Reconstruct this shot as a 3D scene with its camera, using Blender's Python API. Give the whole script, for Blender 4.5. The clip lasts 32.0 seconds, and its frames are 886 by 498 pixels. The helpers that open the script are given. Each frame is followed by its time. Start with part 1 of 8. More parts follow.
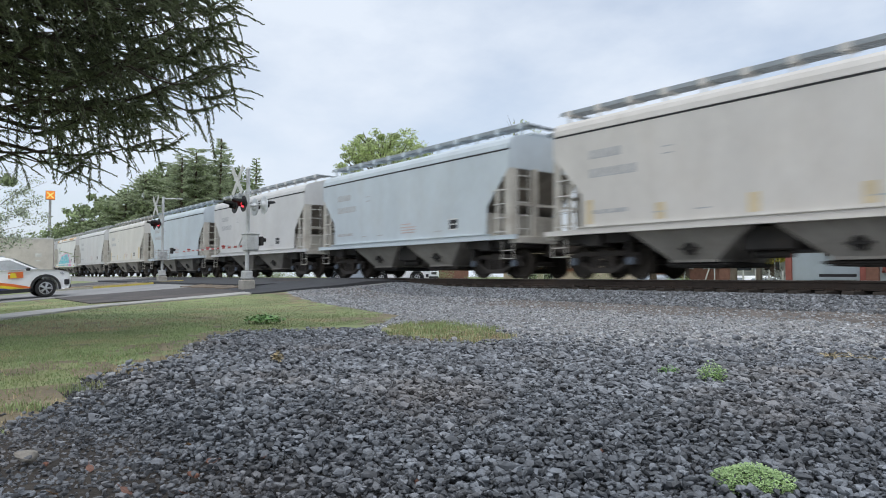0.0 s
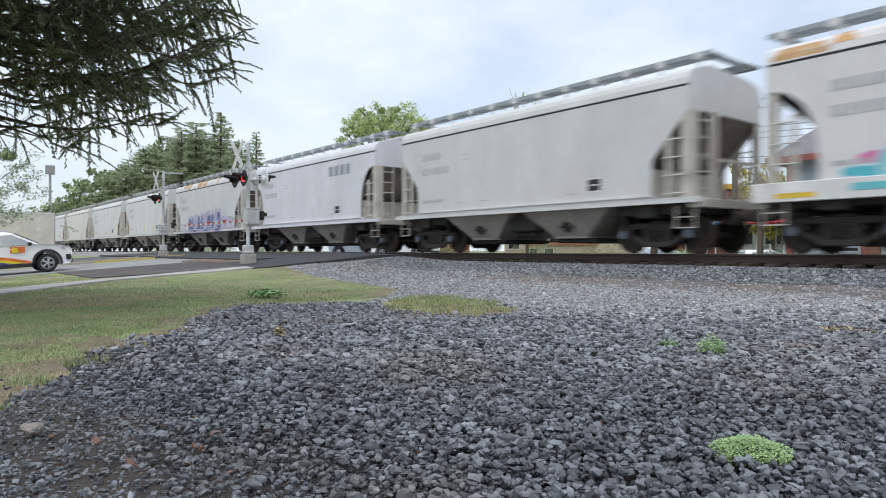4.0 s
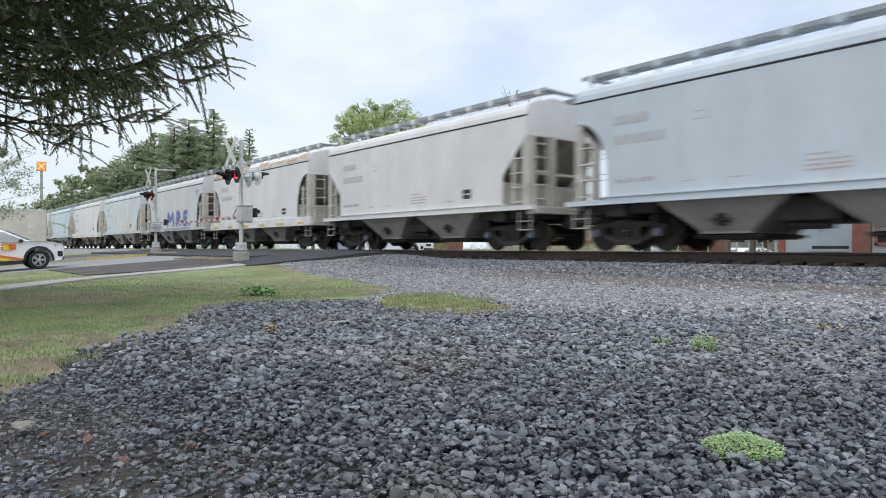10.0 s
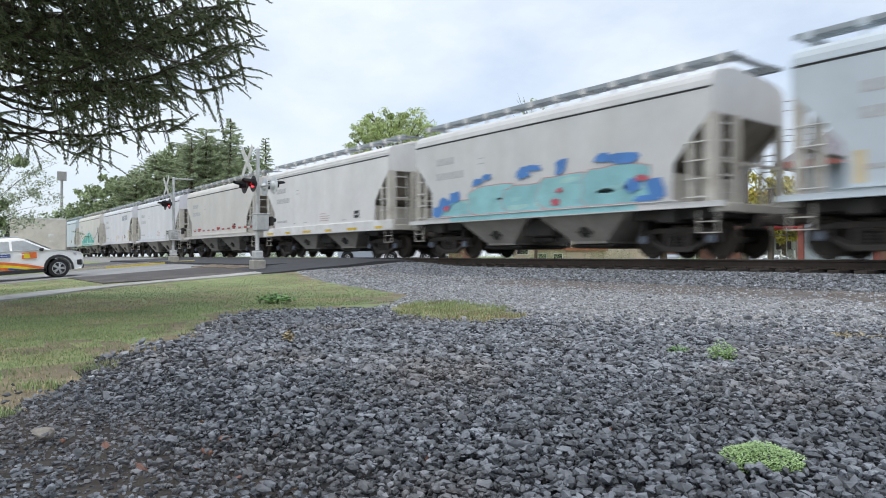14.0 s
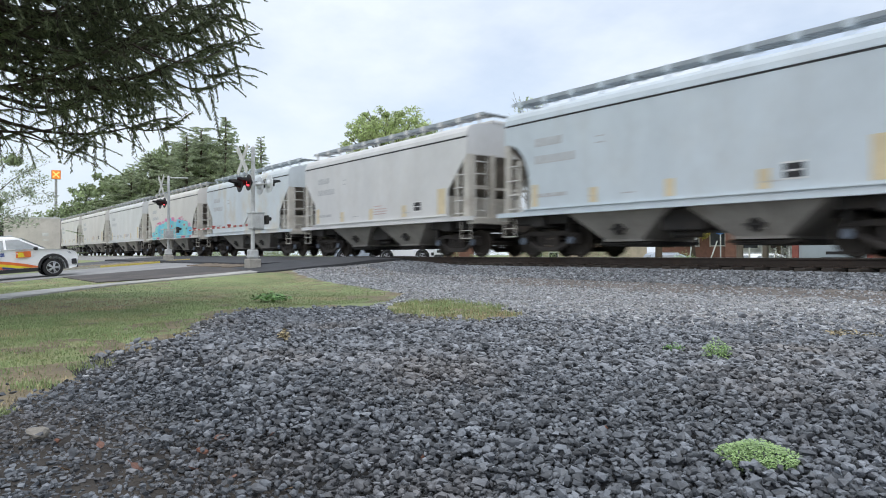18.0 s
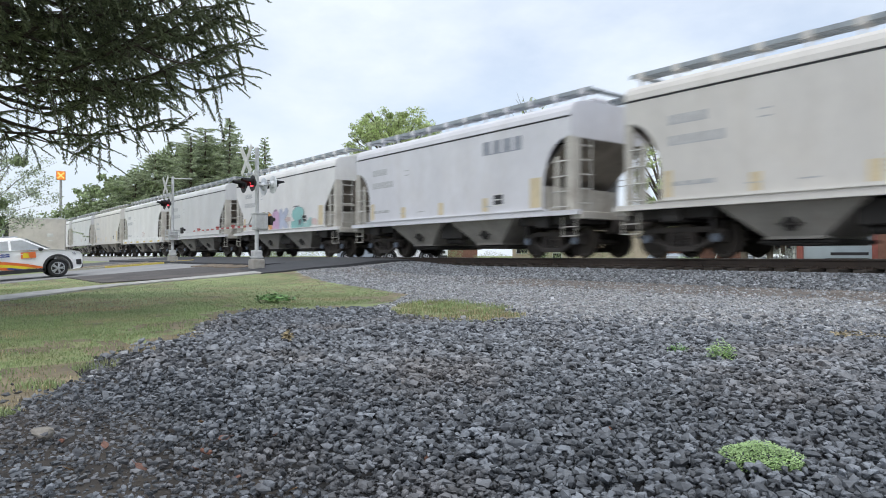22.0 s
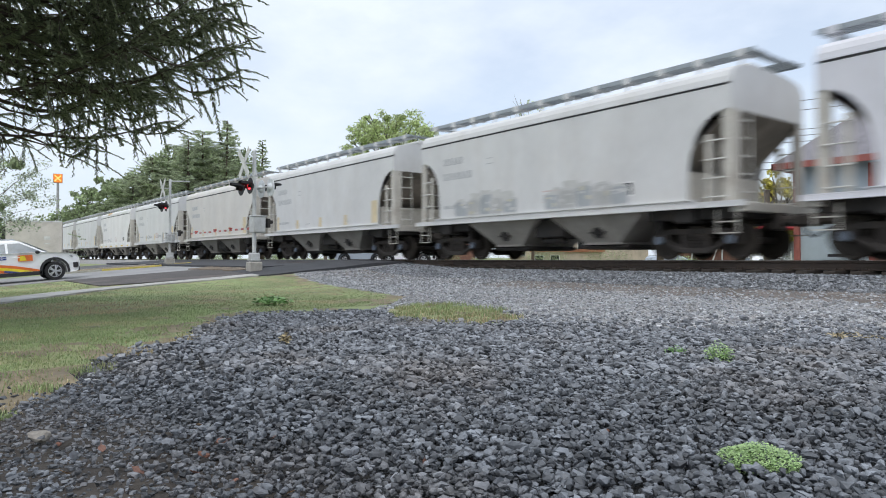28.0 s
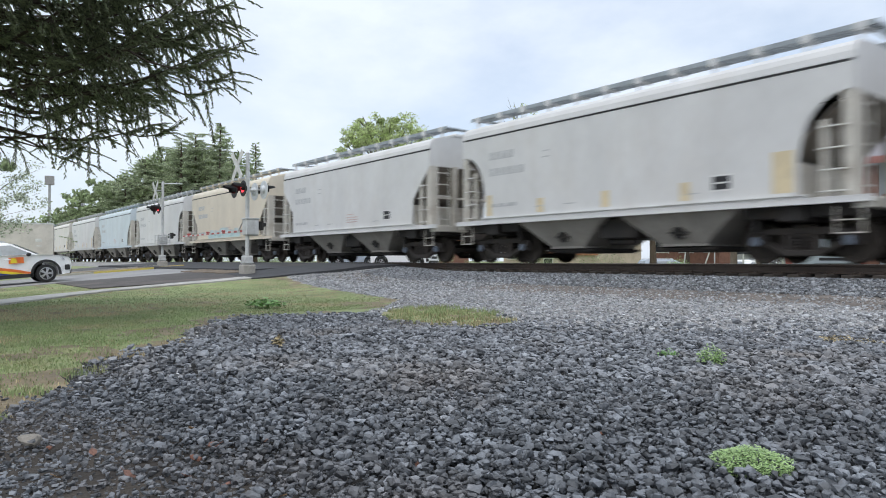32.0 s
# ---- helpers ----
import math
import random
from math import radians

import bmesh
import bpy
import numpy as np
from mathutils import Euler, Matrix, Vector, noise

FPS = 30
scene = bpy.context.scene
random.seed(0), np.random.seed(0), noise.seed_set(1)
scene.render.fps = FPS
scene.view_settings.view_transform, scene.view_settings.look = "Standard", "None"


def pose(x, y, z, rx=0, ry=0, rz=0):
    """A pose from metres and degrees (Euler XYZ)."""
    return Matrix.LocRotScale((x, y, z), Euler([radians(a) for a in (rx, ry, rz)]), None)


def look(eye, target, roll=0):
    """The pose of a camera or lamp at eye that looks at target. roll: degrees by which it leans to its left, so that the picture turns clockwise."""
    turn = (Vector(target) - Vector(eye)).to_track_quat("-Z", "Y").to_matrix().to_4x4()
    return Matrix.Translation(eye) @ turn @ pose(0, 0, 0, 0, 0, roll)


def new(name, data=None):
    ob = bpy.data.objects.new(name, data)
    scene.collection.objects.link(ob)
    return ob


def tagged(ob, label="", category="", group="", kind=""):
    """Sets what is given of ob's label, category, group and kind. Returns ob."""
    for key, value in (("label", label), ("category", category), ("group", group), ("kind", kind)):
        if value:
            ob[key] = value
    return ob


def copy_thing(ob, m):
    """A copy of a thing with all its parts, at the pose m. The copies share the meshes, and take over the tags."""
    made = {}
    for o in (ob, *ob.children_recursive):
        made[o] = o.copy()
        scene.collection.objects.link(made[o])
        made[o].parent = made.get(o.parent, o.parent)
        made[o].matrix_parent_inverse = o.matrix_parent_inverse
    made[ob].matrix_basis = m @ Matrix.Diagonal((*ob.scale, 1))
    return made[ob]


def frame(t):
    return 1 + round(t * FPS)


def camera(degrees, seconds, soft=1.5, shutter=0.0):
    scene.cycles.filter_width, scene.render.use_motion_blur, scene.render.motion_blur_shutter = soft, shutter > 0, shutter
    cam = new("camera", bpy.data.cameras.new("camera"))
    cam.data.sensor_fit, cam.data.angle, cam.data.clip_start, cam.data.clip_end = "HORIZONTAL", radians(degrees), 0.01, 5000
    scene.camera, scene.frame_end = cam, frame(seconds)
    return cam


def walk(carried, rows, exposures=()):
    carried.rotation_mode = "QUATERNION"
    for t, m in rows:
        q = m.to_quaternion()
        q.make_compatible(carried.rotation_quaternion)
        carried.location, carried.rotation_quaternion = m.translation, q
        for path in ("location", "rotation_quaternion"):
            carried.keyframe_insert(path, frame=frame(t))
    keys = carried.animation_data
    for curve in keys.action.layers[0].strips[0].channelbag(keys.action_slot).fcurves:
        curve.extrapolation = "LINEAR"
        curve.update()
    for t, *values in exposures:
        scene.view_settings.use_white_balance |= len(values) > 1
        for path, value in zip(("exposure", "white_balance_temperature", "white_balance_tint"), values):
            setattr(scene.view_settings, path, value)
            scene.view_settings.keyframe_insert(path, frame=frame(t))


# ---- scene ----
cam = camera(66.32, 32.0, soft=1.0, shutter=0.35)

EYE = (0.0, 0.0, 0.75)
# seconds, and the camera's turn in degrees (Euler XYZ); it stands on one spot and is turned by hand
TURNS = (
    (0, 92.346, -0.120, 51.730),
    (0.5, 91.960, -0.241, 51.798),
    (1, 91.609, -0.223, 54.211),
    (1.5, 91.209, -0.092, 54.655),
    (2, 90.982, -0.035, 53.951),
    (2.5, 90.679, -0.078, 53.018),
    (3, 90.409, -0.068, 52.381),
    (3.5, 90.230, -0.008, 51.881),
    (5.5, 90.077, -0.116, 51.785),
    (6, 89.958, -0.090, 51.714),
    (6.5, 89.848, -0.018, 51.649),
    (7, 89.777, -0.051, 51.486),
    (7.5, 89.747, -0.123, 51.374),
    (8, 89.650, -0.061, 51.369),
    (8.5, 89.572, -0.065, 51.251),
    (9, 89.630, -0.045, 51.244),
    (9.5, 89.859, -0.136, 51.266),
    (10, 89.968, -0.131, 51.274),
    (10.5, 90.121, -0.108, 51.521),
    (11, 90.247, -0.123, 52.474),
    (11.5, 90.248, -0.133, 52.580),
    (12, 90.303, -0.100, 52.460),
    (12.5, 90.430, -0.114, 52.483),
    (13, 90.455, -0.091, 52.534),
    (13.5, 90.563, 0.047, 52.611),
    (14, 90.628, -0.040, 52.543),
    (14.5, 90.700, 0.069, 52.094),
    (16.5, 90.538, -0.040, 51.943),
    (17, 90.483, 0.036, 52.042),
    (17.5, 90.502, -0.036, 52.111),
    (18, 90.517, 0.010, 52.181),
    (18.5, 90.537, 0.014, 52.247),
    (19, 90.537, -0.028, 52.282),
    (19.5, 90.519, -0.003, 52.290),
    (20, 90.483, 0.060, 52.287),
    (20.5, 90.392, -0.033, 52.348),
    (21, 90.507, -0.007, 52.460),
    (21.5, 90.580, -0.007, 52.486),
    (22, 90.580, -0.007, 52.486),
    (22.5, 90.603, 0.006, 52.545),
    (23, 90.642, -0.060, 52.571),
    (23.5, 90.618, -0.016, 52.684),
    (24, 90.661, -0.025, 52.818),
    (24.5, 90.705, -0.003, 52.853),
    (25, 90.729, -0.051, 52.806),
    (25.5, 90.844, -0.227, 52.841),
    (27.5, 90.830, 0.103, 52.380),
    (28, 90.774, 0.085, 52.294),
    (28.5, 90.785, 0.048, 52.208),
    (29, 90.848, -0.025, 52.115),
    (29.5, 90.951, -0.017, 52.068),
    (30, 91.020, -0.006, 52.024),
    (30.5, 91.050, -0.026, 51.969),
    (31, 91.020, 0.002, 51.935),
    (31.5, 91.024, -0.001, 51.833),
    (32, 91.028, -0.006, 51.746),
)
walk(cam, [(t, pose(*EYE, rx, ry, rz)) for t, rx, ry, rz in TURNS],
     exposures=[(0.0, 0.07), (1.0, 0.08), (2.0, 0.13), (3.0, 0.24), (32.0, 0.25)])

# ---- light ----
world = bpy.data.worlds.new("overcast_sky")
scene.world = world
world.use_nodes = True
wn, wl = world.node_tree.nodes, world.node_tree.links
wn.clear()
SUN_EL, SUN_AZ = radians(61), radians(142)
w_out = wn.new("ShaderNodeOutputWorld")
w_bg = wn.new("ShaderNodeBackground")
w_sky = wn.new("ShaderNodeTexSky")
w_sky.sky_type, w_sky.sun_disc = "NISHITA", False
w_sky.sun_elevation, w_sky.sun_rotation = SUN_EL, SUN_AZ
w_sky.air_density, w_sky.dust_density = 1.0, 2.0
w_co = wn.new("ShaderNodeTexCoord")
w_map = wn.new("ShaderNodeMapping")
w_map.inputs["Scale"].default_value = (1.0, 1.0, 2.2)
w_map.inputs["Rotation"].default_value = (0.2, 0.1, 0.6)
w_noise = wn.new("ShaderNodeTexNoise")
w_noise.inputs["Scale"].default_value = 2.6
w_noise.inputs["Detail"].default_value = 6
w_noise.inputs["Roughness"].default_value = 0.55
w_ramp = wn.new("ShaderNodeValToRGB")
w_ramp.color_ramp.elements[0].position = 0.36
w_ramp.color_ramp.elements[0].color = (0.55, 0.55, 0.55, 1)
w_ramp.color_ramp.elements[1].position = 0.64
w_ramp.color_ramp.elements[1].color = (1, 1, 1, 1)
w_mix = wn.new("ShaderNodeMix")
w_mix.data_type = "RGBA"
w_scale = wn.new("ShaderNodeMix")
w_scale.data_type, w_scale.blend_type = "RGBA", "MULTIPLY"
w_scale.inputs[0].default_value = 1.0
w_scale.inputs[7].default_value = (0.15, 0.15, 0.15, 1)
wl.new(w_co.outputs["Generated"], w_map.inputs["Vector"])
wl.new(w_map.outputs["Vector"], w_noise.inputs["Vector"])
wl.new(w_noise.outputs["Fac"], w_ramp.inputs["Fac"])
wl.new(w_sky.outputs["Color"], w_scale.inputs[6])
wl.new(w_ramp.outputs["Color"], w_mix.inputs[0])
wl.new(w_scale.outputs[2], w_mix.inputs[6])
w_mix.inputs[7].default_value = (0.755, 0.83, 0.94, 1)
wl.new(w_mix.outputs[2], w_bg.inputs["Color"])
w_bg.inputs["Strength"].default_value = 1.0
wl.new(w_bg.outputs[0], w_out.inputs["Surface"])

sun = new("sun", bpy.data.lights.new("sun", "SUN"))
sun.data.energy, sun.data.angle, sun.data.color = 1.3, radians(75), (1.0, 0.96, 0.90)
# the sun stands behind the camera's back, to its right
sd = Vector((math.sin(SUN_AZ) * math.cos(SUN_EL), math.cos(SUN_AZ) * math.cos(SUN_EL), math.sin(SUN_EL)))
sun.matrix_world = look(sd * 60, (0, 0, 0))

# ---- materials ----
MATS = {}


def node(nt, kind, **ins):
    n = nt.nodes.new(kind)
    for k, v in ins.items():
        n.inputs[k.replace("_", " ")].default_value = v
    return n


def surface(name, base, rough=0.8, metal=0.0, dark=0.7, light=1.15, scale=3.0, fine=60.0, bump=0.15, bump_size=0.01,
            tint=None, tint_amount=0.0, tint_scale=1.2, stretch=(1, 1, 1), rand=0.0, spec=0.5, glow=0.0):
    """A surface with two scales of variation, stains of another tint, and fine relief."""
    if name in MATS:
        return MATS[name]
    m = bpy.data.materials.new(name)
    m.use_nodes = True
    nt = m.node_tree
    bs = nt.nodes["Principled BSDF"]
    co = nt.nodes.new("ShaderNodeTexCoord")
    mp = nt.nodes.new("ShaderNodeMapping")
    mp.inputs["Scale"].default_value = stretch
    nt.links.new(co.outputs["Object"], mp.inputs["Vector"])
    big = node(nt, "ShaderNodeTexNoise", Scale=scale, Detail=5.0, Roughness=0.6)
    small = node(nt, "ShaderNodeTexNoise", Scale=fine, Detail=3.0, Roughness=0.6)
    for n in (big, small):
        nt.links.new(mp.outputs["Vector"], n.inputs["Vector"])
    add = nt.nodes.new("ShaderNodeMath")
    add.operation = "MULTIPLY_ADD"
    add.inputs[1].default_value = 0.35
    nt.links.new(small.outputs["Fac"], add.inputs[0])
    nt.links.new(big.outputs["Fac"], add.inputs[2])
    ramp = nt.nodes.new("ShaderNodeValToRGB")
    ramp.color_ramp.elements[0].position, ramp.color_ramp.elements[1].position = 0.42, 0.92
    ramp.color_ramp.elements[0].color = (*[c * dark for c in base], 1)
    ramp.color_ramp.elements[1].color = (*[min(1, c * light) for c in base], 1)
    nt.links.new(add.outputs[0], ramp.inputs["Fac"])
    col = ramp.outputs["Color"]
    if tint:
        st = node(nt, "ShaderNodeTexNoise", Scale=tint_scale, Detail=6.0, Roughness=0.65)
        nt.links.new(mp.outputs["Vector"], st.inputs["Vector"])
        sr = nt.nodes.new("ShaderNodeMapRange")
        sr.inputs["From Min"].default_value, sr.inputs["From Max"].default_value = 0.5, 0.72
        sr.inputs["To Max"].default_value = tint_amount
        nt.links.new(st.outputs["Fac"], sr.inputs["Value"])
        mx = nt.nodes.new("ShaderNodeMix")
        mx.data_type = "RGBA"
        mx.inputs[7].default_value = (*tint, 1)
        nt.links.new(sr.outputs[0], mx.inputs[0])
        nt.links.new(col, mx.inputs[6])
        col = mx.outputs[2]
    if rand:
        geo = nt.nodes.new("ShaderNodeNewGeometry")
        rr = nt.nodes.new("ShaderNodeMapRange")
        rr.inputs["To Min"].default_value, rr.inputs["To Max"].default_value = 1 - rand, 1 + rand
        nt.links.new(geo.outputs["Random Per Island"], rr.inputs["Value"])
        mu = nt.nodes.new("ShaderNodeMix")
        mu.data_type, mu.blend_type = "RGBA", "MULTIPLY"
        mu.inputs[0].default_value = 1.0
        nt.links.new(col, mu.inputs[6])
        nt.links.new(rr.outputs[0], mu.inputs[7])
        col = mu.outputs[2]
    nt.links.new(col, bs.inputs["Base Color"])
    bs.inputs["Roughness"].default_value = rough
    bs.inputs["Metallic"].default_value = metal
    bs.inputs["Specular IOR Level"].default_value = spec
    if bump:
        bp = nt.nodes.new("ShaderNodeBump")
        bp.inputs["Strength"].default_value, bp.inputs["Distance"].default_value = bump, bump_size
        nt.links.new(add.outputs[0], bp.inputs["Height"])
        nt.links.new(bp.outputs["Normal"], bs.inputs["Normal"])
    if glow:
        bs.inputs["Emission Color"].default_value = (*base, 1)
        bs.inputs["Emission Strength"].default_value = glow
    MATS[name] = m
    return m


def paint(name, base, dirt=(0.42, 0.33, 0.22), amount=0.15):
    """Weathered car paint: vertical run-off streaks and dirt."""
    return surface(name, base, rough=0.62, dark=0.86, light=1.06, scale=1.1, fine=9.0, bump=0.05, bump_size=0.004,
                   tint=dirt, tint_amount=amount, tint_scale=0.9, stretch=(0.7, 0.7, 0.35), spec=0.3)


M_DARK = surface("dark_grimy_steel", (0.032, 0.029, 0.027), rough=0.75, tint=(0.075, 0.055, 0.042), tint_amount=0.6, scale=4, fine=30)
M_TRUCK = surface("rust_brown_cast_steel", (0.055, 0.047, 0.042), rough=0.8, tint=(0.10, 0.07, 0.05), tint_amount=0.6, scale=5, fine=40, bump=0.3)
M_WHEEL = surface("worn_wheel_steel", (0.06, 0.05, 0.042), rough=0.7, metal=0.3, scale=6, fine=40)
M_RAILTOP = surface("polished_rail_steel", (0.5, 0.48, 0.46), rough=0.35, metal=1.0, scale=3, fine=40, bump=0.03)
M_RAIL = surface("rusty_rail_steel", (0.05, 0.038, 0.031), rough=0.85, scale=5, fine=60, tint=(0.075, 0.045, 0.03), tint_amount=0.6)
M_GALV = surface("galvanised_grating", (0.35, 0.385, 0.41), rough=0.6, metal=0.3, scale=4, fine=40)
M_TIE = surface("creosoted_timber", (0.06, 0.05, 0.042), rough=0.9, scale=4, fine=50, stretch=(1, 6, 6), bump=0.5)
M_ALU = surface("grey_painted_steel", (0.60, 0.61, 0.61), rough=0.5, metal=0.2, scale=3, fine=30, bump=0.05)
M_CONC = surface("weathered_concrete", (0.42, 0.40, 0.36), rough=0.9, scale=5, fine=60, bump=0.4, tint=(0.25, 0.23, 0.2), tint_amount=0.5)
M_BLACK = surface("matt_black_paint", (0.02, 0.02, 0.022), rough=0.6, scale=5, fine=40, bump=0.05)
M_ASPH = surface("worn_asphalt", (0.10, 0.10, 0.105), rough=0.92, dark=0.75, light=1.25, scale=0.9, fine=90, bump=0.6, bump_size=0.006, tint=(0.16, 0.155, 0.15), tint_amount=0.7, tint_scale=0.5)
M_NEWASPH = surface("fresh_asphalt", (0.05, 0.052, 0.058), rough=0.8, scale=1.5, fine=90, bump=0.6, bump_size=0.006)
M_WALK = surface("pavement_concrete", (0.46, 0.45, 0.43), rough=0.9, scale=2, fine=70, bump=0.3, tint=(0.33, 0.31, 0.28), tint_amount=0.5)
# near black: the shade in the gaps between stones is put into this colour
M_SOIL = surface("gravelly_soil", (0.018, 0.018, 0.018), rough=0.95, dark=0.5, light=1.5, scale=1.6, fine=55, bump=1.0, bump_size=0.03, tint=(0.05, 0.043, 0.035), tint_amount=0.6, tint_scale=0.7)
M_FINES = surface("trodden_gravel_fines", (0.30, 0.298, 0.295), rough=0.95, dark=0.55, light=1.35, scale=1.4, fine=45, bump=1.0, bump_size=0.03, tint=(0.26, 0.225, 0.19), tint_amount=0.6, tint_scale=0.6)
M_TURF = surface("thin_turf_soil", (0.25, 0.295, 0.135), rough=0.95, dark=0.65, light=1.3, scale=0.55, fine=14, bump=0.5, bump_size=0.02, tint=(0.345, 0.28, 0.17), tint_amount=0.95, tint_scale=0.8)
M_DRYTURF = surface("dry_brown_turf", (0.235, 0.195, 0.125), rough=0.95, dark=0.6, light=1.35, scale=2.2, fine=30, bump=0.6, bump_size=0.02, tint=(0.15, 0.125, 0.10), tint_amount=0.8, tint_scale=2.0)
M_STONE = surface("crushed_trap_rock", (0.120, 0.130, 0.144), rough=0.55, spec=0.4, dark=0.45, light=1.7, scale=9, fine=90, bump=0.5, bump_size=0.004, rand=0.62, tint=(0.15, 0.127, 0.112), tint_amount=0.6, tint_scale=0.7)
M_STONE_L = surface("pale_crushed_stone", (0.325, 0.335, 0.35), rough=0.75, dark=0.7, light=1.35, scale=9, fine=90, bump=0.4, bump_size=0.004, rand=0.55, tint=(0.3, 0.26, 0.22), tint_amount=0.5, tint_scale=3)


# ---- mesh helpers ----
def mesh_of(name, verts, faces):
    me = bpy.data.meshes.new(name)
    me.from_pydata([tuple(v) for v in verts], [], faces)
    me.update()
    return me


def put(bm, name):
    bmesh.ops.recalc_face_normals(bm, faces=bm.faces)
    me = bpy.data.meshes.new(name)
    bm.to_mesh(me)
    bm.free()
    return me


def part(name, bm, material, parent, label="", at=None):
    """Links a bmesh (or a mesh) as one mesh object under a thing or a part."""
    me = put(bm, name) if isinstance(bm, bmesh.types.BMesh) else bm
    if material and not me.materials:
        me.materials.append(material)
    ob = new(name, me)
    ob.parent = parent
    if at is not None:
        ob.matrix_basis = at
    if label:
        tagged(ob, label)
    return ob


def thing(name, label, category, at=None, group="", kind=""):
    ob = new(name)
    if at is not None:
        ob.matrix_basis = at
    return tagged(ob, label, category, group, kind)


def box(bm, cx, cy, cz, sx, sy, sz, bevel=0.0, rot=None):
    m = Matrix.Translation((cx, cy, cz)) @ (rot if rot else Matrix.Identity(4)) @ Matrix.Diagonal((sx, sy, sz, 1))
    g = bmesh.ops.create_cube(bm, size=1, matrix=m)
    if bevel:
        es = list({e for v in g["verts"] for e in v.link_edges})
        bmesh.ops.bevel(bm, geom=es, offset=bevel, segments=1, affect="EDGES")
    return bm


def tube(bm, a, b, r0, r1=None, seg=8, caps=True):
    a, b = Vector(a), Vector(b)
    d = b - a
    m = Matrix.Translation((a + b) / 2) @ d.to_track_quat("Z", "Y").to_matrix().to_4x4()
    bmesh.ops.create_cone(bm, cap_ends=caps, segments=seg, radius1=r0, radius2=r0 if r1 is None else r1, depth=d.length, matrix=m)
    return bm


def prism(bm, outline, y0, y1):
    """An outline in x and z, drawn out from y0 to y1."""
    a = [bm.verts.new((x, y0, z)) for x, z in outline]
    b = [bm.verts.new((x, y1, z)) for x, z in outline]
    n = len(outline)
    bm.faces.new(a)
    bm.faces.new(b[::-1])
    for i in range(n):
        bm.faces.new((a[i], b[i], b[(i + 1) % n], a[(i + 1) % n]))
    return bm


def loft(bm, rings, close=True, caps=True):
    vs = [[bm.verts.new(p) for p in r] for r in rings]
    n = len(rings[0])
    for r0, r1 in zip(vs, vs[1:]):
        for i in range(n if close else n - 1):
            bm.faces.new((r0[i], r1[i], r1[(i + 1) % n], r0[(i + 1) % n]))
    if caps:
        bm.faces.new(vs[0])
        bm.faces.new(vs[-1][::-1])
    return bm


def blank():
    return bmesh.new()


def step(a, b, x):
    t = min(1.0, max(0.0, (x - a) / (b - a)))
    return t * t * (3 - 2 * t)


def interp(x, ps):
    for (x0, y0), (x1, y1) in zip(ps, ps[1:]):
        if x <= x1:
            return y0 if x <= x0 else y0 + (y1 - y0) * (x - x0) / (x1 - x0)
    return ps[-1][1]


# ---- ground ----
RAIL_Z, TRACK_Y = 0.69, 14.93


def height(x, y):
    a = interp(y, [(7, 0), (11.9, 0.19), (13.2, 0.39), (16.7, 0.39), (18, 0.2)])
    b = interp(y, [(-12, -0.68), (1.3, -0.21), (3.9, -0.01), (8, 0.28), (11, 0.52), (13, 0.655), (17, 0.655), (22, 0.3)])
    r = 1 - step(-23, -16, x)
    dip = step(35, 36.5, y) * (1 - step(43, 44, y)) * step(-31, -29.5, x) * (1 - step(-13, -12, x))
    return a * (1 - r) + b * r - 1.0 * dip


def wobble(x, y):
    near = max(0.0, 1 - math.hypot(x, y) / 14)
    return near * 0.05 * noise.noise((x * 0.9, y * 0.9, 0.3)) if y < 12 else 0.0


def grassy(x, y):
    """Turf: the lawn along the road, and the thin patch on the gravel."""
    n = 0.28 * noise.noise((x * 0.8, y * 0.8, 4.0)) + 0.15 * noise.noise((x * 3.1, y * 3.1, 9.0))
    lawn_right = interp(y, [(-6, -2.4), (0.36, -3.8), (0.6, -4.4), (0.91, -5.1), (1.43, -5.85), (2.0, -6.6), (2.95, -8.5), (3.56, -8.8), (4.76, -8.3), (6.0, -9.0), (7.35, -10.8), (8.7, -16.9), (9.4, -20)])
    u = (x + 7.3) * 0.90 - (y - 5.7) * 0.43
    v = (x + 7.3) * 0.43 + (y - 5.7) * 0.90
    patch = (u / 1.75) ** 2 + (v / 0.8) ** 2
    if y < 9.4 and x < lawn_right + n:
        return True
    return patch < 1 + 1.5 * n


def rocky(x, y):
    """The heap of dark crushed rock in the foreground."""
    n = 0.5 * noise.noise((x * 0.7, y * 0.7, 7.0))
    return y < interp(x, [(-9, 4.6), (-6, 4.3), (-4.4, 4.95), (-2.4, 6.6), (2, 8)]) + n


def bare(x, y):
    """Brown bare patches in the lawn, mostly near the gravel."""
    n = random.uniform(-0.12, 0.12) + noise.noise((x * 1.5, y * 1.5, 11.0)) + 0.5 * noise.noise((x * 4.0, y * 4.0, 13.0))
    near = 0.55 if not grassy(x + 0.5, y + 0.1) else 0.25 if not grassy(x + 1.2, y + 0.2) else 0.0
    return n + near + 0.35 * step(-7.5, -4.0, x) > 0.5


def trodden(x, y):
    """How much brown dirt shows in the strip along the ballast's foot."""
    n = 0.5 * noise.noise((x * 0.25, y * 1.2, 3.0))
    return step(9.6 + n, 10.5 + n, y) * (1 - step(11.9, 12.3, y)) if x > -19.5 else 0.0


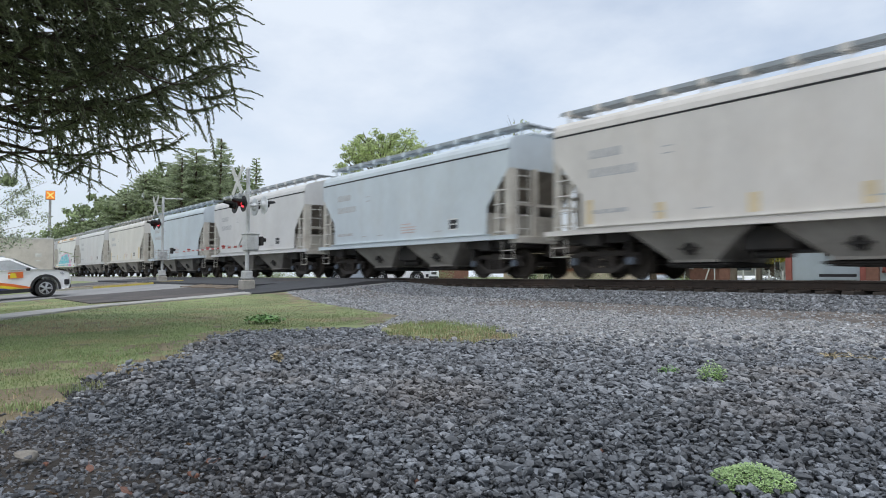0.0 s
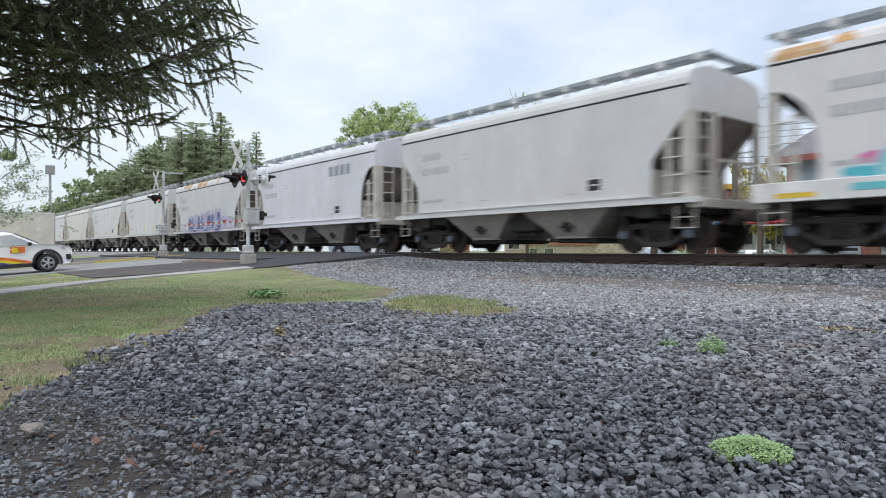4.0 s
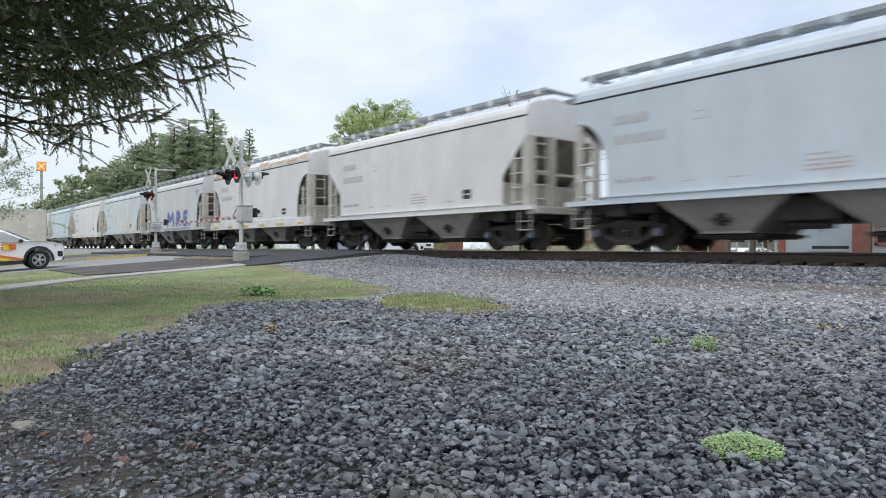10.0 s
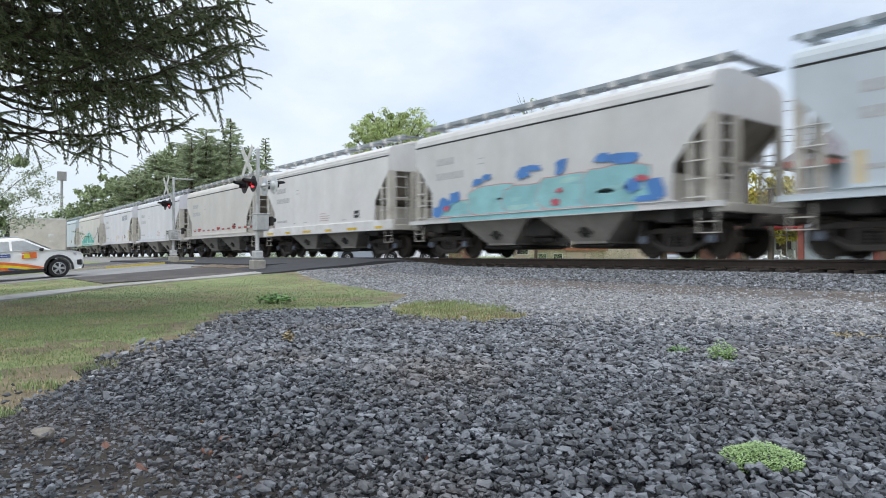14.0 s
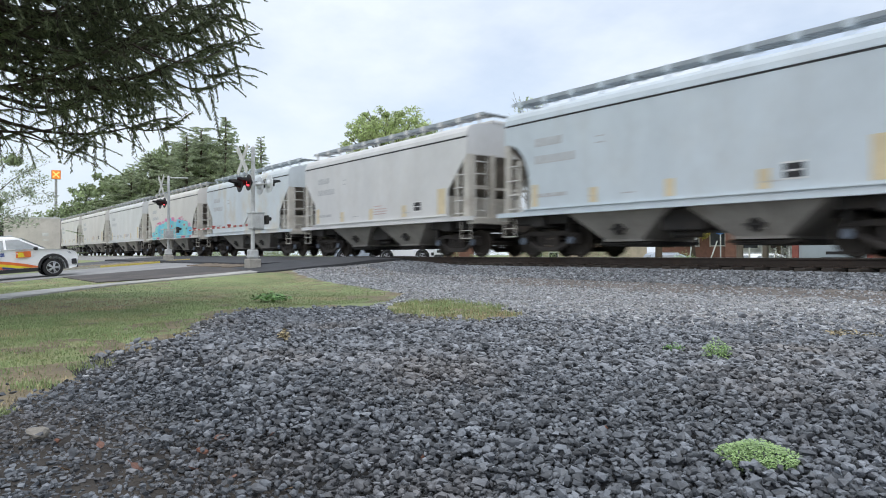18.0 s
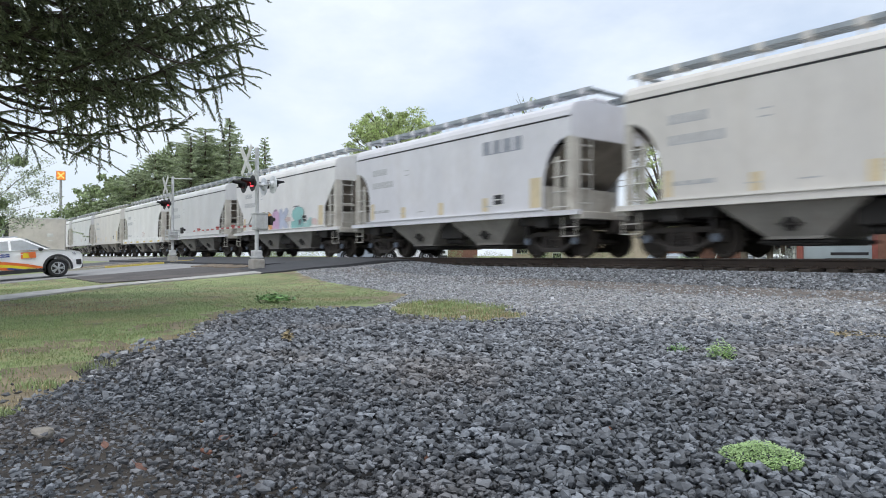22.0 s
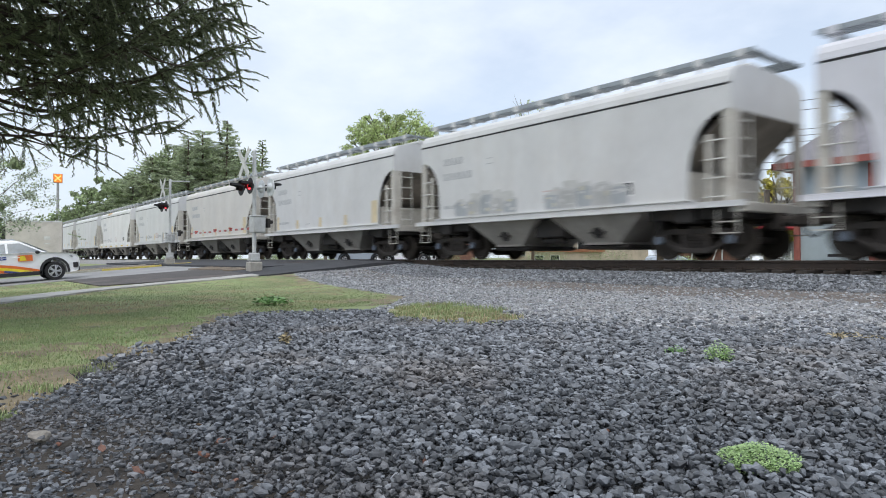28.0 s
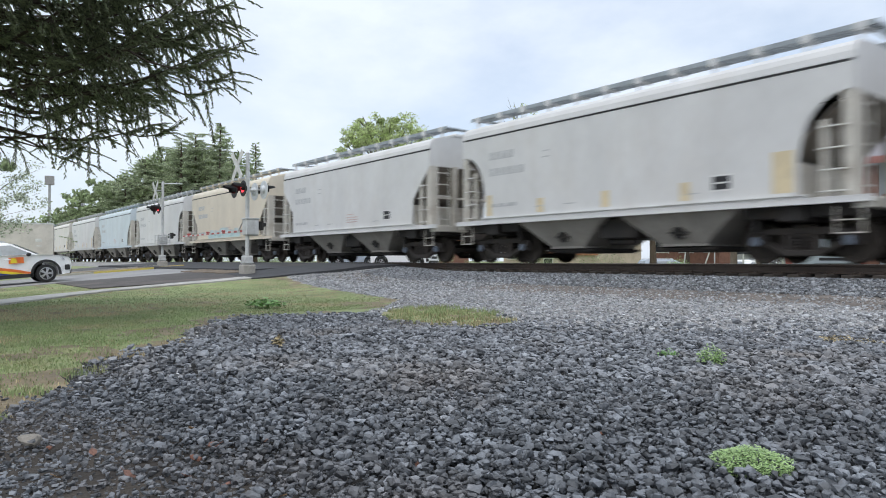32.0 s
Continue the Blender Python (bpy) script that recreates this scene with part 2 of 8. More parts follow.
M_DIRT = surface("trodden_brown_grey_dirt", (0.155, 0.135, 0.12), rough=0.95, dark=0.6, light=1.4, scale=1.8, fine=45, bump=1.0, bump_size=0.03, tint=(0.21, 0.19, 0.175), tint_amount=0.7, tint_scale=0.8)
M_EARTH = surface("damp_brown_earth", (0.045, 0.039, 0.034), rough=0.95, dark=0.5, light=1.5, scale=3, fine=55, bump=1.0, bump_size=0.02, tint=(0.085, 0.07, 0.052), tint_amount=0.6, tint_scale=1.5)


def build_ground():
    def lines(spans):
        out = []
        for a, b, d in spans:
            n = max(1, round((b - a) / d))
            out += [a + (b - a) * i / n for i in range(n)]
        return out + [spans[-1][1]]

    xs = lines([(-1500, -200, 200), (-200, -60, 20), (-60, -24, 2), (-24, 4, 0.2), (4, 12, 1), (12, 60, 8), (60, 1500, 200)])
    ys = lines([(-1500, -100, 200), (-100, -10, 15), (-10, -2, 1), (-2, 10, 0.2), (10, 24, 0.4), (24, 34, 5), (34, 45, 0.75), (45, 60, 5), (60, 200, 20), (200, 2000, 300)])
    verts = [(x, y, height(x, y) + wobble(x, y)) for y in ys for x in xs]
    faces, mats = [], []
    w = len(xs)
    for j in range(len(ys) - 1):
        for i in range(w - 1):
            faces.append((j * w + i, j * w + i + 1, j * w + w + i + 1, j * w + w + i))
            cx, cy = (xs[i] + xs[i + 1]) / 2, (ys[j] + ys[j + 1]) / 2
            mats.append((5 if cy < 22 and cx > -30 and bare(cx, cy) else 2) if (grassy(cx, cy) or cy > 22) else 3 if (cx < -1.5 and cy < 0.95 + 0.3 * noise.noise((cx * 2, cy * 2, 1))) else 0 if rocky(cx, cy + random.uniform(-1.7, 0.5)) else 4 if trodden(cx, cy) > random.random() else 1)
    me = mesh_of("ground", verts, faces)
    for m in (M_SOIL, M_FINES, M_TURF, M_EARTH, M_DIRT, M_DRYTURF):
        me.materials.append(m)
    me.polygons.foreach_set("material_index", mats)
    me.update()
    return tagged(new("ground", me), "gravelly ground with dark crushed rock and thin lawn", "ground", kind="structure")


build_ground()
# paler copy of the crushed rock, with grazing light put into its colour
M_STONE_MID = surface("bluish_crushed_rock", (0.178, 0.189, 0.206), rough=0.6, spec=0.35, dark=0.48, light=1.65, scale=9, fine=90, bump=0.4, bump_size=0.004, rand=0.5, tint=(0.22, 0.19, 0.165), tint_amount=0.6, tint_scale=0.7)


# ---- track ----
def build_track():
    for nm, y in (("rail_near", TRACK_Y - 0.7525), ("rail_far", TRACK_Y + 0.7525)):
        bm = blank()
        prof = [(-0.07, -0.185), (0.07, -0.185), (0.07, -0.17), (0.012, -0.15), (0.012, -0.05), (0.036, -0.04), (0.037, -0.008), (0.03, -0.002),
                (-0.03, -0.002), (-0.037, -0.008), (-0.036, -0.04), (-0.012, -0.05), (-0.012, -0.15), (-0.07, -0.17)]
        loft(bm, [[(x, y + p, RAIL_Z + q) for p, q in prof] for x in (-420, -19.4, 60, 420)])
        rail = tagged(part(nm, bm, M_RAIL, None), "rusty brown steel rail on timber ties", "rail", kind="structure")
        bm = blank()
        box(bm, 0, y, RAIL_Z - 0.001, 840, 0.056, 0.003)
        part("rail_head", bm, M_RAILTOP, rail, "polished running surface")
    tie = blank()
    box(tie, 0, 0, 0, 0.22, 2.6, 0.18, 0.012)
    tie_me = put(tie, "tie")
    tie_me.materials.append(M_TIE)
    plate = blank()
    box(plate, 0, 0, 0, 0.19, 0.34, 0.02)
    for sx, sy in ((-1, -1), (1, 1), (-1, 1), (1, -1)):
        box(plate, sx * 0.06, sy * 0.1, 0.02, 0.025, 0.03, 0.04)
    plate_me = put(plate, "tie_plate")
    plate_me.materials.append(M_RAIL)
    bed = thing("track_ties", "row of dark timber ties bedded in ballast", "railway ties", kind="structure")
    for i in range(190):
        t = part("tie", tie_me, None, bed, at=pose(-19.2 + i * 0.5 + 0.02 * math.sin(i * 7.1), TRACK_Y + 0.03 * math.sin(i * 3.3), RAIL_Z - 0.285, 0, 0, 0.6 * math.sin(i * 5.7)))
        if i < 60:
            part("tie_plate", plate_me, None, t, at=pose(0, -0.7525, 0.095))


build_track()

# ---- the train ----
PITCH = 12.65
PAINTS = {
    "grey": paint("pale_grey_paint", (0.676, 0.678, 0.675)),
    "beige": paint("greyish_beige_paint", (0.701, 0.678, 0.640)),
    "blue": paint("pale_blue_grey_paint", (0.595, 0.665, 0.711)),
    "white": paint("off_white_paint", (0.769, 0.762, 0.752)),
    "lavender": paint("cool_white_paint", (0.719, 0.720, 0.758)),
    "tan": paint("faded_tan_paint", (0.719, 0.653, 0.539)),
    "dim": paint("dusty_grey_paint", (0.533, 0.532, 0.521)),
    "stained": paint("blue_grey_paint_with_tan_stains", (0.632, 0.684, 0.711), dirt=(0.56, 0.46, 0.30), amount=0.8),
}
M_LETTER = surface("faded_dark_lettering", (0.50, 0.51, 0.52), rough=0.7, scale=8, fine=60, bump=0)
M_BLACKBOX = surface("black_stencil_panel", (0.025, 0.025, 0.028), rough=0.6, bump=0)
M_WHITE = surface("white_stencil_paint", (0.75, 0.75, 0.73), rough=0.6, bump=0)
M_RED = surface("faded_red_lettering", (0.60, 0.47, 0.44), rough=0.7, bump=0)
M_YELLOW = surface("yellow_reflective_tape", (0.75, 0.52, 0.06), rough=0.5, bump=0)
M_PATCH = surface("faded_yellow_patch", (0.66, 0.56, 0.37), rough=0.7, scale=4, fine=20, dark=0.8, bump=0)
M_RUST = surface("orange_rust_bleed", (0.56, 0.33, 0.15), rough=0.85, dark=0.7, light=1.35, scale=1.5, fine=14, stretch=(1, 1, 2.5), tint=(0.52, 0.47, 0.38), tint_amount=0.9, tint_scale=1.3, bump=0.1)
SPRAY = {}


def spray(rgb):
    if rgb not in SPRAY:
        SPRAY[rgb] = surface("spray_paint", rgb, rough=0.55, dark=0.8, light=1.1, scale=2, fine=20, bump=0) if not SPRAY else None
        if SPRAY[rgb] is None:
            SPRAY[rgb] = surface("spray_paint_%d" % len(SPRAY), rgb, rough=0.55, dark=0.8, light=1.1, scale=2, fine=20, bump=0)
    return SPRAY[rgb]


SIDE_Y = 1.6
EAVE_Z, CUT_Z, SILL_Z, END_X = 3.69, 3.2, 1.14, 5.48


def side_outline(round_cut):
    half = []
    if round_cut:
        half = [(END_X, EAVE_Z), (END_X, 3.3)]
        for k in range(9):
            a = radians(90 * k / 8)
            half.append((END_X - 1.0 * math.sin(a) ** 0.9, 1.75 + 1.45 * math.cos(a) ** 0.9 if k < 8 else 1.75))
        half += [(END_X - 1.0, SILL_Z + 0.1)]
    else:
        half = [(END_X, EAVE_Z), (END_X, CUT_Z), (END_X - 0.93, 2.14), (END_X - 0.98, SILL_Z + 0.1)]
    return [(-x, z) for x, z in half[::-1]] + half


def wheel_mesh():
    bm = blank()
    for s in (-1, 1):
        prof = [(0.02, 0.06), (0.10, 0.05), (0.12, 0.02), (0.34, 0.02), (0.36, 0.065), (0.42, 0.06), (0.425, -0.03), (0.45, -0.045), (0.44, -0.07), (0.36, -0.07), (0.33, -0.02), (0.1, -0.03), (0.02, -0.06)]
        rings = []
        for r, w in prof:
            rings.append([(r * math.cos(2 * math.pi * k / 20), s * (0.755 + w), r * math.sin(2 * math.pi * k / 20)) for k in range(20)])
        loft(bm, rings)
    tube(bm, (0, -1.08, 0), (0, 1.08, 0), 0.075, seg=10)
    return put(bm, "wheelset")


def side_frame_mesh():
    """A cast frame: top chord, bottom tie, two columns, sloping arms and pedestal jaws, open between them."""
    bm = blank()

    def bar(ax, az, bx, bz, w, t=0.14):
        a, b = Vector((ax, 0, az)), Vector((bx, 0, bz))
        d = b - a
        box(bm, (ax + bx) / 2, 0, (az + bz) / 2, d.length + w * 0.5, t, w, 0.015, rot=Matrix.Rotation(-math.atan2(d.z, d.x), 4, "Y"))

    bar(-0.62, 0.66, 0.62, 0.66, 0.13)
    bar(-0.34, 0.22, 0.34, 0.22, 0.12, 0.2)
    for s in (-1, 1):
        bar(s * 0.62, 0.66, s * 1.06, 0.59, 0.12)
        bar(s * 0.34, 0.22, s * 0.80, 0.47, 0.11)
        bar(s * 0.30, 0.24, s * 0.30, 0.66, 0.1, 0.18)
        bar(s * 0.74, 0.62, s * 0.74, 0.40, 0.09)
        bar(s * 1.05, 0.60, s * 1.05, 0.38, 0.08)
        box(bm, s * 0.89, -0.03, 0.55, 0.26, 0.16, 0.1, 0.02)
    return put(bm, "side_frame")


def spring_mesh():
    bm = blank()
    for x in (-0.2, 0.0, 0.2):
        for k in range(6):
            tube(bm, (x, 0, 0.27 + k * 0.065), (x, 0, 0.305 + k * 0.065), 0.085, seg=10)
        tube(bm, (x, 0, 0.25), (x, 0, 0.68), 0.06, seg=8)
    return put(bm, "spring_nest")


TRUCK_MESHES = {}


def build_truck(car, x):
    tm = TRUCK_MESHES
    if not tm:
        tm["wheel"], tm["frame"], tm["spring"] = wheel_mesh(), side_frame_mesh(), spring_mesh()
        b = blank()
        box(b, 0, 0, 0.66, 0.42, 2.1, 0.26, 0.04)
        tube(b, (0, 0, 0.75), (0, 0, 0.95), 0.3, seg=14)
        tm["bolster"] = put(b, "bolster")
        b = blank()
        tube(b, (0, -0.03, 0), (0, 0.03, 0), 0.1, seg=12)
        for k in range(3):
            a = 2 * math.pi * k / 3
            tube(b, (0.06 * math.cos(a), -0.045, 0.06 * math.sin(a)), (0.06 * math.cos(a), 0, 0.06 * math.sin(a)), 0.018, seg=6)
        tm["cap"] = put(b, "bearing_cap")
        for k, m in (("wheel", M_WHEEL), ("frame", M_TRUCK), ("spring", M_TRUCK), ("bolster", M_TRUCK), ("cap", M_CAP)):
            tm[k].materials.append(m)
    tr = part("truck", tm["bolster"], None, car, "rust-brown four-wheel truck", at=pose(x, 0, 0))
    for s in (-1, 1):
        part("side_frame", tm["frame"], None, tr, at=pose(0, s * 1.0, 0, 0, 0, 0 if s < 0 else 180))
        tagged(part("spring_nest", tm["spring"], None, tr, at=pose(0, s * 0.98, 0)), kind="stuff")
        part("wheelset", tm["wheel"], None, tr, at=pose(s * 0.89, 0, 0.45))
    for s in (-1, 1):
        part("bearing_cap", tm["cap"], None, tr, "bluish grey bearing cap", at=pose(s * 0.89, -1.13, 0.46))
    return tr


M_BAY = surface("dusty_brown_grey_bay_steel", (0.34, 0.32, 0.29), rough=0.8, dark=0.7, light=1.15, scale=1.5, fine=14, bump=0.1, tint=(0.17, 0.14, 0.12), tint_amount=0.6, tint_scale=1.4, stretch=(1, 1, 0.5))
# the eave's shade as a dark surface colour
M_EAVE_SHADE = surface("dark_caulked_seam", (0.055, 0.055, 0.058), rough=0.85, scale=4, fine=30, bump=0)
# besides grime, the base colour is darkened for the slope's underside shade
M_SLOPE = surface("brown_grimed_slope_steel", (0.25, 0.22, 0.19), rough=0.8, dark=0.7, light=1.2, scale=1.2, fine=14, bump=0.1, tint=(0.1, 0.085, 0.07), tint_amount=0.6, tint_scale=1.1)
M_ENDPAINT = surface("grimy_beige_end_paint", (0.58, 0.555, 0.50), rough=0.7, dark=0.75, light=1.12, scale=1.4, fine=14, tint=(0.3, 0.25, 0.2), tint_amount=0.6, tint_scale=1.5, bump=0.05)
M_RUNG = surface("pale_painted_rung", (0.66, 0.65, 0.62), rough=0.6, bump=0)
M_SILL = surface("dull_white_sill_paint", (0.80, 0.80, 0.79), rough=0.6, dark=0.8, light=1.08, scale=1.3, fine=12, tint=(0.45, 0.38, 0.3), tint_amount=0.5, bump=0)
M_CAP = surface("blue_grey_bearing_cap", (0.17, 0.2, 0.25), rough=0.6, bump=0.1)


def build_hopper(round_cut, ribbed, tall_sill):
    """A two-bay covered hopper; x runs along the train, z from the rail's top, y = -1.6 is the side towards the camera."""
    car = thing("hopper_car", "pale covered hopper freight car rolling on the track", "freight car")
    P = PAINTS["grey"]
    outline = side_outline(round_cut)
    for s in (-1, 1):
        bm = blank()
        prism(bm, outline, s * SIDE_Y, s * (SIDE_Y - 0.03))
        part("side_sheet", bm, P, car)
        bm = blank()
        if tall_sill:
            box(bm, 0, s * (SIDE_Y - 0.005), SILL_Z + 0.065, 11.5, 0.13, 0.38, 0.012)
            part("side_sill", bm, M_SILL, car, "deep dull white side sill")
        else:
            def section(x, top, out):
                prof = [(-0.07, -0.011), (out, -0.011), (out, 0.011), (0.045, 0.014), (0.045, top - 0.025), (out, top - 0.022), (out, top), (-0.07, top)]
                return [(x, s * (SIDE_Y + y), SILL_Z + z) for y, z in prof]
            loft(bm, [section(-5.775, 0.115, 0.05), section(-4.66, 0.115, 0.05), section(-4.65, 0.179, 0.08), section(4.65, 0.179, 0.08), section(4.66, 0.115, 0.05), section(5.775, 0.115, 0.05)])
            part("side_sill", bm, M_SILL, car, "dull side sill between two flanges")
        bm = blank()
        box(bm, 0, s * (SIDE_Y - 0.01), EAVE_Z + 0.06, 2 * END_X, 0.06, 0.03)
        part("eave_rail", bm, P, car)
        # dark strip put in for the shade below the overhanging eave
        bm = blank()
        box(bm, 0, s * (SIDE_Y - 0.012), EAVE_Z + 0.024, 2 * END_X - 0.1, 0.04, 0.036)
        part("eave_seam", bm, M_EAVE_SHADE, car, "dark strip standing for the shade under the eave")
    prof = [(1.60, 3.735), (1.585, 3.88), (1.53, 4.00), (1.42, 4.09), (1.15, 4.15), (0.6, 4.21), (0, 4.23), (-0.6, 4.21), (-1.15, 4.15), (-1.42, 4.09), (-1.53, 4.00), (-1.585, 3.88), (-1.60, 3.735), (-1.2, 3.7), (1.2, 3.7)]
    bm = blank()
    loft(bm, [[(x, y, z) for y, z in prof] for x in (-END_X, -1.8, 1.8, END_X)])
    part("roof", bm, P, car)
    if ribbed:
        for s in (-1, 1):
            for z, y in ((3.82, 1.592), (3.93, 1.562)):
                bm = blank()
                box(bm, 0, s * y, z, 2 * END_X - 0.1, 0.05, 0.03)
                part("roof_rib", bm, P, car)
    # ends: upper wall, slope sheet, posts, ladders, platform
    for s in (-1, 1):
        bm = blank()
        end = [(1.57, 3.7), (1.56, 3.87), (1.50, 3.98), (1.40, 4.07), (0.6, 4.19), (-0.6, 4.19), (-1.40, 4.07), (-1.50, 3.98), (-1.56, 3.87), (-1.57, 3.7), (-1.57, CUT_Z - 0.02), (1.57, CUT_Z - 0.02)]
        loft(bm, [[(s * (END_X - d), y, z) for y, z in end] for d in (0.03, -0.02)])
        part("end_wall", bm, P, car)
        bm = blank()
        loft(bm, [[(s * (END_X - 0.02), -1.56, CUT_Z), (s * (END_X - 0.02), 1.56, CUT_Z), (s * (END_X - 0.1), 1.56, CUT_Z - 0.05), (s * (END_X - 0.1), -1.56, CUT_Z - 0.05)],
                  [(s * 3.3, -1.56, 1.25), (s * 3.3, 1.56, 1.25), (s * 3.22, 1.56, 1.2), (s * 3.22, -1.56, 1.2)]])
        part("slope_sheet", bm, M_SLOPE, car, "grimy brown slope sheet, darkened for underside shade")
        bm = blank()
        box(bm, s * 5.62, 0, 1.12, 0.35, 3.1, 0.2, 0.015)
        box(bm, s * 5.0, 0, 1.19, 1.2, 3.0, 0.04)
        box(bm, s * (END_X - 1.02), 0, 1.58, 0.04, 3.0, 0.76)
        if not round_cut:
            box(bm, s * (END_X - 0.02), 0, 2.16, 0.06, 2.9, 0.07)
        part("end_platform", bm, M_ENDPAINT, car, "grimy end platform")
        for q in (-1, 1):
            bm = blank()
            box(bm, s * (END_X - 0.10), q * 1.53, 2.22, 0.22, 0.10, 2.0, 0.012)
            box(bm, s * (END_X + 0.0), q * 1.44, 2.22, 0.03, 0.26, 2.0, 0.006)
            part("corner_post", bm, M_ENDPAINT, car)
            bm = blank()
            box(bm, s * (END_X - 0.54), q * 1.55, 1.95, 0.13, 0.05, 1.5, 0.008)
            part("ladder_plate", bm, M_ENDPAINT, car)
            if q < 0 and not round_cut:
                bm = blank()
                box(bm, s * (END_X - 0.02), q * 0.55, 2.22, 0.14, 0.2, 2.0, 0.012)
                part("end_post", bm, M_ENDPAINT, car)
            bm = blank()
            tube(bm, (s * (END_X - 0.37), q * 1.60, 1.3), (s * (END_X - 0.37), q * 1.60, 2.6), 0.012, seg=5)
            for k in range(4):
                z = 1.35 + k * 0.4
                tube(bm, (s * (END_X - 0.12), q * 1.63, z), (s * (END_X - 0.62), q * 1.63, z), 0.016, seg=6)
                for x in (0.12, 0.62):
                    tube(bm, (s * (END_X - x), q * 1.63, z), (s * (END_X - x), q * 1.56, z), 0.016, seg=6)
            part("side_ladder", bm, M_RUNG, car, "white side ladder rungs")
            bm = blank()
            for x in (0.12, 0.58):
                box(bm, s * (END_X + 0.22 - x), q * 1.53, 0.83, 0.03, 0.02, 0.5)
            box(bm, s * (END_X - 0.13), q * 1.53, 0.58, 0.5, 0.05, 0.025)
            box(bm, s * (END_X - 0.13), q * 1.53, 0.82, 0.5, 0.05, 0.025)
            part("stirrup_step", bm, M_ENDPAINT, car)
        bm = blank()
        for y in (-1.3, -0.85):
            tube(bm, (s * (END_X + 0.04), y, 1.2), (s * (END_X + 0.04), y, 3.15), 0.018, seg=6)
        for k in range(5):
            tube(bm, (s * (END_X + 0.05), -1.34, 1.45 + k * 0.38), (s * (END_X + 0.05), -0.81, 1.45 + k * 0.38), 0.016, seg=6)
        part("end_ladder", bm, M_RUNG, car, "white end ladder")
        bm = blank()
        tube(bm, (s * 5.6, 0, 0.86), (s * 6.05, 0, 0.86), 0.13, 0.1, seg=10)
        box(bm, s * 6.17, 0, 0.86, 0.3, 0.26, 0.28, 0.05)
        box(bm, s * 5.65, 0, 0.86, 0.3, 0.5, 0.4, 0.03)
        part("coupler", bm, M_TRUCK, car, "rusty knuckle coupler")
        tb = blank()
        tube(tb, (s * 5.9, 0.35, 0.8), (s * 6.32, 0.2, 0.5), 0.025, seg=6)
        part("air_hose", tb, M_BLACK, car)
    bm = blank()
    box(bm, 0, 0, 0.98, 11.4, 0.5, 0.34, 0.01)
    part("center_sill", bm, M_DARK, car, "dark grimy centre sill")
    for s in (-1, 1):
        # dark plates added to fill the shadow area between bays and trucks
        bm = blank()
        box(bm, s * 4.45, 0, 1.03, 2.3, 2.7, 0.24, 0.02)
        box(bm, s * 4.3, 0, 0.98, 0.5, 3.0, 0.3, 0.02)
        box(bm, s * 3.45, 0, 0.9, 0.1, 2.4, 0.5)
        part("underframe", bm, M_DARK, car, "dark grimy underframe, added to fill the shadow by the trucks")
        bm = blank()
        tube(bm, (s * 3.2, -0.5, 0.72), (s * 5.4, -0.4, 0.6), 0.03, seg=6)
        tube(bm, (s * 3.25, -0.9, 0.8), (s * 3.25, 0.9, 0.8), 0.05, seg=6)
        box(bm, s * 3.3, -0.6, 0.75, 0.3, 0.3, 0.25, 0.04)
        part("brake_rigging", bm, M_DARK, car)
    # dark block added where only a shaded opening lies between the bays
    bm = blank()
    box(bm, 0, 0, 0.87, 1.1, 2.5, 0.5, 0.03)
    tube(bm, (-0.4, -1.0, 0.55), (0.4, -1.0, 0.55), 0.09, seg=10)
    part("bay_bridge", bm, M_DARK, car, "added dark block for the shade between the bays")
    # two discharge bays
    for c in (-1.72, 1.72):
        bm = blank()
        def ring(hx, hy, z):
            return [(c - hx, -hy, z), (c + hx, -hy, z), (c + hx, hy, z), (c - hx, hy, z)]
        loft(bm, [ring(1.52, 1.5, SILL_Z + 0.05), ring(1.42, 1.46, SILL_Z - 0.05), ring(0.58, 1.12, 0.46), ring(0.58, 1.12, 0.40)])
        for s in (-1, 1):
            box(bm, c, s * 1.2, 0.62, 0.36, 0.1, 0.05)
        part("discharge_bay", bm, M_BAY, car, "dusty tapered discharge bay")
        bm = blank()
        box(bm, c, 0, 0.34, 1.3, 2.0, 0.12, 0.02)
        for s in (-1, 1):
            tube(bm, (c - 0.75, s * 1.0, 0.35), (c + 0.75, s * 1.0, 0.35), 0.035, seg=6)
            tube(bm, (c, s * 1.2, 0.74), (c, s * 1.31, 0.68), 0.15, seg=12)
            box(bm, c, s * 1.30, 0.70, 0.46, 0.05, 0.05)
        part("outlet_gate", bm, M_DARK, car)
    # roof walk and hatches
    for s in (-1, 1):
        bm = blank()
        for k in range(5):
            box(bm, 0, s * (0.56 + k * 0.11), 4.47, 11.4, 0.07, 0.03)
        box(bm, 0, s * 1.06, 4.465, 11.4, 0.02, 0.10)
        for k in range(48):
            box(bm, -5.65 + k * 11.3 / 47, s * 0.78, 4.458, 0.03, 0.52, 0.015)
        part("running_board", bm, M_GALV, car, "galvanised grating roof walk")
        for k in range(12):
            x = -5.4 + k * 10.8 / 11
            bm = blank()
            box(bm, x, s * 1.02, 4.30, 0.06, 0.05, 0.33)
            box(bm, x, s * 1.085, 4.44, 0.17, 0.02, 0.16)
            box(bm, x, s * 0.8, 4.43, 0.08, 0.5, 0.04)
            if s < 0:
                part("board_bracket", bm, P, car)
            else:
                bm.free()
    for s in (-1, 1):
        bm = blank()
        for k in range(3):
            box(bm, s * (5.43 + k * 0.1), 0, 4.47, 0.05, 1.1, 0.03)
        part("end_board", bm, M_GALV, car)
    for k in range(4):
        bm = blank()
        box(bm, -4.0 + k * 2.67, 0, 4.36, 2.4, 0.62, 0.12, 0.03)
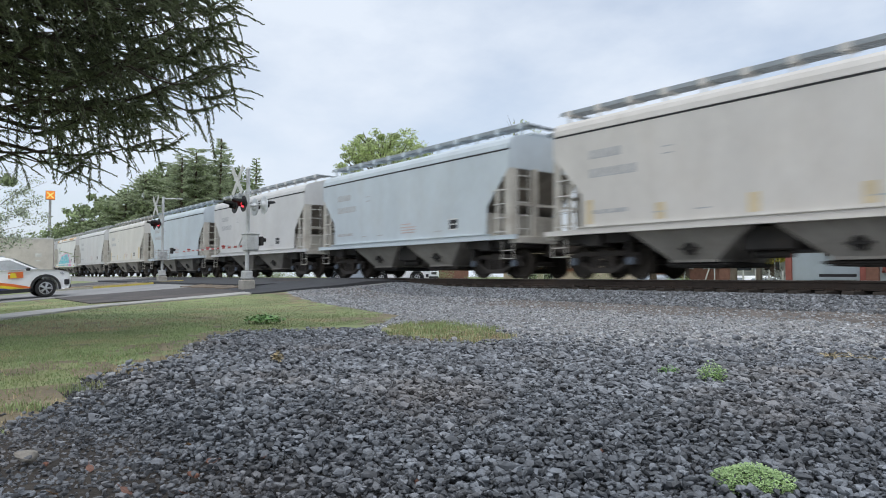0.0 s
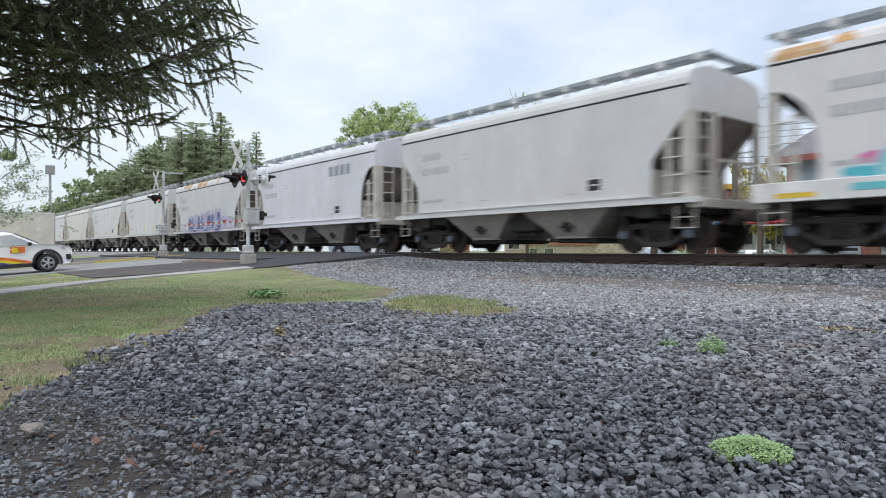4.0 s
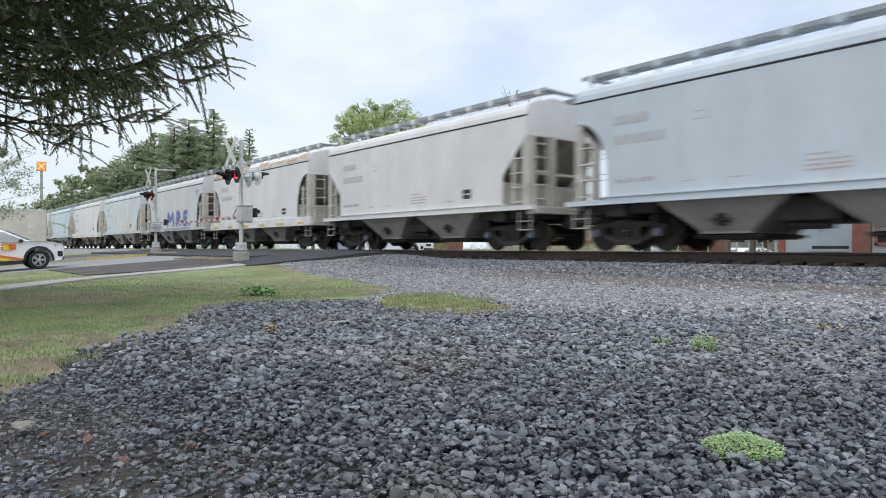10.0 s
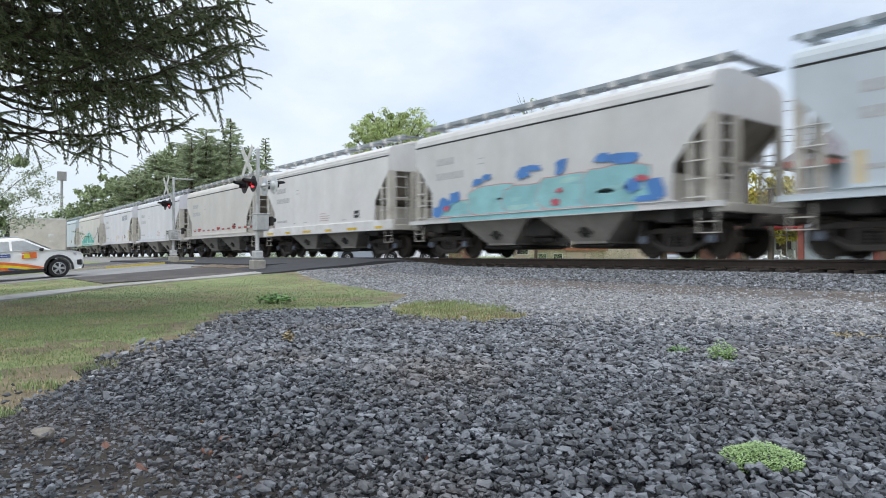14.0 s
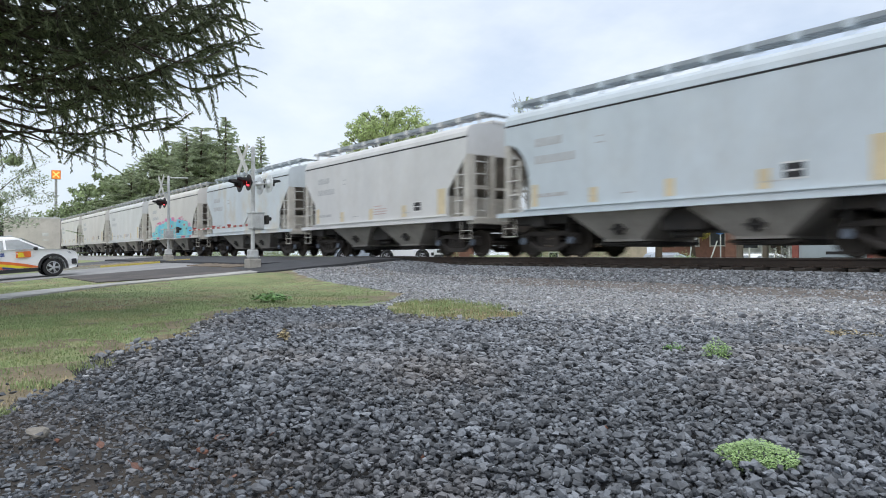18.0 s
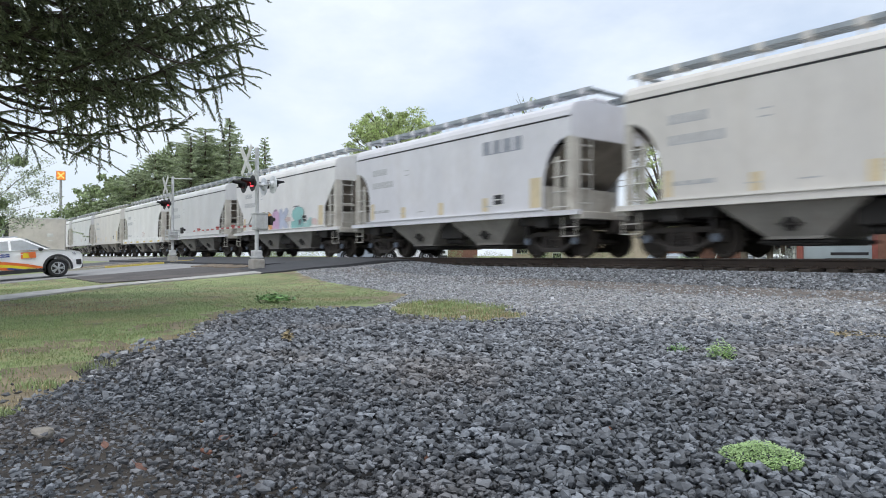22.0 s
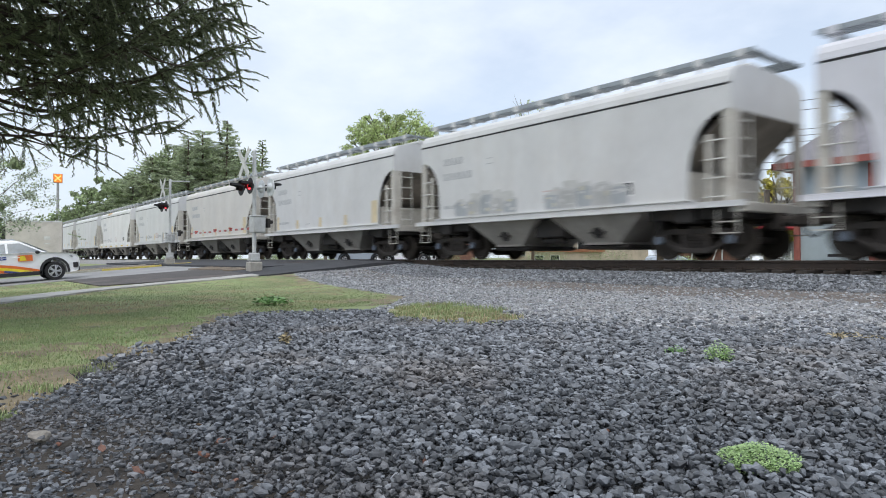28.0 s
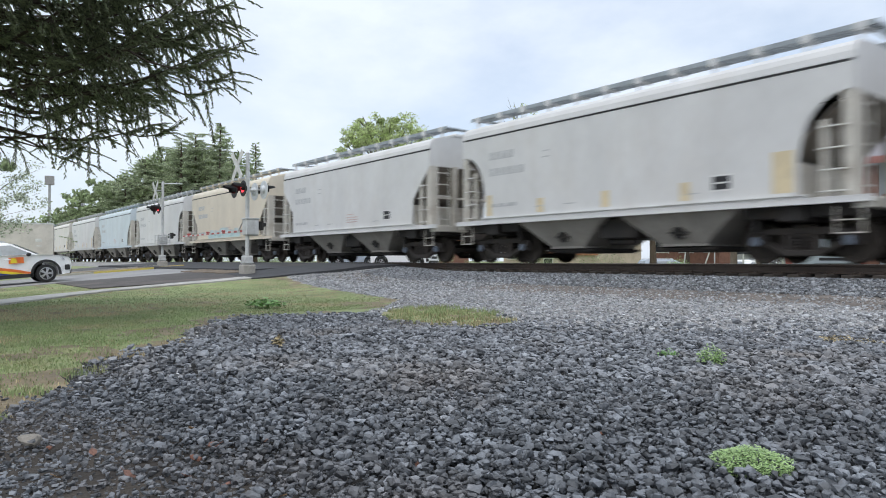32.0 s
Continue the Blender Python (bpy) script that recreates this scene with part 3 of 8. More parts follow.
        part("hatch_cover", bm, P, car)
    build_truck(car, -4.3)
    build_truck(car, 4.3)
    return car


DECAL_Y = -SIDE_Y - 0.004


def flat(bm, x, z, w, h, y=DECAL_Y, lean=0.0):
    vs = [bm.verts.new(p) for p in ((x - w / 2, y, z - h / 2), (x + w / 2, y, z - h / 2), (x + w / 2 + lean, y, z + h / 2), (x - w / 2 + lean, y, z + h / 2))]
    bm.faces.new(vs)


def blob(bm, pts, y):
    bm.faces.new([bm.verts.new((x, y, z)) for x, z in pts])


def rounded(cx, cz, w, h, rng, n=14, rough=0.12):
    out = []
    for k in range(n):
        a = 2 * math.pi * k / n
        c, s = math.cos(a), math.sin(a)
        r = 1 + rng.uniform(-rough, rough)
        out.append((cx + w / 2 * r * math.copysign(abs(c) ** 0.6, c), cz + h / 2 * r * math.copysign(abs(s) ** 0.6, s)))
    return out


def comb(bm, x, z, widths, h, gap=0.1, y=DECAL_Y):
    """A row of plain blocks joined along their foot."""
    top, foot = [], []
    for w in widths:
        top += [(x, z + 0.03), (x, z + h), (x + w, z + h), (x + w, z + 0.03)]
        x += w + gap
    x0, x1 = top[0][0], top[-1][0]
    blob(bm, [(x0, z)] + top + [(x1, z)], y)


def lettering(car, rng):
    x = -4.25
    bm = blank()
    comb(bm, x, 3.0, [rng.uniform(0.15, 0.2) for k in range(4)], 0.22, 0.07)
    part("reporting_mark", bm, M_LETTER, car, "unreadable dark reporting mark")
    bm = blank()
    comb(bm, x, 2.53, [rng.uniform(0.14, 0.19) for k in range(6)], 0.22, 0.07)
    part("car_number", bm, M_LETTER, car, "unreadable dark number")
    bm = blank()
    comb(bm, x, 1.62, [0.3, 0.24, 0.4], 0.1, 0.08)
    part("fine_print", bm, M_LETTER, car, "unreadable small print")
    if rng.random() < 0.75:
        bm = blank()
        sx = 3.2 if car["tall"] else rng.uniform(2.6, 3.0)
        flat(bm, sx, 1.70, 0.38, 0.28)
        st = part("stencil_panel", bm, M_BLACKBOX, car, "black stencil panel edged in white")
        for z in (1.86, 1.54, 1.70):
            bm = blank()
            flat(bm, sx, z, 0.46 if z != 1.70 else 0.28, 0.035, DECAL_Y - 0.004)
            part("stencil_line", bm, M_WHITE, st)
    if rng.random() < 0.7:
        bm = blank()
        for k, (w, z) in enumerate(((0.8, 1.56), (0.86, 1.65), (0.84, 1.74), (0.55, 1.85))):
            flat(bm, 0.12 + w / 2, z, w, 0.035, DECAL_Y)
        part("notice", bm, M_RED, car, "faded red notice lines")
    bm = blank()
    for x, z, w, h in ((-2.05, 3.02, 0.24, 0.03), (-2.05, 2.86, 0.24, 0.03), (-2.3, 1.55, 0.3, 0.03), (-1.2, 1.55, 0.34, 0.03), (2.2, 1.52, 0.4, 0.03)):
        flat(bm, x, z, w, h)
    tagged(part("small_print", bm, M_LETTER, car), "unreadable small print", kind="stuff")


def patches(car, rng):
    for x, h, w in ((-4.28, 0.6, 0.22), (-2.25, 0.38, 0.24), (-0.08, 0.4, 0.24), (1.98 + 0.15 * rng.random(), 0.4, 0.24), (4.2, 0.82, 0.42)):
        bm = blank()
        flat(bm, x, 1.38 + h / 2, w, h)
        part("reflector_patch", bm, M_PATCH, car, "faded yellow reflector patch")


def sill_marks(car):
    for k in range(6):
        bm = blank()
        flat(bm, -4.9 + k * 1.96, SILL_Z - 0.01, 0.5 if k % 2 else 0.75, 0.1, -1.6645)
        part("sill_reflector", bm, M_YELLOW, car, "yellow reflector strip")


def rust_band(car, rng, cover=1.0):
    """Rust that has bled down the roof's edge in ragged blotches."""
    bm = blank()
    x = -END_X + 0.1
    faces = (((-1.603, 3.745), (-1.588, 3.88)), ((-1.588, 3.882), (-1.534, 4.002)), ((-1.534, 4.004), (-1.424, 4.093)))
    while x < END_X - 0.4:
        w = min(rng.uniform(0.35, 1.5), END_X - 0.1 - x)
        if rng.random() < cover * 0.85:
            for k, ((y0, z0), (y1, z1)) in enumerate(faces):
                if k != 1 and rng.random() < 0.35:
                    continue
                a, b = x + rng.uniform(0, 0.15), x + w + rng.uniform(-0.1, 0.1)
                bm.faces.new([bm.verts.new(p) for p in ((a, y0 - 0.002, z0), (b, y0 - 0.002, z0), (b - rng.uniform(0, 0.1), y1 - 0.002, z1), (a + rng.uniform(0, 0.1), y1 - 0.002, z1))])
        x += w + (rng.uniform(0.1, 0.6) if rng.random() < 0.35 else 0.0)
    tagged(part("rust_stain", bm, M_RUST, car, "orange rust bleeding along the eave"), kind="stuff")


def mural(car, crest, fills, edge, accents, back, n, seed, z0=1.32, wide=1.5, inset=0.05, sill=()):
    """A large sprayed piece: bulging letters under a crest line, each with an edge and small shaded inlets, haloed from behind."""
    rng = random.Random(seed)
    x0, x1 = crest[0][0], crest[-1][0]
    w = (x1 - x0) / n
    y = DECAL_Y
    for k in range(n if back else 0):
        cx = x0 + w * (k + rng.uniform(0.3, 0.7))
        top = interp(cx, crest) + rng.uniform(0.0, 0.16)
        h = rng.uniform(0.3, 0.55)
        bm = blank()
        blob(bm, rounded(cx, max(z0 + 0.1, top - h / 2), w * rng.uniform(0.6, 1.1), h, rng, 12, 0.16), y - 0.0006 * k)
        part("sprayed_halo", bm, spray(back[k % len(back)]), car)
    for k in range(n):
        cx = x0 + w * (k + 0.5)
        h = max(0.15, (interp(cx, crest) - z0) * rng.uniform(0.9, 1.02))
        ww = w * wide * rng.uniform(0.85, 1.15)
        lean = rng.uniform(-0.12, 0.12)
        out = [(px + lean * (pz - z0), max(z0, pz)) for px, pz in rounded(cx, z0 + h * 0.45, ww, h * 1.1, rng, 20, 0.07)]
        ox, oz = sum(p[0] for p in out) / len(out), sum(p[1] for p in out) / len(out)
        bm = blank()
        blob(bm, out, y - 0.009 - 0.0008 * k)
        letter = part("graffiti_letter", bm, spray(edge), car, "bulging sprayed letter")
        bm = blank()
        fx, fz = 1 - 2 * inset / ww, 1 - 2 * inset / h
        blob(bm, [(ox + (px - ox) * fx, max(z0, oz + (pz - oz) * fz)) for px, pz in out], y - 0.0093 - 0.0008 * k)
        part("letter_fill", bm, spray(fills[k % len(fills)]), letter)
        for q in range(3):
            bm = blank()
            px, pz = ox + rng.uniform(-0.3, 0.3) * ww, z0 + h * rng.uniform(0.15, 0.85)
            blob(bm, rounded(px, pz, ww * rng.uniform(0.15, 0.4), h * rng.uniform(0.06, 0.22), rng, 8, 0.3), y - 0.0097 - 0.0008 * k)
            part("letter_shade", bm, spray(rng.choice(accents)), letter)
    if sill:
        x, k = x0 + 0.1, 0
        while x < x1 - 0.1:
            d = min(rng.uniform(0.25, 0.9), x1 - x)
            bm = blank()
            flat(bm, x + d / 2, SILL_Z + 0.084, d, 0.13, -1.6480 if not car["tall"] else -1.6685)
            part("sill_spray", bm, spray(sill[k % len(sill)]), car)
            x, k = x + d, k + 1


def splash(car, spots, rgb, seed, lift=0.03):
    """Ragged sprayed dabs: centre, width and height of each."""
    rng = random.Random(seed)
    for k, (x, z, w, h) in enumerate(spots):
        bm = blank()
        blob(bm, rounded(x, z, w, h, rng, 11, 0.3), DECAL_Y - lift - 0.0007 * k)
        part("sprayed_dab", bm, spray(rgb), car)


def smear(car, pts, width, rgb):
    """A long soot-dark smear through the points, narrowing to its start."""
    bm = blank()
    n = len(pts) - 1
    up = [(x, z + width * (0.25 + 0.75 * k / n) / 2) for k, (x, z) in enumerate(pts)]
    lo = [(x, z - width * (0.25 + 0.75 * k / n) / 2) for k, (x, z) in enumerate(pts)]
    blob(bm, up + lo[::-1], DECAL_Y - 0.0012)
    part("dark_smear", bm, spray(rgb), car, "dark sooty smear")


GLYPHS = {"M": (((0.0, 0.0), (0.12, 1.0), (0.48, 0.35), (0.84, 1.0), (1.0, 0.0)),),
          "R": (((0.05, 0.0), (0.05, 1.0), (0.6, 0.97), (0.75, 0.75), (0.55, 0.52), (0.1, 0.48)), ((0.45, 0.5), (0.85, 0.0))),
          "E": (((0.9, 1.0), (0.15, 0.95), (0.1, 0.0), (0.9, 0.03)), ((0.12, 0.5), (0.75, 0.5))),
          "T": (((0.0, 0.92), (1.0, 0.95)), ((0.5, 0.92), (0.52, 0.0))),
          "A": (((0.05, 0.0), (0.12, 0.85), (0.5, 1.0), (0.88, 0.85), (0.95, 0.0)), ((0.1, 0.45), (0.9, 0.45))),
          "K": (((0.1, 0.0), (0.1, 1.0)), ((0.95, 1.0), (0.2, 0.5), (0.95, 0.0))),
          "S": (((0.95, 0.88), (0.5, 1.0), (0.1, 0.8), (0.35, 0.55), (0.8, 0.42), (0.9, 0.15), (0.5, 0.0), (0.0, 0.08)),)}


def fat_letter(car, ch, x, z, w, h, fill, edge, thick, y, rim=0.07):
    """One letter in broad rounded strokes over a wider sprayed rim."""
    letter = None
    for grow, rgb, dy in ((rim * 2, edge, 0.0), (0.0, fill, 0.003)):
        bm = blank()
        k = 0
        for line in GLYPHS[ch]:
            pts = [(x + a * w, z + b * h) for a, b in line]
            r = (thick + grow) / 2
            for a, b in zip(pts, pts[1:]):
                d = Vector((b[0] - a[0], b[1] - a[1])).normalized() * r
                blob(bm, [(a[0] + d.y, a[1] - d.x), (b[0] + d.y, b[1] - d.x), (b[0] - d.y, b[1] + d.x), (a[0] - d.y, a[1] + d.x)], y - dy - 0.0001 * k)
                k += 1
            for a in pts:
                blob(bm, [(a[0] + r * math.cos(q * math.pi / 5), a[1] + r * math.sin(q * math.pi / 5)) for q in range(10)], y - dy - 0.0001 * k)
                k += 1
        if letter is None:
            letter = part("graffiti_letter", bm, spray(rgb), car, "fat sprayed letter")
        else:
            part("letter_fill", bm, spray(rgb), letter)


def scribble(car, x0, z0, w, h, rgb, seed):
    """A faint looping tag in one thin sprayed line."""
    rng = random.Random(seed)
    bm = blank()
    pts = []
    for k in range(60):
        t = k / 59
        pts.append(Vector((x0 + w * t + 0.12 * w * math.sin(t * 31 + seed), 0, z0 + h * 0.5 * math.sin(t * 26) * (0.6 + 0.4 * math.sin(t * 9 + seed)))))
    for k, (a, b) in enumerate(zip(pts, pts[1:])):
        d = (b - a).normalized()
        p = Vector((-d.z, 0, d.x)) * 0.018
        blob(bm, [(v.x, v.z) for v in (a - p, b - p, b + p, a + p)], DECAL_Y - 0.0002 * k)
    part("sprayed_tag", bm, spray(rgb), car, "faint thin sprayed tag")


# the order of the train, by number of the car: kind of end, paint, and marks
A, B = False, True
CARS = {0: (A, "beige", "p"), 1: (A, "blue", ""), 2: (A, "grey", ""), 3: (A, "blue", ""), 4: (A, "beige", "p"), 5: (A, "grey", ""),
        6: (B, "white", "rs"), 7: (A, "grey", ""), 8: (B, "lavender", "g"), 9: (A, "grey", "r"), 10: (A, "grey", "p"), 11: (A, "grey", "p"), 12: (A, "beige", "p"),
        13: (A, "grey", "p"), 14: (A, "white", "sR"), 15: (A, "tan", ""), 16: (B, "blue", ""), 17: (A, "white", ""), 18: (B, "white", "rsR"),
        19: (B, "grey", ""), 20: (A, "stained", ""), 21: (A, "white", "sR"), 22: (A, "blue", "p"), 23: (A, "grey", ""), 24: (A, "white", "sR"),
        25: (A, "beige", ""), 26: (A, "lavender", ""), 27: (B, "lavender", "gp"), 28: (A, "beige", ""), 29: (B, "blue", "p"), 30: (A, "grey", "p"),
        31: (A, "stained", ""), 32: (A, "beige", ""), 33: (A, "grey", "p"), 34: (A, "beige", "p"), 35: (B, "beige", "p"), 36: (B, "lavender", "gp"),
        37: (A, "white", "p"), 38: (A, "grey", ""), 39: (B, "white", "sR"), 40: (A, "beige", "p"), 41: (B, "grey", ""), 42: (B, "white", ""),
        43: (A, "dim", ""), 44: (B, "lavender", "g"), 45: (B, "grey", ""), 46: (B, "grey", "p"), 47: (A, "beige", "p"), 48: (A, "grey", "p"),
        49: (A, "white", "rsR"), 50: (A, "grey", "p"), 51: (B, "grey", "p"), 52: (A, "grey", ""), 53: (A, "tan", ""), 54: (B, "grey", ""), 55: (A, "blue", "")}
TRAIN = []


def build_train():
    masters = {}
    painted = ("side_sheet", "eave_rail", "roof", "roof_rib", "end_wall", "board_bracket", "hatch_cover")
    words = {"grey": "pale grey", "beige": "greyish beige", "blue": "pale blue-grey", "white": "off-white", "lavender": "cool white",
             "tan": "faded tan", "dim": "dusty grey", "stained": "tan-stained blue-grey"}
    for j in range(-1, 61):
        cut, colour, marks = CARS.get(j, ((A, B, A)[j % 3], ("grey", "beige", "blue", "white")[j % 4], "p"))
        key = (cut, "R" in marks, "s" in marks)
        if key not in masters:
            car = masters[key] = build_hopper(*key)
        else:
            src = masters[key]
            extra = [o for o in src.children if o.name.split(".")[0] not in painted + ("end_platform", "corner_post", "end_post", "ladder_plate", "stirrup_step", "eave_seam", "side_sill", "slope_sheet", "side_ladder", "end_ladder", "coupler", "air_hose", "center_sill", "outlet_gate", "discharge_bay", "underframe", "bay_bridge", "brake_rigging", "running_board", "end_board", "truck")]
            keep = {o: o.parent for o in extra}
            for o in extra:
                o.parent = None
            car = copy_thing(src, pose(0, TRACK_Y, RAIL_Z))
            for o, p in keep.items():
                o.parent = p
        car["tall"] = "s" in marks
        for o in car.children:
            if o.name.split(".")[0] in painted + (() if "s" in marks else ("side_sill",)):
                o.material_slots[0].link = "OBJECT"
                o.material_slots[0].material = PAINTS[colour]
        rng = random.Random(100 + j)
        lettering(car, rng)
        if "p" in marks:
            patches(car, rng)
        if "s" in marks:
            sill_marks(car)
        if "r" in marks:
            rust_band(car, rng, 0.3 if j == 49 else 1.0)
        if "g" in marks:
            bm = blank()
            comb(bm, 2.0, 3.05, [0.34, 0.32, 0.34, 0.3], 0.40, 0.12)
            part("fleet_initial", bm, surface("slate_blue_initials", (0.33, 0.35, 0.40), rough=0.7, scale=8, fine=60, bump=0), car, "large dark initials under the eave")
        extra = ""
        if j == 6:
            mural(car, [(-4.0, 1.5), (-2.6, 2.2), (0.0, 2.55), (1.3, 2.45), (2.0, 1.9)], [(0.10, 0.50, 0.58), (0.20, 0.60, 0.66), (0.14, 0.55, 0.66)], (0.55, 0.68, 0.74), [(0.62, 0.72, 0.76), (0.05, 0.42, 0.48), (0.70, 0.55, 0.62)],
                  [(0.74, 0.26, 0.48), (0.76, 0.40, 0.58)], 9, 6, wide=1.35, sill=((0.16, 0.55, 0.60), (0.52, 0.66, 0.70), (0.10, 0.48, 0.54)))
            splash(car, ((1.9, 1.75, 0.7, 0.5), (2.3, 1.55, 0.9, 0.34), (2.9, 1.42, 0.7, 0.18), (1.6, 2.1, 0.4, 0.4)), (0.76, 0.36, 0.56), 61, 0.0)
            bm = blank()
            flat(bm, 2.75, SILL_Z + 0.06, 1.7, 0.2, -1.6690)
            part("sill_spray", bm, spray((0.74, 0.36, 0.56)), car)
            extra = " with a cyan and pink painted piece"
        elif j == 9:
            mural(car, [(-2.9, 2.1), (-1.7, 2.1), (-0.3, 2.2), (1.4, 2.3), (2.6, 2.3)], [(0.08, 0.10, 0.26), (0.14, 0.18, 0.38), (0.42, 0.40, 0.54)], (0.50, 0.49, 0.62), [(0.52, 0.47, 0.62), (0.50, 0.50, 0.60), (0.06, 0.07, 0.18)],
                  [(0.46, 0.46, 0.60)], 10, 9, z0=1.1, wide=1.25, inset=0.07, sill=((0.50, 0.46, 0.64), (0.16, 0.18, 0.38), (0.45, 0.42, 0.60)))
            for x, z, w, h, c in ((3.4, 1.55, 1.7, 0.75, (0.50, 0.47, 0.62)), (3.9, 1.75, 1.1, 0.3, (0.34, 0.46, 0.28)), (3.2, 1.3, 0.9, 0.28, (0.34, 0.46, 0.28)), (4.0, 1.3, 0.9, 0.25, (0.52, 0.46, 0.66)), (-3.9, 1.38, 1.1, 0.3, (0.52, 0.50, 0.64)), (-4.3, 3.3, 0.5, 0.3, (0.58, 0.55, 0.66))):
                splash(car, ((x, z, w, h),), c, int(x * 10 + z * 100), 0.001 + 0.004 * (c[1] < c[2]) + 0.001 * h)
            extra = " with a dark blue painted piece"
        elif j == 15:
            mural(car, [(-3.0, 2.35), (-1.6, 2.4), (0.0, 2.45)], [(0.66, 0.40, 0.58), (0.68, 0.42, 0.60)], (0.66, 0.42, 0.60), [(0.30, 0.38, 0.40), (0.60, 0.34, 0.52), (0.42, 0.60, 0.62)], [(0.52, 0.52, 0.52)], 4, 15, z0=1.2, wide=1.9, inset=0.02)
            mural(car, [(-0.1, 2.4), (0.8, 2.45), (2.0, 2.15), (2.6, 1.7)], [(0.58, 0.53, 0.60), (0.56, 0.52, 0.60)], (0.58, 0.53, 0.60), [(0.36, 0.40, 0.42), (0.50, 0.50, 0.52), (0.62, 0.44, 0.58)], [(0.52, 0.52, 0.52)], 4, 16, z0=1.2, wide=1.9, inset=0.02)
            splash(car, ((-3.35, 1.6, 0.5, 0.85), (2.5, 1.7, 0.4, 0.5), (2.85, 1.4, 0.7, 0.4), (1.9, 2.2, 0.4, 0.2)), (0.42, 0.62, 0.66), 15)
            extra = " with a pink painted piece"
        elif j == 19:
            for k, (ch, x, w) in enumerate((("M", -0.88, 1.25), ("R", 0.98, 0.72), ("E", 2.25, 0.62))):
                fat_letter(car, ch, x, 1.50, w, 0.70, (0.10, 0.17, 0.50), (0.56, 0.49, 0.28), 0.27, DECAL_Y - 0.001 - 0.005 * k, 0.05)
            splash(car, ((0.75, 1.55, 0.25, 0.3), (1.95, 1.7, 0.3, 0.22), (3.1, 1.5, 0.25, 0.2), (-0.1, 1.45, 0.4, 0.14)), (0.56, 0.48, 0.18), 19, 0.0)
            splash(car, ((3.35, 1.48, 0.24, 0.26),), (0.10, 0.17, 0.50), 20, 0.002)
            for x, z, w, h, sd in ((-4.7, 3.25, 1.0, 0.3, 191), (-4.2, 2.75, 0.6, 0.2, 192), (4.3, 3.3, 0.6, 0.4, 193), (-3.1, 1.95, 0.5, 0.16, 194)):
                scribble(car, x, z, w, h, (0.36, 0.38, 0.41), sd)
            bm = blank()
            flat(bm, 1.0, SILL_Z + 0.084, 4.9, 0.12, -1.6480)
            part("sill_spray", bm, spray((0.36, 0.42, 0.58)), car)
            extra = " with a blue sprayed tag"
        elif j == 23:
            mural(car, [(-3.6, 1.45), (-3.1, 1.75), (-1.6, 2.3), (0.0, 2.15), (1.9, 2.35), (2.9, 2.3), (3.6, 1.8)], [(0.28, 0.56, 0.60), (0.31, 0.60, 0.63)], (0.58, 0.30, 0.30), [(0.33, 0.60, 0.62), (0.40, 0.64, 0.62), (0.27, 0.53, 0.58)],
                  (), 5, 23, wide=1.55, inset=0.025, sill=((0.32, 0.62, 0.66), (0.34, 0.64, 0.68), (0.30, 0.60, 0.64)))
            splash(car, ((-4.2, 1.5, 0.5, 0.4), (-3.8, 1.75, 0.6, 0.4), (-3.3, 1.9, 0.5, 0.35), (-2.2, 2.3, 0.5, 0.22), (-1.75, 2.42, 0.5, 0.16), (-0.2, 2.4, 0.5, 0.3), (0.2, 2.5, 0.6, 0.16), (1.2, 2.45, 0.4, 0.4), (2.6, 2.5, 0.5, 0.22), (3.2, 2.42, 0.8, 0.26), (3.5, 1.75, 0.4, 0.35), (4.1, 1.62, 0.5, 0.5), (3.9, 1.42, 0.8, 0.14)), (0.09, 0.25, 0.60), 23)
            splash(car, ((1.0, 1.5, 0.3, 0.18), (1.15, 1.8, 0.2, 0.12), (-3.7, 1.6, 0.3, 0.15), (3.75, 1.9, 0.3, 0.15)), (0.58, 0.12, 0.16), 24, 0.045)
            extra = " with a blue painted piece"
        elif j == 28:
            mural(car, [(-3.4, 1.6), (-2.2, 2.05), (-0.6, 2.4), (0.2, 2.6), (1.4, 2.2), (2.7, 1.7)], [(0.03, 0.40, 0.34), (0.06, 0.48, 0.42), (0.02, 0.36, 0.31)], (0.52, 0.70, 0.66), [(0.55, 0.72, 0.68), (0.03, 0.34, 0.30), (0.45, 0.46, 0.22)],
                  [(0.54, 0.56, 0.54)], 9, 28, wide=1.7, inset=0.075, sill=((0.04, 0.46, 0.40), (0.40, 0.66, 0.62)))
            for m in (1, -1):
                smear(car, [(m * x, z) for x, z in ((2.5, 1.8), (3.3, 1.9), (3.9, 2.2), (4.5, 2.5))], 0.16, (0.12, 0.11, 0.10))
            splash(car, ((4.36, 2.42, 0.3, 0.36), (4.62, 2.66, 0.4, 0.34), (-4.45, 2.5, 0.3, 0.3)), (0.13, 0.12, 0.11), 29, 0.002)
            extra = " with a green painted piece"
        elif j == 32:
            mural(car, [(-4.2, 1.45), (-3.1, 2.15), (-1.5, 2.3), (-0.2, 2.55), (1.0, 2.3), (2.4, 2.42), (3.8, 2.1), (4.4, 1.5)], [(0.14, 0.56, 0.66), (0.24, 0.62, 0.62), (0.12, 0.52, 0.72)], (0.20, 0.60, 0.66), [(0.56, 0.16, 0.18), (0.30, 0.58, 0.60), (0.14, 0.48, 0.62), (0.10, 0.10, 0.14)],
                  [(0.72, 0.22, 0.40), (0.74, 0.34, 0.50)], 12, 32, wide=1.4, inset=0.02, sill=((0.22, 0.60, 0.68), (0.16, 0.56, 0.66), (0.60, 0.16, 0.26)))
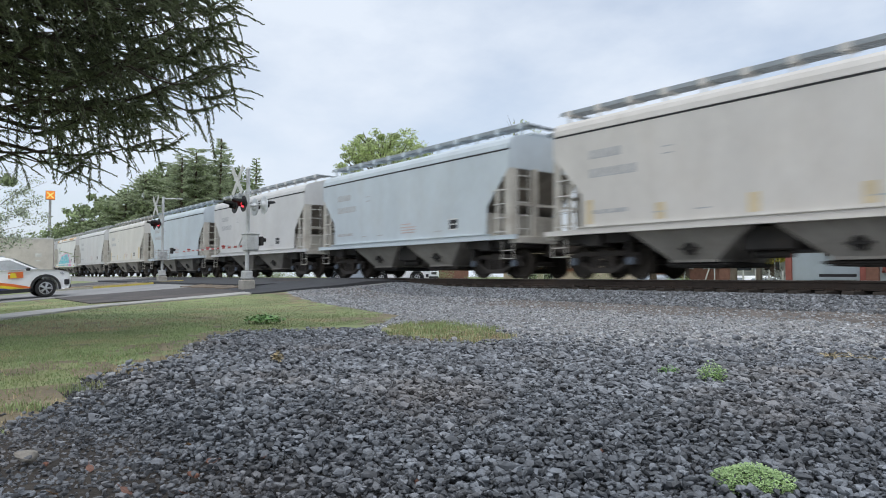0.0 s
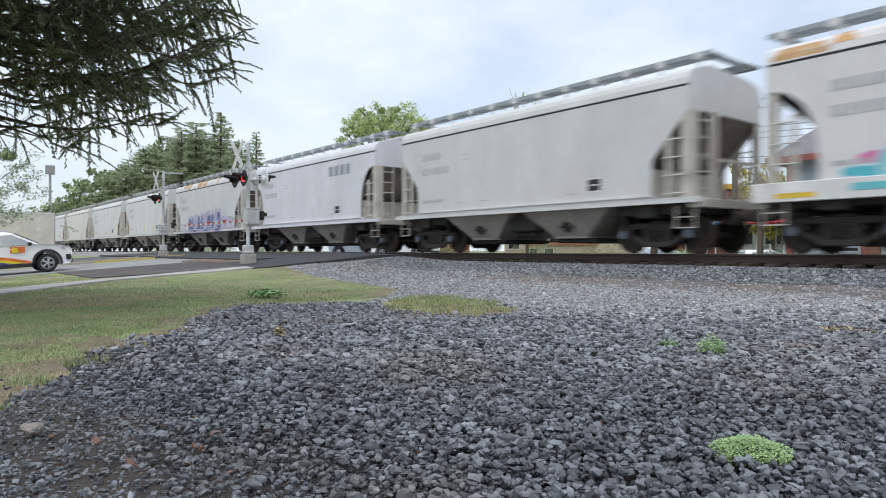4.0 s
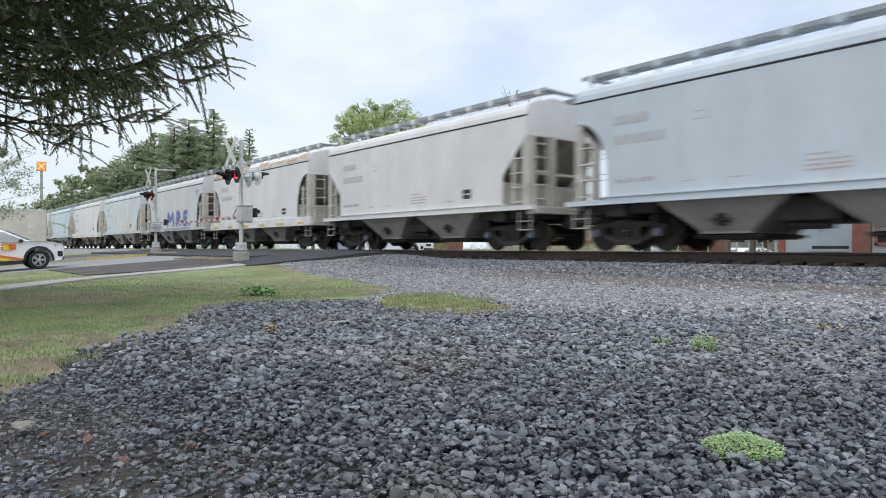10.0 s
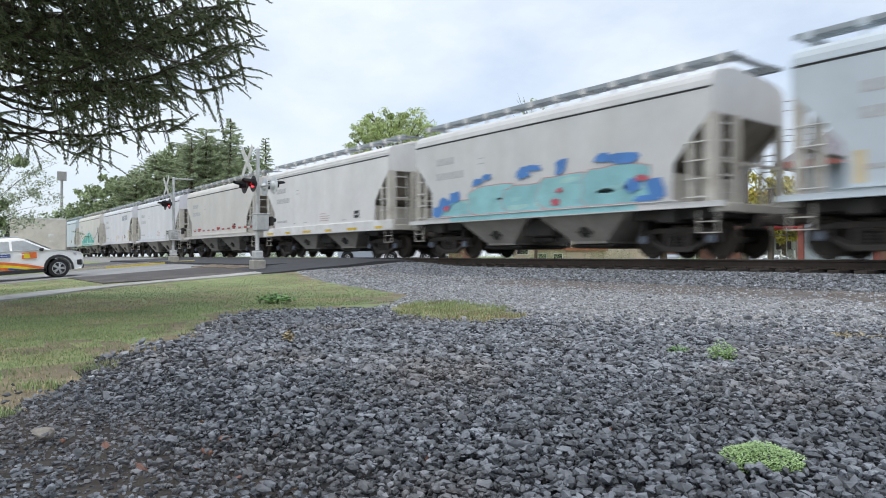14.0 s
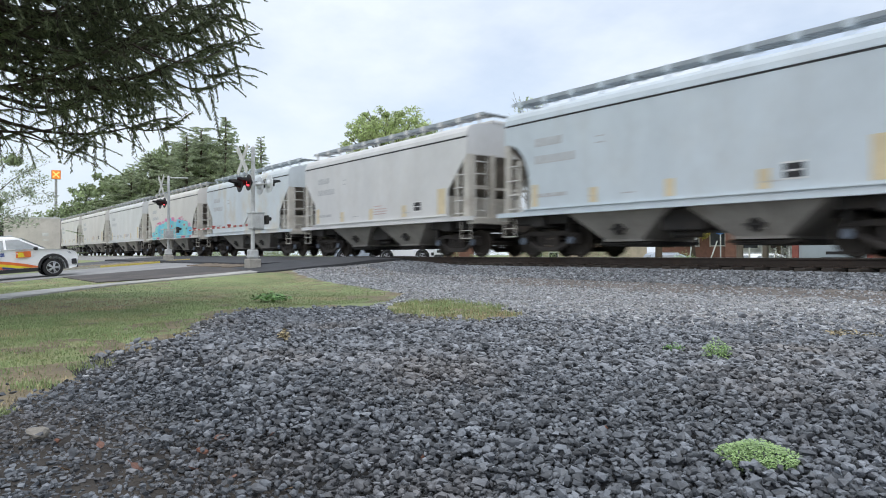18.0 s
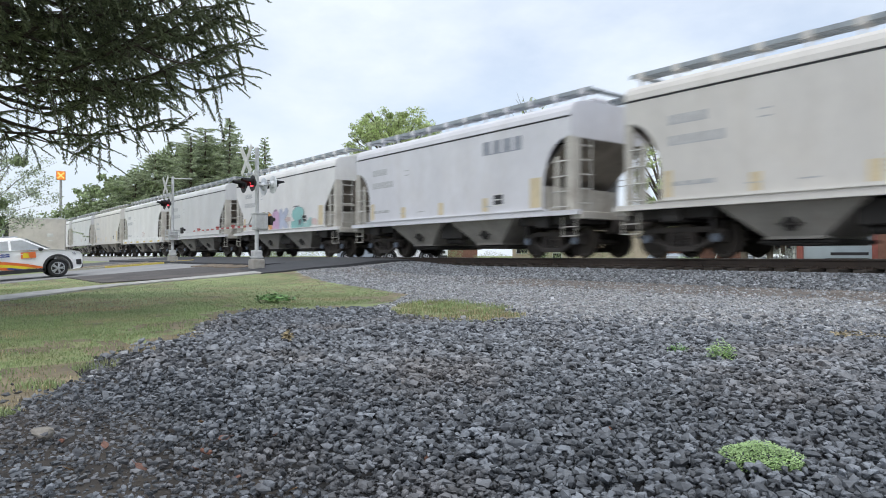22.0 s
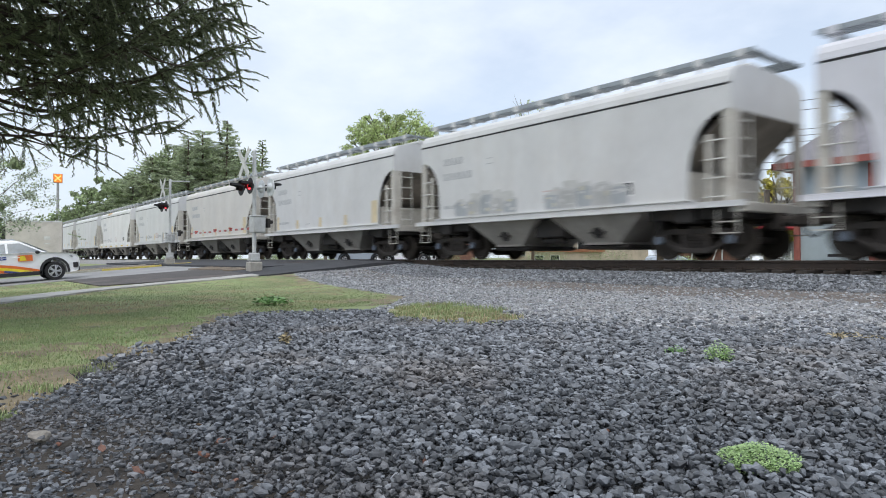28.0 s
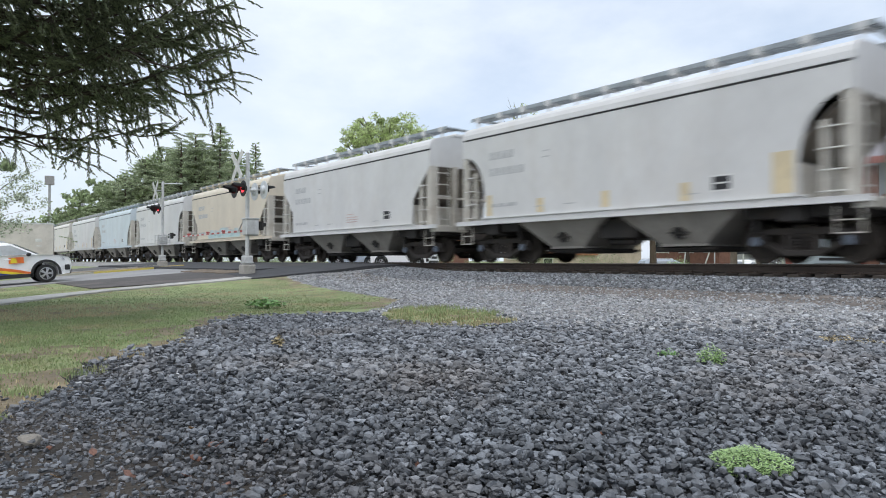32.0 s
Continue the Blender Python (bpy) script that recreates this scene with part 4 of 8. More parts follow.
            splash(car, ((-4.25, 1.4, 0.6, 0.16), (4.25, 1.45, 0.45, 0.3), (-2.9, 2.25, 0.5, 0.1), (-0.2, 2.62, 0.3, 0.1), (2.4, 2.5, 0.3, 0.1)), (0.66, 0.12, 0.22), 33, 0.0)
            extra = " with a cyan and pink painted piece"
        elif j == 37:
            DARK = (0.14, 0.14, 0.16)
            for k, (ch, x, w, h, t, rgb) in enumerate((("T", -2.7, 1.0, 0.82, 0.42, (0.52, 0.54, 0.06)), ("A", -1.5, 0.55, 0.82, 0.34, (0.66, 0.32, 0.10)), ("A", -0.62, 0.5, 0.92, 0.36, (0.60, 0.40, 0.58)), ("K", 0.15, 0.75, 0.95, 0.30, (0.50, 0.54, 0.66)), ("S", 1.55, 0.95, 0.92, 0.34, (0.28, 0.54, 0.52)))):
                fat_letter(car, ch, x, 1.40, w, h * 0.74, rgb, DARK if k in (0, 1) else tuple(c * 0.75 for c in rgb), t, DECAL_Y - 0.001 - 0.006 * k, 0.025)
            splash(car, ((-0.7, 1.75, 0.14, 0.2), (-1.2, 1.62, 0.14, 0.2), (2.3, 1.55, 0.3, 0.25), (-0.35, 2.2, 0.3, 0.05), (1.9, 2.28, 0.6, 0.05)), DARK, 37, 0.036)
            splash(car, ((2.85, 1.45, 0.8, 0.36), (3.2, 1.5, 0.4, 0.4)), (0.36, 0.56, 0.54), 38, 0.0)
            splash(car, ((1.1, 1.75, 0.5, 0.2), (3.7, 1.55, 0.5, 0.3)), (0.64, 0.50, 0.48), 39, 0.034)
            extra = " with a many-coloured painted piece"
        elif j in (33, 48):
            scribble(car, -2.3, 1.62, 1.6, 0.3, (0.36, 0.38, 0.40), 331)
            scribble(car, 0.7, 1.66, 0.9, 0.26, (0.38, 0.40, 0.42), 332)
        elif j == 45:
            for m, (a, b) in enumerate(((-3.6, -0.9), (0.2, 2.9))):
                mural(car, [(a, 1.8), ((a + b) / 2, 2.0), (b, 1.8)], [(0.38, 0.40, 0.42), (0.46, 0.46, 0.45)], (0.54, 0.54, 0.53), [(0.54, 0.52, 0.42), (0.58, 0.58, 0.57)], [(0.56, 0.56, 0.54)], 5, 45 + m, wide=1.2)
            extra = " with faded dark painted pieces"
        elif j == 49:
            scribble(car, -2.6, 1.66, 1.5, 0.32, (0.36, 0.37, 0.39), 491)
        elif j == 53:
            mural(car, [(-2.5, 1.6), (0.0, 1.8), (2.0, 1.6)], [(0.42, 0.60, 0.61), (0.47, 0.63, 0.64)], (0.52, 0.63, 0.64), [(0.56, 0.64, 0.65), (0.38, 0.54, 0.56)], [(0.52, 0.62, 0.63)], 6, 53, wide=1.3)
        tagged(car, "%s covered hopper car%s" % (words[colour], extra), "freight car", group="cars of the train")
        TRAIN.append((j, car))


build_train()


# ---- road, crossing, pavement ----
def road_z(y):
    return interp(y, [(-40, -1.4), (-12, -0.68), (1.3, -0.21), (3.9, -0.01), (8, 0.28), (11, 0.52), (13, 0.655), (17, 0.655), (22, 0.3), (60, 0.2)])


def sheet(name, rows, material, label, category, lift=0.012, skirt=0.15, zf=None):
    """A laid surface: rows of points across it, following the ground, with an edge of real depth."""
    bm = blank()
    zf = zf or (lambda x, y: height(x, y))
    top = [[bm.verts.new((x, y, zf(x, y) + lift)) for x, y in r] for r in rows]
    for r0, r1 in zip(top, top[1:]):
        for i in range(len(r0) - 1):
            bm.faces.new((r0[i], r0[i + 1], r1[i + 1], r1[i]))
    loop = top[0] + [r[-1] for r in top[1:]] + top[-1][::-1][1:] + [r[0] for r in top[::-1]][1:-1]
    low = [bm.verts.new((v.co.x, v.co.y, v.co.z - skirt)) for v in loop]
    n = len(loop)
    for i in range(n):
        bm.faces.new((loop[i], loop[(i + 1) % n], low[(i + 1) % n], low[i]))
    return tagged(part(name, bm, material, None), label, category, kind="structure")


def span(a, b, n):
    return [a + (b - a) * i / n for i in range(n + 1)]


RZ = lambda x, y: road_z(y)
M_LANE = surface("bleached_concrete_lane", (0.30, 0.30, 0.30), rough=0.9, dark=0.8, light=1.15, scale=0.6, fine=60, bump=0.3, tint=(0.2, 0.2, 0.2), tint_amount=0.6, tint_scale=0.4)
M_APRON = surface("old_brownish_asphalt", (0.085, 0.078, 0.076), rough=0.95, dark=0.75, light=1.25, scale=0.8, fine=80, bump=0.6, tint=(0.17, 0.15, 0.13), tint_amount=0.7, tint_scale=0.6)
sheet("road_1", [[(x, y) for x in span(-33.2, -26.0, 3)] for y in span(-40, 12.2, 44)], M_LANE, "bleached grey street rising to the crossing", "road", zf=RZ, lift=0.02)
sheet("road_2", [[(x, y) for x in span(-46.0, -37.0, 3)] for y in span(-40, 12.2, 44)], M_ASPH, "worn grey asphalt street rising to the crossing", "road", zf=RZ, lift=0.016)
sheet("road_3", [[(x, y) for x in span(-46.0, -22.5, 3)] for y in span(18.0, 60, 20)], M_ASPH, "worn asphalt street beyond the track", "road", zf=RZ, lift=0.016)
sheet("crossing_apron", [[(x, y) for x in span(-26.0, -20.3, 8)] for y in span(3.9, 12.2, 20)], M_APRON, "old brownish asphalt apron beside the street", "road", lift=0.03, zf=lambda x, y: max(height(x, y), road_z(y) - 0.02 if x < -25.5 else -9))
sheet("crossing_surface", [[(x, y) for x in span(-46.0, -22.2, 8)] for y in (9.2, 10.2, 11.2, 12.2, 13.2, 14.05)], M_NEWASPH, "fresh black asphalt of the level crossing", "crossing", lift=0.03, skirt=0.4, zf=lambda x, y: min(RAIL_Z - 0.025, max(road_z(y), 0.44 + (y - 9.2) * 0.045)))
sheet("crossing_shoulder", [[(x + 0.06 * math.sin(3 * y), y) for x in span(-22.25, -19.9, 4)] for y in span(8.25, 14.05, 14)], M_NEWASPH, "dark asphalt shoulder sloping up to the crossing", "crossing", lift=0.0, skirt=0.16, zf=lambda x, y: min(RAIL_Z - 0.02, height(x, y) + interp(y, [(8.25, 0.034), (10.1, 0.07), (11.4, 0.10), (12.4, 0.12), (13.4, 0.06), (14, 0.05)])))
sheet("crossing_panel", [[(x, y) for x in span(-46.0, -19.7, 8)] for y in (14.27, 15.0, 15.6)], M_NEWASPH, "black crossing panel between the rails", "crossing", lift=0.0, skirt=0.3, zf=lambda x, y: RAIL_Z - 0.015)
sheet("crossing_surface_far", [[(x, y) for x in span(-46.0, -19.7, 8)] for y in (15.8, 17, 18.0)], M_NEWASPH, "fresh black asphalt beyond the rails", "crossing", lift=0.0, skirt=0.3, zf=lambda x, y: RAIL_Z - 0.02)

sheet("dirt_strip", [[(x, y + 0.12 * math.sin(x * 5)) for x in span(-27.2, -22.3, 14)] for y in (8.35, 8.7, 9.05, 9.3)], surface("gritty_brown_dirt", (0.17, 0.135, 0.10), rough=0.95, dark=0.5, light=1.6, scale=3, fine=50, bump=1.0, bump_size=0.02), "gritty brown dirt washed against the asphalt", "dirt", lift=0.0, skirt=0.1, zf=lambda x, y: max(height(x, y), road_z(y)) + 0.05 + 0.03 * noise.noise((x * 2, y * 2, 0)))

# pavement: slabs along a gentle curve
WALK = [(-11.4, -0.9), (-13.3, 0.7), (-15.0, 1.7), (-16.9, 2.75), (-18.4, 3.7), (-19.4, 4.9), (-19.9, 6.2), (-20.15, 7.3), (-20.3, 8.4)]


def build_pavement():
    bed = thing("pavement", "pale concrete pavement curving through the lawn", "pavement", kind="structure")
    pts = []
    for (x0, y0), (x1, y1) in zip(WALK, WALK[1:]):
        for k in range(2):
            pts.append((x0 + (x1 - x0) * k / 2, y0 + (y1 - y0) * k / 2))
    pts.append(WALK[-1])
    for (x0, y0), (x1, y1) in zip(pts, pts[1:]):
        d = Vector((x1 - x0, y1 - y0)).normalized()
        n = Vector((-d.y, d.x)) * 0.33
        e = d * 0.006
        bm = blank()
        c = [(x0 + n.x + e.x, y0 + n.y + e.y), (x1 + n.x - e.x, y1 + n.y - e.y), (x1 - n.x - e.x, y1 - n.y - e.y), (x0 - n.x + e.x, y0 - n.y + e.y)]
        loft(bm, [[(x, y, height(x, y) - 0.06) for x, y in c], [(x, y, height(x, y) + 0.035) for x, y in c]])
        part("slab", bm, M_WALK, bed)


build_pavement()

M_KERBY = surface("yellow_kerb_paint", (0.58, 0.46, 0.13), rough=0.85, dark=0.7, scale=3, fine=30, tint=(0.4, 0.38, 0.33), tint_amount=0.7)
M_DRYSOIL = surface("dry_brown_soil", (0.24, 0.19, 0.13), rough=0.95, scale=2, fine=40, bump=0.8, tint=(0.18, 0.17, 0.07), tint_amount=0.6)


def build_island():
    isl = thing("traffic_island", "narrow dry traffic island with a worn yellow kerb", "traffic island", kind="structure")
    ys = span(4.6, 10.6, 12)
    for x in (-36.9, -34.0):
        for y0, y1 in zip(ys, ys[1:]):
            bm = blank()
            loft(bm, [[(x - 0.09, y, road_z(y) - 0.05), (x + 0.09, y, road_z(y) - 0.05), (x + 0.08, y, road_z(y) + 0.085), (x - 0.08, y, road_z(y) + 0.085)] for y in (y0 + 0.005, y1 - 0.005)])
            part("kerb_stone", bm, M_KERBY if x > -35 and y0 > 6.4 else M_CONC, isl)
    bm = blank()
    loft(bm, [[(-36.8, y, road_z(y) - 0.05), (-34.1, y, road_z(y) - 0.05), (-34.1, y, road_z(y) + 0.06), (-36.8, y, road_z(y) + 0.06)] for y in ys])
    part("island_fill", bm, M_DRYSOIL, isl)


build_island()

# ---- crossing signals ----
M_REDLAMP = surface("lit_red_lens", (1.0, 0.04, 0.06), rough=0.3, bump=0, glow=2.2)
M_DIMLAMP = surface("unlit_red_lens", (0.12, 0.01, 0.015), rough=0.2, bump=0)
M_SIGNWHITE = surface("aged_white_sign", (0.62, 0.62, 0.6), rough=0.6, bump=0.05)
M_REDTAPE = surface("red_reflective_tape", (0.46, 0.11, 0.10), rough=0.6, bump=0)
M_GREYDISC = surface("pale_grey_disc_back", (0.72, 0.75, 0.78), rough=0.35, scale=3, fine=30, bump=0.05)


def disc(bm, c, n, r, thick=0.02, seg=24):
    c, n = Vector(c), Vector(n)
    tube(bm, c - n * thick / 2, c + n * thick / 2, r, seg=seg)


def build_signal(x, y, z, arm_len, cantilever, lamp_z, top_z):
    sig = thing("crossing_signal", "grey level-crossing signal mast with red flashing lamps and lowered gate" if arm_len else "grey level-crossing signal mast with red flashing lamps", "crossing signal", at=pose(x, y, z), group="signals of the level crossing")
    bm = blank()
    box(bm, 0, 0, 0.12, 0.42, 0.42, 0.34, 0.03)
    part("foundation", bm, M_CONC, sig, "rough concrete foundation")
    bm = blank()
    box(bm, 0, 0, 0.44, 0.30, 0.30, 0.30, 0.03)
    box(bm, 0, 0, 0.36, 0.34, 0.34, 0.05, 0.01)
    box(bm, 0.155, 0, 0.46, 0.02, 0.2, 0.18)
    part("junction_box", bm, M_ALU, sig)
    bm = blank()
    tube(bm, (0, 0, 0.6), (0, 0, top_z), 0.065, seg=14)
    tube(bm, (0, 0, top_z), (0, 0, top_z + 0.06), 0.08, 0.03, seg=14)
    part("mast", bm, M_ALU, sig)
    # gate mechanism
    bm = blank()
    if cantilever:
        box(bm, 0.02, 0.0, 1.34, 0.38, 0.40, 0.36, 0.03)
    else:
        box(bm, 0.02, 0.1, 1.52, 0.36, 0.44, 0.54, 0.03)
        box(bm, 0.02, 0.1, 1.80, 0.40, 0.48, 0.04, 0.01)
    mech = part("gate_mechanism", bm, M_ALU, sig, "grey gate machine box")
    bm = blank()
    box(bm, *((0.195, 0.0, 1.32, 0.015, 0.3, 0.24) if cantilever else (0.205, 0.1, 1.52, 0.015, 0.36, 0.44)), 0.005)
    tube(bm, (0.2, -0.05, 1.38), (0.28, -0.05, 1.36), 0.015, seg=6)
    part("gate_door", bm, M_ALU, mech)
    bm = blank()
    box(bm, 0.0, 0.45, 1.58, 0.34, 0.1, 0.3, 0.02)
    box(bm, 0.0, 0.55, 1.62, 0.2, 0.14, 0.12, 0.02)
    part("counterweight", bm, M_DARK, mech)
    # crossbuck, edge on to the track
    for a in (-1, 1):
        bm = blank()
        box(bm, 0, -0.36 - 0.012 * a, top_z - 0.42, 1.22, 0.012, 0.2, rot=Matrix.Rotation(a * radians(45), 4, "Y"))
        part("crossbuck_board", bm, M_SIGNWHITE, sig, "white crossbuck board")
    bm = blank()
    tube(bm, (0, -0.04, top_z - 0.42), (0, -0.37, top_z - 0.42), 0.02, seg=8)
    part("crossbuck_bracket", bm, M_ALU, sig)
    bm = blank()
    box(bm, 0, -0.08, top_z - 0.98, 0.6, 0.012, 0.24)
    part("track_plate", bm, M_SIGNWHITE, sig)
    # lamp pairs, one each way
    for side in ((-1,) if cantilever else (-1, 1)):
        bm = blank()
        reach = 0.16 if side < 0 else 0.27
        tube(bm, (-0.42, side * reach, lamp_z), (0.42, side * reach, lamp_z), 0.03, seg=8)
        tube(bm, (0, 0, lamp_z), (0, side * (reach + 0.02), lamp_z), 0.03, seg=8)
        bar = part("lamp_crossarm", bm, M_ALU, sig)
        for k, lx in enumerate((-0.38, 0.38)):
            bm = blank()
            off = 0.30 if side < 0 else 0.40
            c = Vector((lx, side * off, lamp_z))
            disc(bm, c, (0, side, 0), 0.26 if side < 0 else 0.30, 0.015)
            tube(bm, c, c + Vector((0, -side * 0.1, 0)), 0.15, 0.09, seg=16)
            if side > 0:
                lamp = part("lamp_background", bm, M_GREYDISC, bar, "pale grey round lamp backing")
            else:
                lamp = part("lamp_background", bm, M_BLACK, bar, "black round lamp backing")
            bm = blank()
            hood = []
            for t, r in ((0.0, 0.165), (0.34, 0.15)):
                hood.append([(lx + r * math.cos(radians(a)), side * (off + 0.01 + t * (1.0 if 20 < a < 160 else 0.35)), lamp_z + r * math.sin(radians(a))) for a in range(-30, 211, 20)])
            loft(bm, hood, close=False, caps=False)
            bmesh.ops.solidify(bm, geom=bm.faces[:], thickness=0.008)
            part("lamp_hood", bm, M_BLACK, bar, "black lamp hood")
            bm = blank()
            disc(bm, c + Vector((0, side * 0.02, 0)), (0, side, 0), 0.12, 0.03)
            part("lens", bm, M_REDLAMP if (k == 1 and side < 0) else M_DIMLAMP, bar, "lit red lens" if (k == 1 and side < 0) else "")
    if cantilever:
        bm = blank()
        tube(bm, (0, 0, top_z - 0.05), (0.2, 0.75, top_z - 0.02), 0.03, seg=8)
        box(bm, 0.2, 0.75, top_z - 0.02, 0.1, 0.3, 0.05)
        part("bracket_arm", bm, M_ALU, sig)
        bm = blank()
        box(bm, 0, 0, 1.12, 0.6, 0.6, 0.06, 0.01)
        for z in (1.32, 1.58):
            for q in (-0.28, 0.28):
                tube(bm, (-0.28, q, z), (0.28, q, z), 0.022, seg=6)
                tube(bm, (q, -0.28, z), (q, 0.28, z), 0.022, seg=6)
        for qx in (-0.28, 0.28):
            for qy in (-0.28, 0.0, 0.28):
                tube(bm, (qx, qy, 1.1), (qx, qy, 1.62), 0.022, seg=6)
        part("guard_rail", bm, M_ALU, sig)
    if arm_len:
        n = 24
        for k in range(n):
            bm = blank()
            a, b = -0.3 - arm_len * k / n, -0.3 - arm_len * (k + 1) / n
            r0, r1 = 0.036 - 0.014 * k / n, 0.036 - 0.014 * (k + 1) / n
            loft(bm, [[(x, 0.1 - 0.02, 1.42 - r), (x, 0.1 + 0.02, 1.42 - r), (x, 0.1 + 0.02, 1.42 + r), (x, 0.1 - 0.02, 1.42 + r)] for x, r in ((a, r0), (b + 0.004, r1))])
            part("gate_arm_section", bm, M_REDTAPE if k % 2 else M_SIGNWHITE, mech, "red reflective stripe" if k % 2 else "white reflective stripe")
        for k in (2.4, 4.0, 6.2):
            bm = blank()
            tube(bm, (-k, 0.03, 1.48), (-k, 0.15, 1.48), 0.032, seg=10)
            part("arm_lamp", bm, M_REDTAPE, mech, "small red gate lamp")
        bm = blank()
        for k in (-0.12, 0.32):
            tube(bm, (-0.1, k, 1.7), (-1.0, 0.1, 1.45), 0.018, seg=6)
        part("arm_bracket", bm, M_ALU, mech)
    return sig


build_signal(-21.5, 8.75, 0.345, 6.6, False, 2.75, 3.95)
build_signal(-35.6, 10.05, road_z(10.05) + 0.02, 0, True, 2.9, 4.25)


# ---- the waiting car ----
M_CARWHITE = surface("white_car_paint", (0.92, 0.93, 0.94), rough=0.35, dark=0.97, light=1.02, scale=1, fine=10, bump=0, spec=0.6)
# glass base greyed up to carry the sky's reflection in its colour
M_GLASS = surface("dark_car_glass", (0.24, 0.27, 0.29), rough=0.06, bump=0, spec=1.0)
M_CLAD = surface("black_plastic_cladding", (0.025, 0.025, 0.027), rough=0.6, scale=6, fine=60, bump=0.1)
M_TYRE = surface("tyre_rubber", (0.018, 0.018, 0.019), rough=0.85, scale=8, fine=60, bump=0.2)
M_ALLOY = surface("silver_alloy", (0.62, 0.63, 0.65), rough=0.3, metal=0.8, bump=0)
M_LAMP = surface("clear_lamp_glass", (0.6, 0.62, 0.65), rough=0.08, bump=0, spec=0.8)
M_ORANGE = surface("orange_wrap", (0.72, 0.16, 0.03), rough=0.4, bump=0)
M_WRAPYEL = surface("yellow_wrap", (0.78, 0.62, 0.03), rough=0.4, bump=0)
M_WRAPBLUE = surface("blue_wrap", (0.03, 0.06, 0.28), rough=0.4, bump=0)


def wheel_part(name, r, w, parent, at):
    bm = blank()
    prof = [(r * 0.66, -w / 2 + 0.01), (r * 0.93, -w / 2), (r, -w / 2 + 0.035), (r, w / 2 - 0.035), (r * 0.93, w / 2), (r * 0.66, w / 2 - 0.01)]
    loft(bm, [[(p * math.cos(a), q, p * math.sin(a)) for a in [2 * math.pi * k / 28 for k in range(28)]] for p, q in prof], caps=False)
    ob = part(name, bm, M_TYRE, parent, "black rubber tyre on a silver rim", at=at)
    bm = blank()
    tube(bm, (0, -w / 2 + 0.035, 0), (0, w / 2 - 0.06, 0), r * 0.62, seg=24)
    part("brake_disc", bm, M_BLACK, ob)
    bm = blank()
    for k in range(5):
        a = 2 * math.pi * k / 5
        for o in (-0.16, 0.16):
            tube(bm, (0.04 * math.cos(a), -w / 2 + 0.005, 0.04 * math.sin(a)), (r * 0.62 * math.cos(a + o), -w / 2 + 0.012, r * 0.62 * math.sin(a + o)), 0.028, 0.02, seg=6)
    tube(bm, (0, -w / 2 - 0.005, 0), (0, -w / 2 + 0.03, 0), r * 0.17, seg=12)
    loft(bm, [[(p * math.cos(a), q, p * math.sin(a)) for a in [2 * math.pi * k / 24 for k in range(24)]] for p, q in ((r * 0.67, -w / 2 + 0.006), (r * 0.61, -w / 2), (r * 0.6, -w / 2 + 0.04))], caps=False)
    part("rim", bm, M_ALLOY, ob, "five-spoke silver rim")
    return ob


